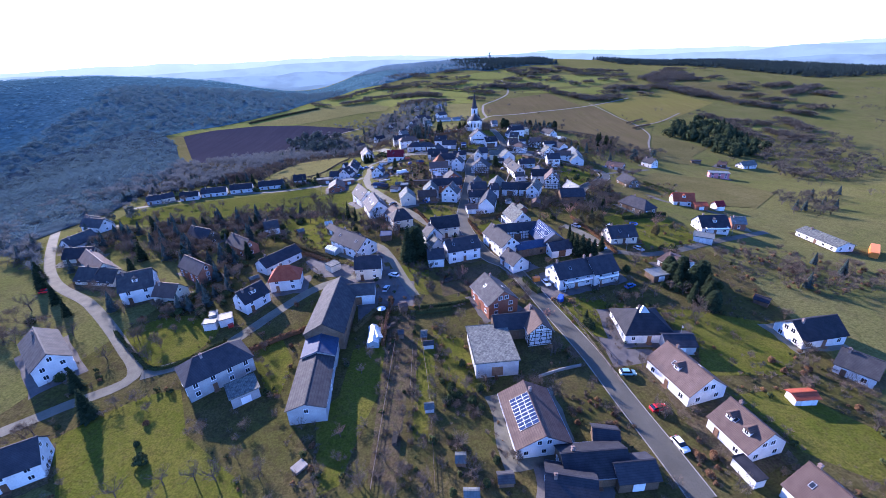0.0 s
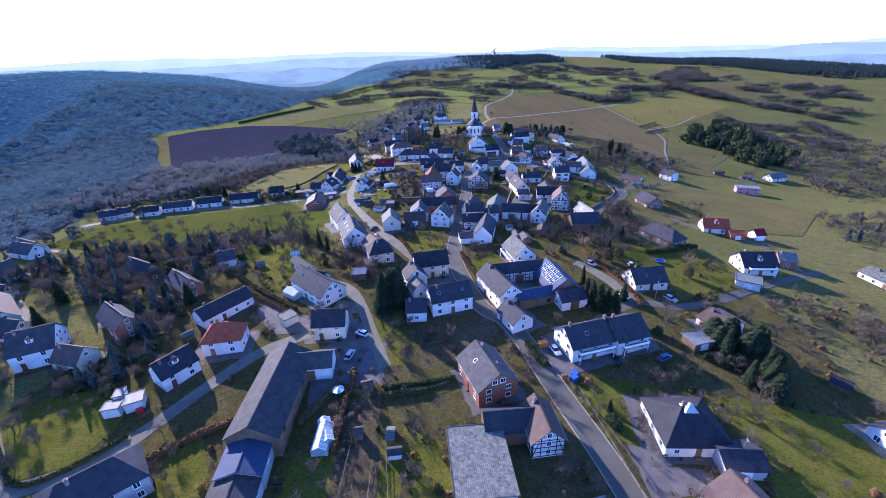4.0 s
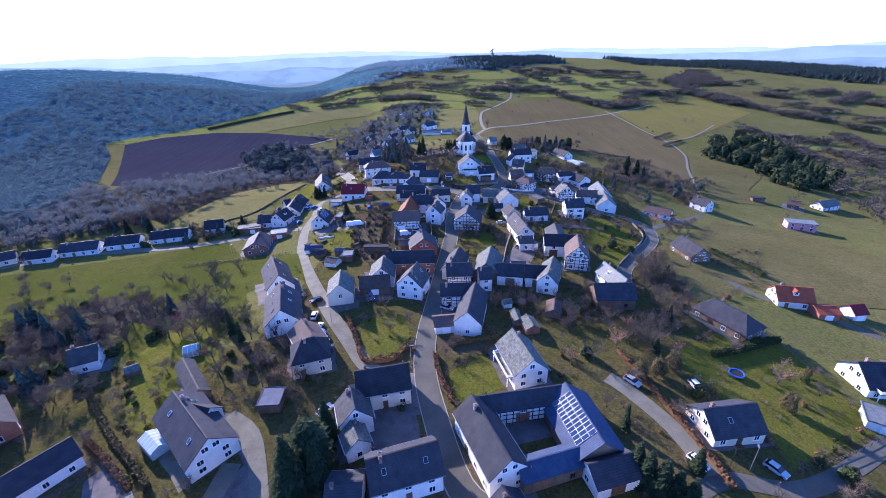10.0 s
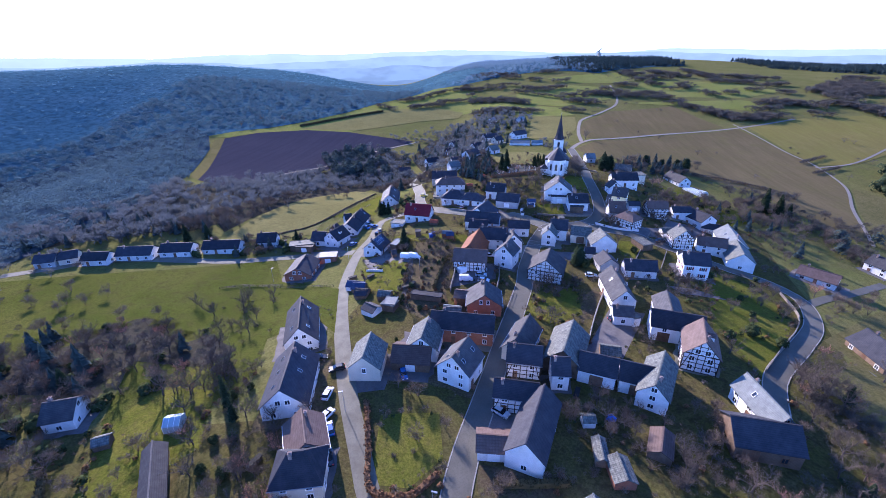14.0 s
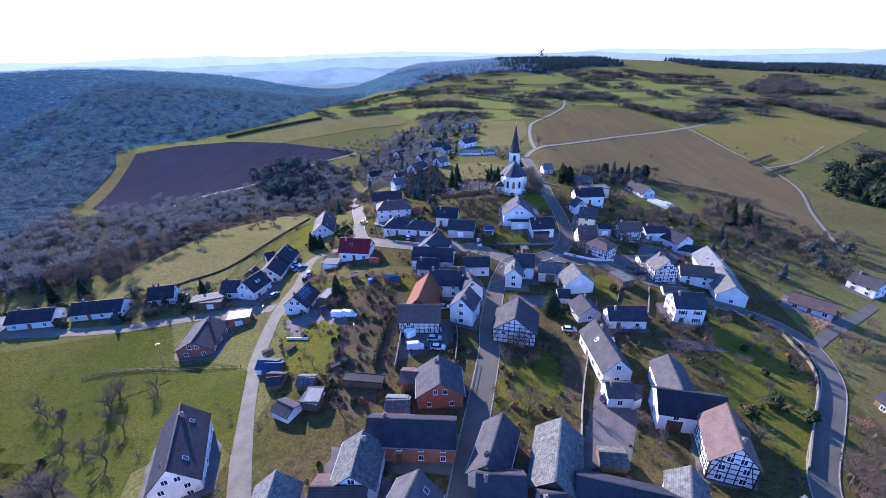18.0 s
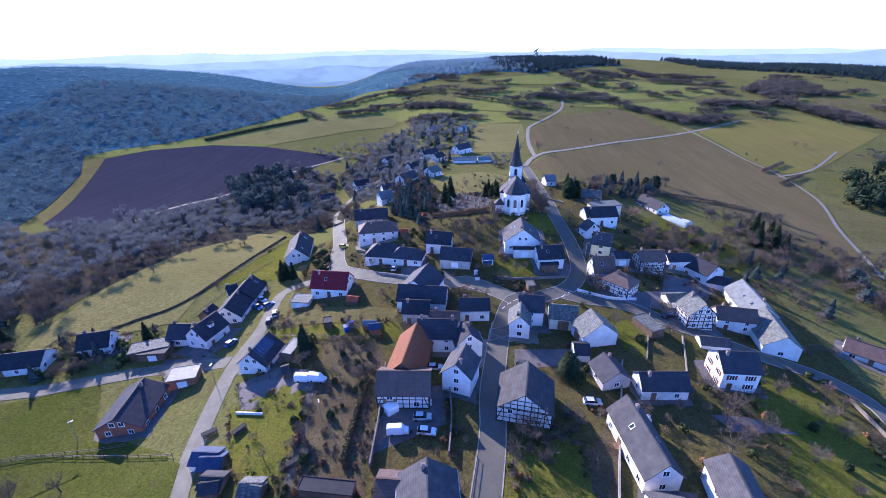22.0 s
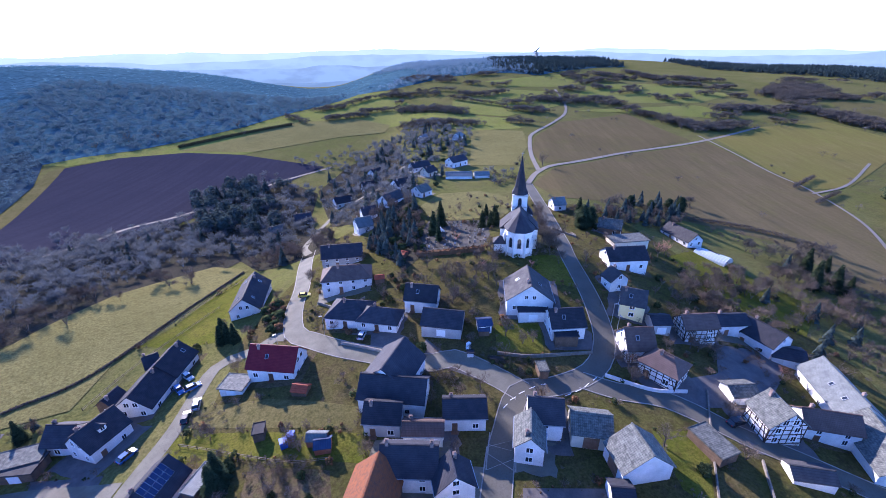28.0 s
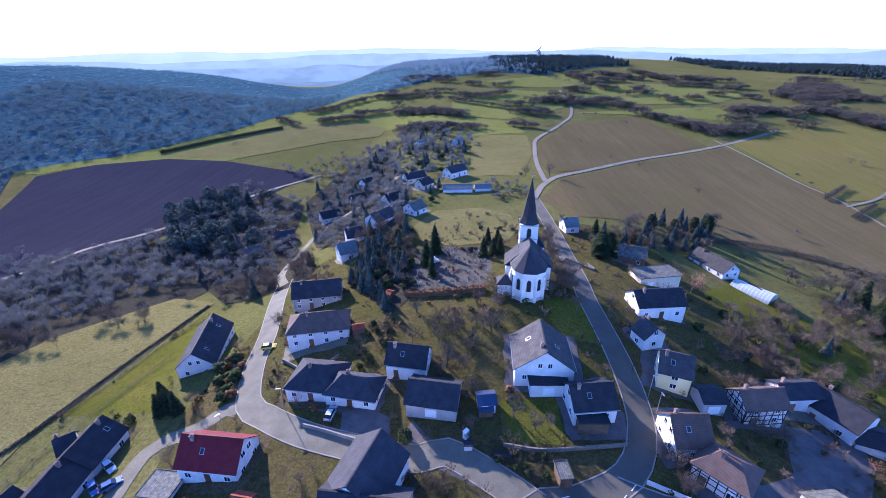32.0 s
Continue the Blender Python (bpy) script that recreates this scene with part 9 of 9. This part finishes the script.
thicket(((33.2, 65.9), (47.8, 58.6), (43.0, 38.1), (36.8, 48.3)), 41, bare=(3,3,5))
thicket(((45.8, 13.5), (50.4, 10.3), (50.2, 2.2), (45.3, -0.0), (44.3, 6.4)), 142, far=True, bush=(8,0.8,1.5))
thicket(((45.8, 13.5), (50.4, 10.3), (50.2, 2.2), (45.3, -0.0), (44.3, 6.4)), 42, beech=(14,0.8,1.6))
thicket(((-24.5, 107.3), (-11.8, 106.6), (-8.1, 80.0), (-17.9, 79.0)), 43, bush=(34,1.2,2.6), bare=(8,3,5))
thicket(((-9.2, 94.4), (0.8, 95.8), (1.9, 79.6), (-8.1, 80.0)), 44, bush=(12,1,2), bare=(5,3,5))
thicket(((-50.0, 150.8), (-39.3, 161.1), (-28.7, 148.1), (-27.8, 122.6), (-43.8, 135.4)), 145, far=True, bush=(14,1.5,2.5))
thicket(((-50.0, 150.8), (-39.3, 161.1), (-28.7, 148.1), (-27.8, 122.6), (-43.8, 135.4)), 45, bare=(12,4,7), russet=(5,4,6))
thicket(((-79.6, 163.9), (-62.4, 170.5), (-43.4, 147.7), (-37.4, 134.6), (-51.3, 132.5)), 146, far=True, bush=(16,1.2,2.5))
thicket(((-79.6, 163.9), (-62.4, 170.5), (-43.4, 147.7), (-37.4, 134.6), (-51.3, 132.5)), 46, bare=(14,4,7), ever=(8,2,3), russet=(4,4,6))
thicket(((-57.6, 202.8), (-37.0, 194.5), (-33.6, 177.2), (-44.8, 171.4)), 147, far=True, bush=(6,1,2))
thicket(((-40.2, 238.3), (-15.3, 243.7), (-8.4, 214.6), (-17.3, 209.7), (-28.1, 208.2)), 48, bush=(46,0.8,2.2), bare=(6,3,5), ever=(8,1,2.5), beech=(6,0.8,1.4))
thicket(((-32.6, 209.8), (-6.2, 208.9), (-4.5, 199.1), (-29.7, 198.2)), 49, bush=(24,0.8,1.8), ever=(12,0.8,1.8), beech=(8,0.8,1.6))
thicket(((16.1, 225.8), (34.6, 230.4), (30.6, 210.8), (17.6, 210.1)), 50, bare=(9,4,6.5), bush=(16,1.5,2.5))
thicket(((-60.1, 260.5), (-51.4, 278.1), (-44.8, 271.3), (-49.2, 247.2)), 151, far=True, bush=(8,1,2))
thicket(((-27.8, 251.8), (-16.9, 253.5), (-9.9, 233.6), (-19.9, 228.3), (-30.0, 236.0)), 152, far=True, bush=(16,1,2))
thicket(((-27.8, 251.8), (-16.9, 253.5), (-9.9, 233.6), (-19.9, 228.3), (-30.0, 236.0)), 52, bare=(4,3,5), ever=(6,1,2))
thicket(((35.5, 253.8), (42.9, 247.5), (40.2, 238.6), (29.7, 238.1)), 153, far=True, bush=(8,1,2))
thicket(((35.5, 253.8), (42.9, 247.5), (40.2, 238.6), (29.7, 238.1)), 53, ever=(5,1.5,2.5))
thicket(((68.6, 238.7), (77.4, 238.4), (71.8, 225.8), (61.2, 222.7)), 154, far=True, bush=(6,1.5,2.5))
thicket(((68.6, 238.7), (77.4, 238.4), (71.8, 225.8), (61.2, 222.7)), 54, bare=(5,4,6))
thicket(((13.1, 283.4), (31.9, 283.7), (30.5, 274.0), (16.1, 273.6)), 155, far=True, bush=(12,1,2))
thicket(((13.1, 283.4), (31.9, 283.7), (30.5, 274.0), (16.1, 273.6)), 55, ever=(5,1,2))
thicket(((0.0, 324.8), (12.9, 327.8), (14.3, 306.9), (4.4, 307.5)), 156, far=True, bush=(10,1.5,2.5))
thicket(((0.0, 324.8), (12.9, 327.8), (14.3, 306.9), (4.4, 307.5)), 56, bare=(12,4,7))
thicket(((13.0, 333.6), (23.5, 339.2), (22.0, 319.7), (14.4, 314.1)), 157, far=True, bush=(5,1.5,2.5))
thicket(((13.0, 333.6), (23.5, 339.2), (22.0, 319.7), (14.4, 314.1)), 57, bare=(7,4,7))
thicket(((-24.0, 320.8), (-11.9, 326.8), (-7.2, 308.3), (-15.3, 305.0)), 158, far=True, bush=(10,1,2))
thicket(((-24.0, 320.8), (-11.9, 326.8), (-7.2, 308.3), (-15.3, 305.0)), 58, ever=(12,1,2.4), beech=(4,1,2))
thicket(((-42.7, 308.9), (-36.5, 309.6), (-30.9, 292.5), (-36.9, 296.5)), 159, far=True, bush=(20,0.6,1.2))
thicket(((-42.7, 308.9), (-36.5, 309.6), (-30.9, 292.5), (-36.9, 296.5)), 59, ever=(6,0.6,1))
thicket(((-71.9, 333.2), (-58.5, 325.6), (-46.5, 303.6), (-47.8, 294.9)), 60, far=True, bush=(8,1.5,2.5), beech=(5,1.5,2.5), ever=(4,2,3))
thicket(((12.8, 285.5), (21.9, 284.5), (19.2, 278.8), (12.8, 280.8)), 161, far=True, bush=(8,0.8,1.6))
thicket(((12.8, 285.5), (21.9, 284.5), (19.2, 278.8), (12.8, 280.8)), 61, ever=(5,0.8,1.5))
thicket(((-0.4, 279.2), (8.4, 279.5), (7.6, 275.0), (0.3, 274.7)), 162, far=True, bush=(18,1,1.8))
thicket(((76.0, 511.8), (125.6, 547.1), (120.7, 531.5), (75.2, 490.1)), 63, far=True, bush=(3,1,2))
thicket(((72.1, 312.3), (99.3, 329.5), (91.5, 309.3), (67.0, 292.9)), 64, far=True, bare=(8,4,6.5), bush=(8,1.5,2.5))
thicket(((51.5, 294.8), (57.8, 291.6), (54.6, 282.5), (48.3, 283.7)), 165, far=True, bush=(3,1,2))
thicket(((51.5, 294.8), (57.8, 291.6), (54.6, 282.5), (48.3, 283.7)), 65, bare=(3,4,6))
thicket(((147.1, 338.7), (174.0, 341.4), (128.3, 272.9), (122.1, 281.9), (121.5, 307.4)), 66, far=True, bare=(9,4,7), bush=(10,1.2,2.6))
thicket(((186.8, 351.6), (224.2, 354.9), (173.3, 292.7), (156.5, 296.3)), 67, far=True, bare=(8,4,8), bush=(10,1.5,3), pine=(2,6,8))
thicket(((131.8, 256.6), (160.9, 274.1), (127.3, 230.3), (111.2, 223.2)), 68, far=True, bare=(6,4,7), bush=(8,1.2,2.4))
thicket(((85.7, 125.2), (109.0, 137.2), (118.7, 133.4), (113.3, 121.3), (89.6, 113.6)), 169, far=True, bush=(6,1,2))
thicket(((106.5, 99.6), (141.8, 114.2), (149.8, 94.7), (125.3, 70.0), (108.7, 74.7)), 70, far=True, bush=(30,0.8,1.8), beech=(14,0.6,1.4), bare=(5,3,5))
thicket(((-269.5, 264.4), (-255.5, 284.5), (-236.7, 301.4), (-273.7, 382.5), (-209.2, 323.1), (-160.0, 280.0), (-168.0, 267.6), (-201.7, 254.2), (-221.0, 234.5)), 71, far=True, bare=(90,5,9), bush=(20,2,3))
thicket(((-232.2, 415.2), (-171.9, 431.2), (-123.4, 493.9), (-88.6, 442.4), (-109.0, 341.3), (-150.9, 287.2), (-168.6, 260.4)), 72, far=True, bare=(70,5,9), bush=(20,2,3), con=(4,7,9))

thicket(((-193.0, 479.6), (-163.9, 521.7), (-120.6, 456.0), (-114.2, 420.3), (-144.5, 410.4)), 73, far=True, pine=(22,8,12), con=(9,8,12), bare=(30,6,9))
thicket(((-204.0, 116.6), (-160.0, 92.2), (-135.3, 76.0), (-116.7, 64.7), (-118.7, 71.8), (-157.3, 106.7), (-212.6, 143.5)), 74, far=True, bare=(16,6,9), bush=(14,1.5,3), con=(4,6,9))
thicket(((-175.0, 75.4), (-143.8, 73.7), (-131.3, 58.4), (-147.7, 55.9), (-185.7, 51.3)), 75, far=True, bare=(10,5,8), bush=(10,1.5,3), ever=(5,1.5,3))

thicket(((-206.0, 214.0), (-180.0, 236.0), (-140.0, 256.0), (-100.0, 268.0), (-88.0, 268.0), (-96.0, 250.0), (-125.0, 240.0), (-175.0, 231.0)), 76, far=True, ever=(16,1.5,3.2), bush=(26,1.2,2.6), con=(5,4,7), bare=(10,4,6.5))

thicket(((-73.3, 640.0), (4.0, 620.4), (8.6, 500.4), (0.3, 470.6), (-10.0, 430.0), (-19.5, 416.3), (-44.2, 390.8), (-82.6, 458.3)), 78, far=True, con=(22,6,11), bare=(70,5,9), ever=(20,2,4), bush=(30,1.5,3))
thicket(((20.0, 470.0), (45.0, 470.0), (46.0, 440.0), (24.0, 436.0)), 79, far=True, bush=(22,1.5,3), bare=(6,4,6))
thicket(((-14.0, 332.0), (-30.0, 345.0), (-34.0, 385.0), (-14.0, 400.0), (-11.0, 360.0)), 80, far=True, con=(8,7,11), ever=(14,1.5,3), bare=(14,4,7))
thicket(((60.0, 392.0), (78.0, 400.0), (116.0, 404.0), (112.0, 392.0), (80.0, 382.0)), 81, far=True, bare=(14,5,8), con=(6,6,10), bush=(14,1.5,2.6))


# ---- trees farther off ----
def leaf_tuft(seed, count):
    """A small far evergreen bush of unit height."""
    v, f = tuft(seed, 0.45, 0.5, count, 0.16)
    return [Vector(p) for p in v], f


def round_tuft(seed, count):
    """A small far pine of unit height with a full, ragged crown."""
    v, f = tuft(seed, 0.36, 0.46, count, 0.075)
    return [Vector(p) + Vector((0, 0, 0.1)) for p in v], f


FAR_ROUND = [round_tuft(s, 150) for s in (14, 15, 16)]
FAR_BUSH = [crown_tuft(s, 140, 0.7) for s in (11, 12, 13)]
CLOSE_CROWN, CLOSE_BUSH = [crown_tuft(s, 620, 0.55, 0.62) for s in (51, 52, 53)], [crown_tuft(s, 260, 0.6, 0.75) for s in (54, 55, 56)]
FAR_CROWN, FAR_PINE, FAR_LEAF = [crown_tuft(s, 210, 0.62) for s in (21, 22, 23)], [cone_tuft(s, 90) for s in (24, 25, 26)], [leaf_tuft(s, 90) for s in (27, 28)]
for _kind, _name, _mat, _base, _label in (("bare_close", "slope_trees", M_TWIG, CLOSE_CROWN, "leafless trees at the edge of the village"), ("bush_close", "slope_thickets", M_SCRUB, CLOSE_BUSH, "bare thickets at the edge of the village"), ("russet_close", "russet_slope_trees", M_TWIGRED, CLOSE_CROWN, "reddish leafless trees at the edge of the village"),
                                          ("bare", "far_trees", M_HAZETREE, FAR_CROWN, "leafless trees on the slopes round the village"), ("bare_east", "far_brown_trees", M_BROWNTREE, FAR_CROWN, "leafless brown trees in gardens and slopes"), ("bush", "far_thickets", M_SCRUB, FAR_BUSH, "bare thickets on the slopes"),
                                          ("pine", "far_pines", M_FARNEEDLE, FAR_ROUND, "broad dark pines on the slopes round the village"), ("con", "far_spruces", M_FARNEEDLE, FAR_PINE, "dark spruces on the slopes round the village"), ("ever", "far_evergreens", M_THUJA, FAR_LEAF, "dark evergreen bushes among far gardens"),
                                          ("russet", "far_russet_trees", M_TWIGRED, FAR_CROWN, "reddish leafless trees"), ("beech", "far_beeches", M_BEECH, FAR_LEAF, "bushes with dry leaves")):
    if FAR_SPOTS.get(_kind):
        scatter(_name, FAR_SPOTS[_kind], _mat, _label, _base)

# ---- low garden planting ----
thicket(VILLAGE, 777, bare=(80, 3.0, 6.5), russet=(14, 3, 5.5), ever=(36, 1.2, 3.2), beech=(20, 0.8, 1.6))
GARDEN = {"brown": [], "green": [], "russet": []}
_r = random.Random(41)


def bed_spot(x, y, big=1.0):
    if free(x, y, 0.3) and all((x - a) ** 2 + (y - b) ** 2 > c * c for a, b, c in ROAD_PTS):
        h = _r.uniform(0.4, 1.0) ** 2 * 2.6 * big
        kind = _r.choice(("brown", "brown", "brown", "green", "brown", "brown", "brown", "russet"))
        h *= 1.0 if kind == "brown" else 0.7
        GARDEN[kind].append((x, y, h, h * _r.uniform(0.9, 1.5)))


for _name, _poly in PLOTS:
    if _name == "garden_bed":
        continue
    for (_ax, _ay), (_bx, _by) in zip(_poly, _poly[1:] + _poly[:1]):
        _n = int(math.hypot(_bx - _ax, _by - _ay) / 1.5)
        for _i in range(_n):
            if wob(_ax + _i, _by, 9) > -0.25:
                bed_spot(_ax + (_bx - _ax) * _i / _n + _r.gauss(0, 0.6), _ay + (_by - _ay) * _i / _n + _r.gauss(0, 0.6))
_n = 0
while _n < 7000:
    _n += 1
    _x, _y = _r.uniform(-130, 110), _r.uniform(-20, 420)
    if within(_x, _y, VILLAGE) and wob(_x, _y, 14) > -0.15 and not any(_p != "garden_bed" and within(_x, _y, _q) for _p, _q in PLOTS):
        bed_spot(_x, _y)
SAPLINGS = []
while len(SAPLINGS) < 440:
    _x, _y = _r.uniform(-130, 120), _r.uniform(-20, 410)
    if within(_x, _y, VILLAGE) and free(_x, _y, 1.0) and wob(_x, _y, 20) > -0.05 and all((_x - a) ** 2 + (_y - b) ** 2 > c * c for a, b, c in ROAD_PTS) and not any(_p == "yard" and within(_x, _y, _q) for _p, _q in PLOTS):
        _h = _r.uniform(2.6, 6.2)
        SAPLINGS.append((_x, _y, _h, _h * _r.uniform(0.8, 1.1)))
scatter("garden_saplings", SAPLINGS, M_TWIG, "small leafless fruit trees scattered through the gardens", CLOSE_CROWN, "trees")
LOW_TWIG = [crown_tuft(s, 84, 0.75) for s in (31, 32, 33)]
scatter("garden_shrubs", GARDEN["brown"], M_TWIG, "low leafless shrubs and perennials in village gardens", LOW_TWIG, "shrubs")
scatter("garden_evergreens", GARDEN["green"], M_THUJA, "low evergreen shrubs in village gardens", [leaf_tuft(s, 40) for s in (34, 35)], "shrubs")
scatter("russet_garden_shrubs", GARDEN["russet"], M_BEECH, "low russet shrubs in village gardens", [leaf_tuft(s, 40) for s in (36, 37)], "shrubs")
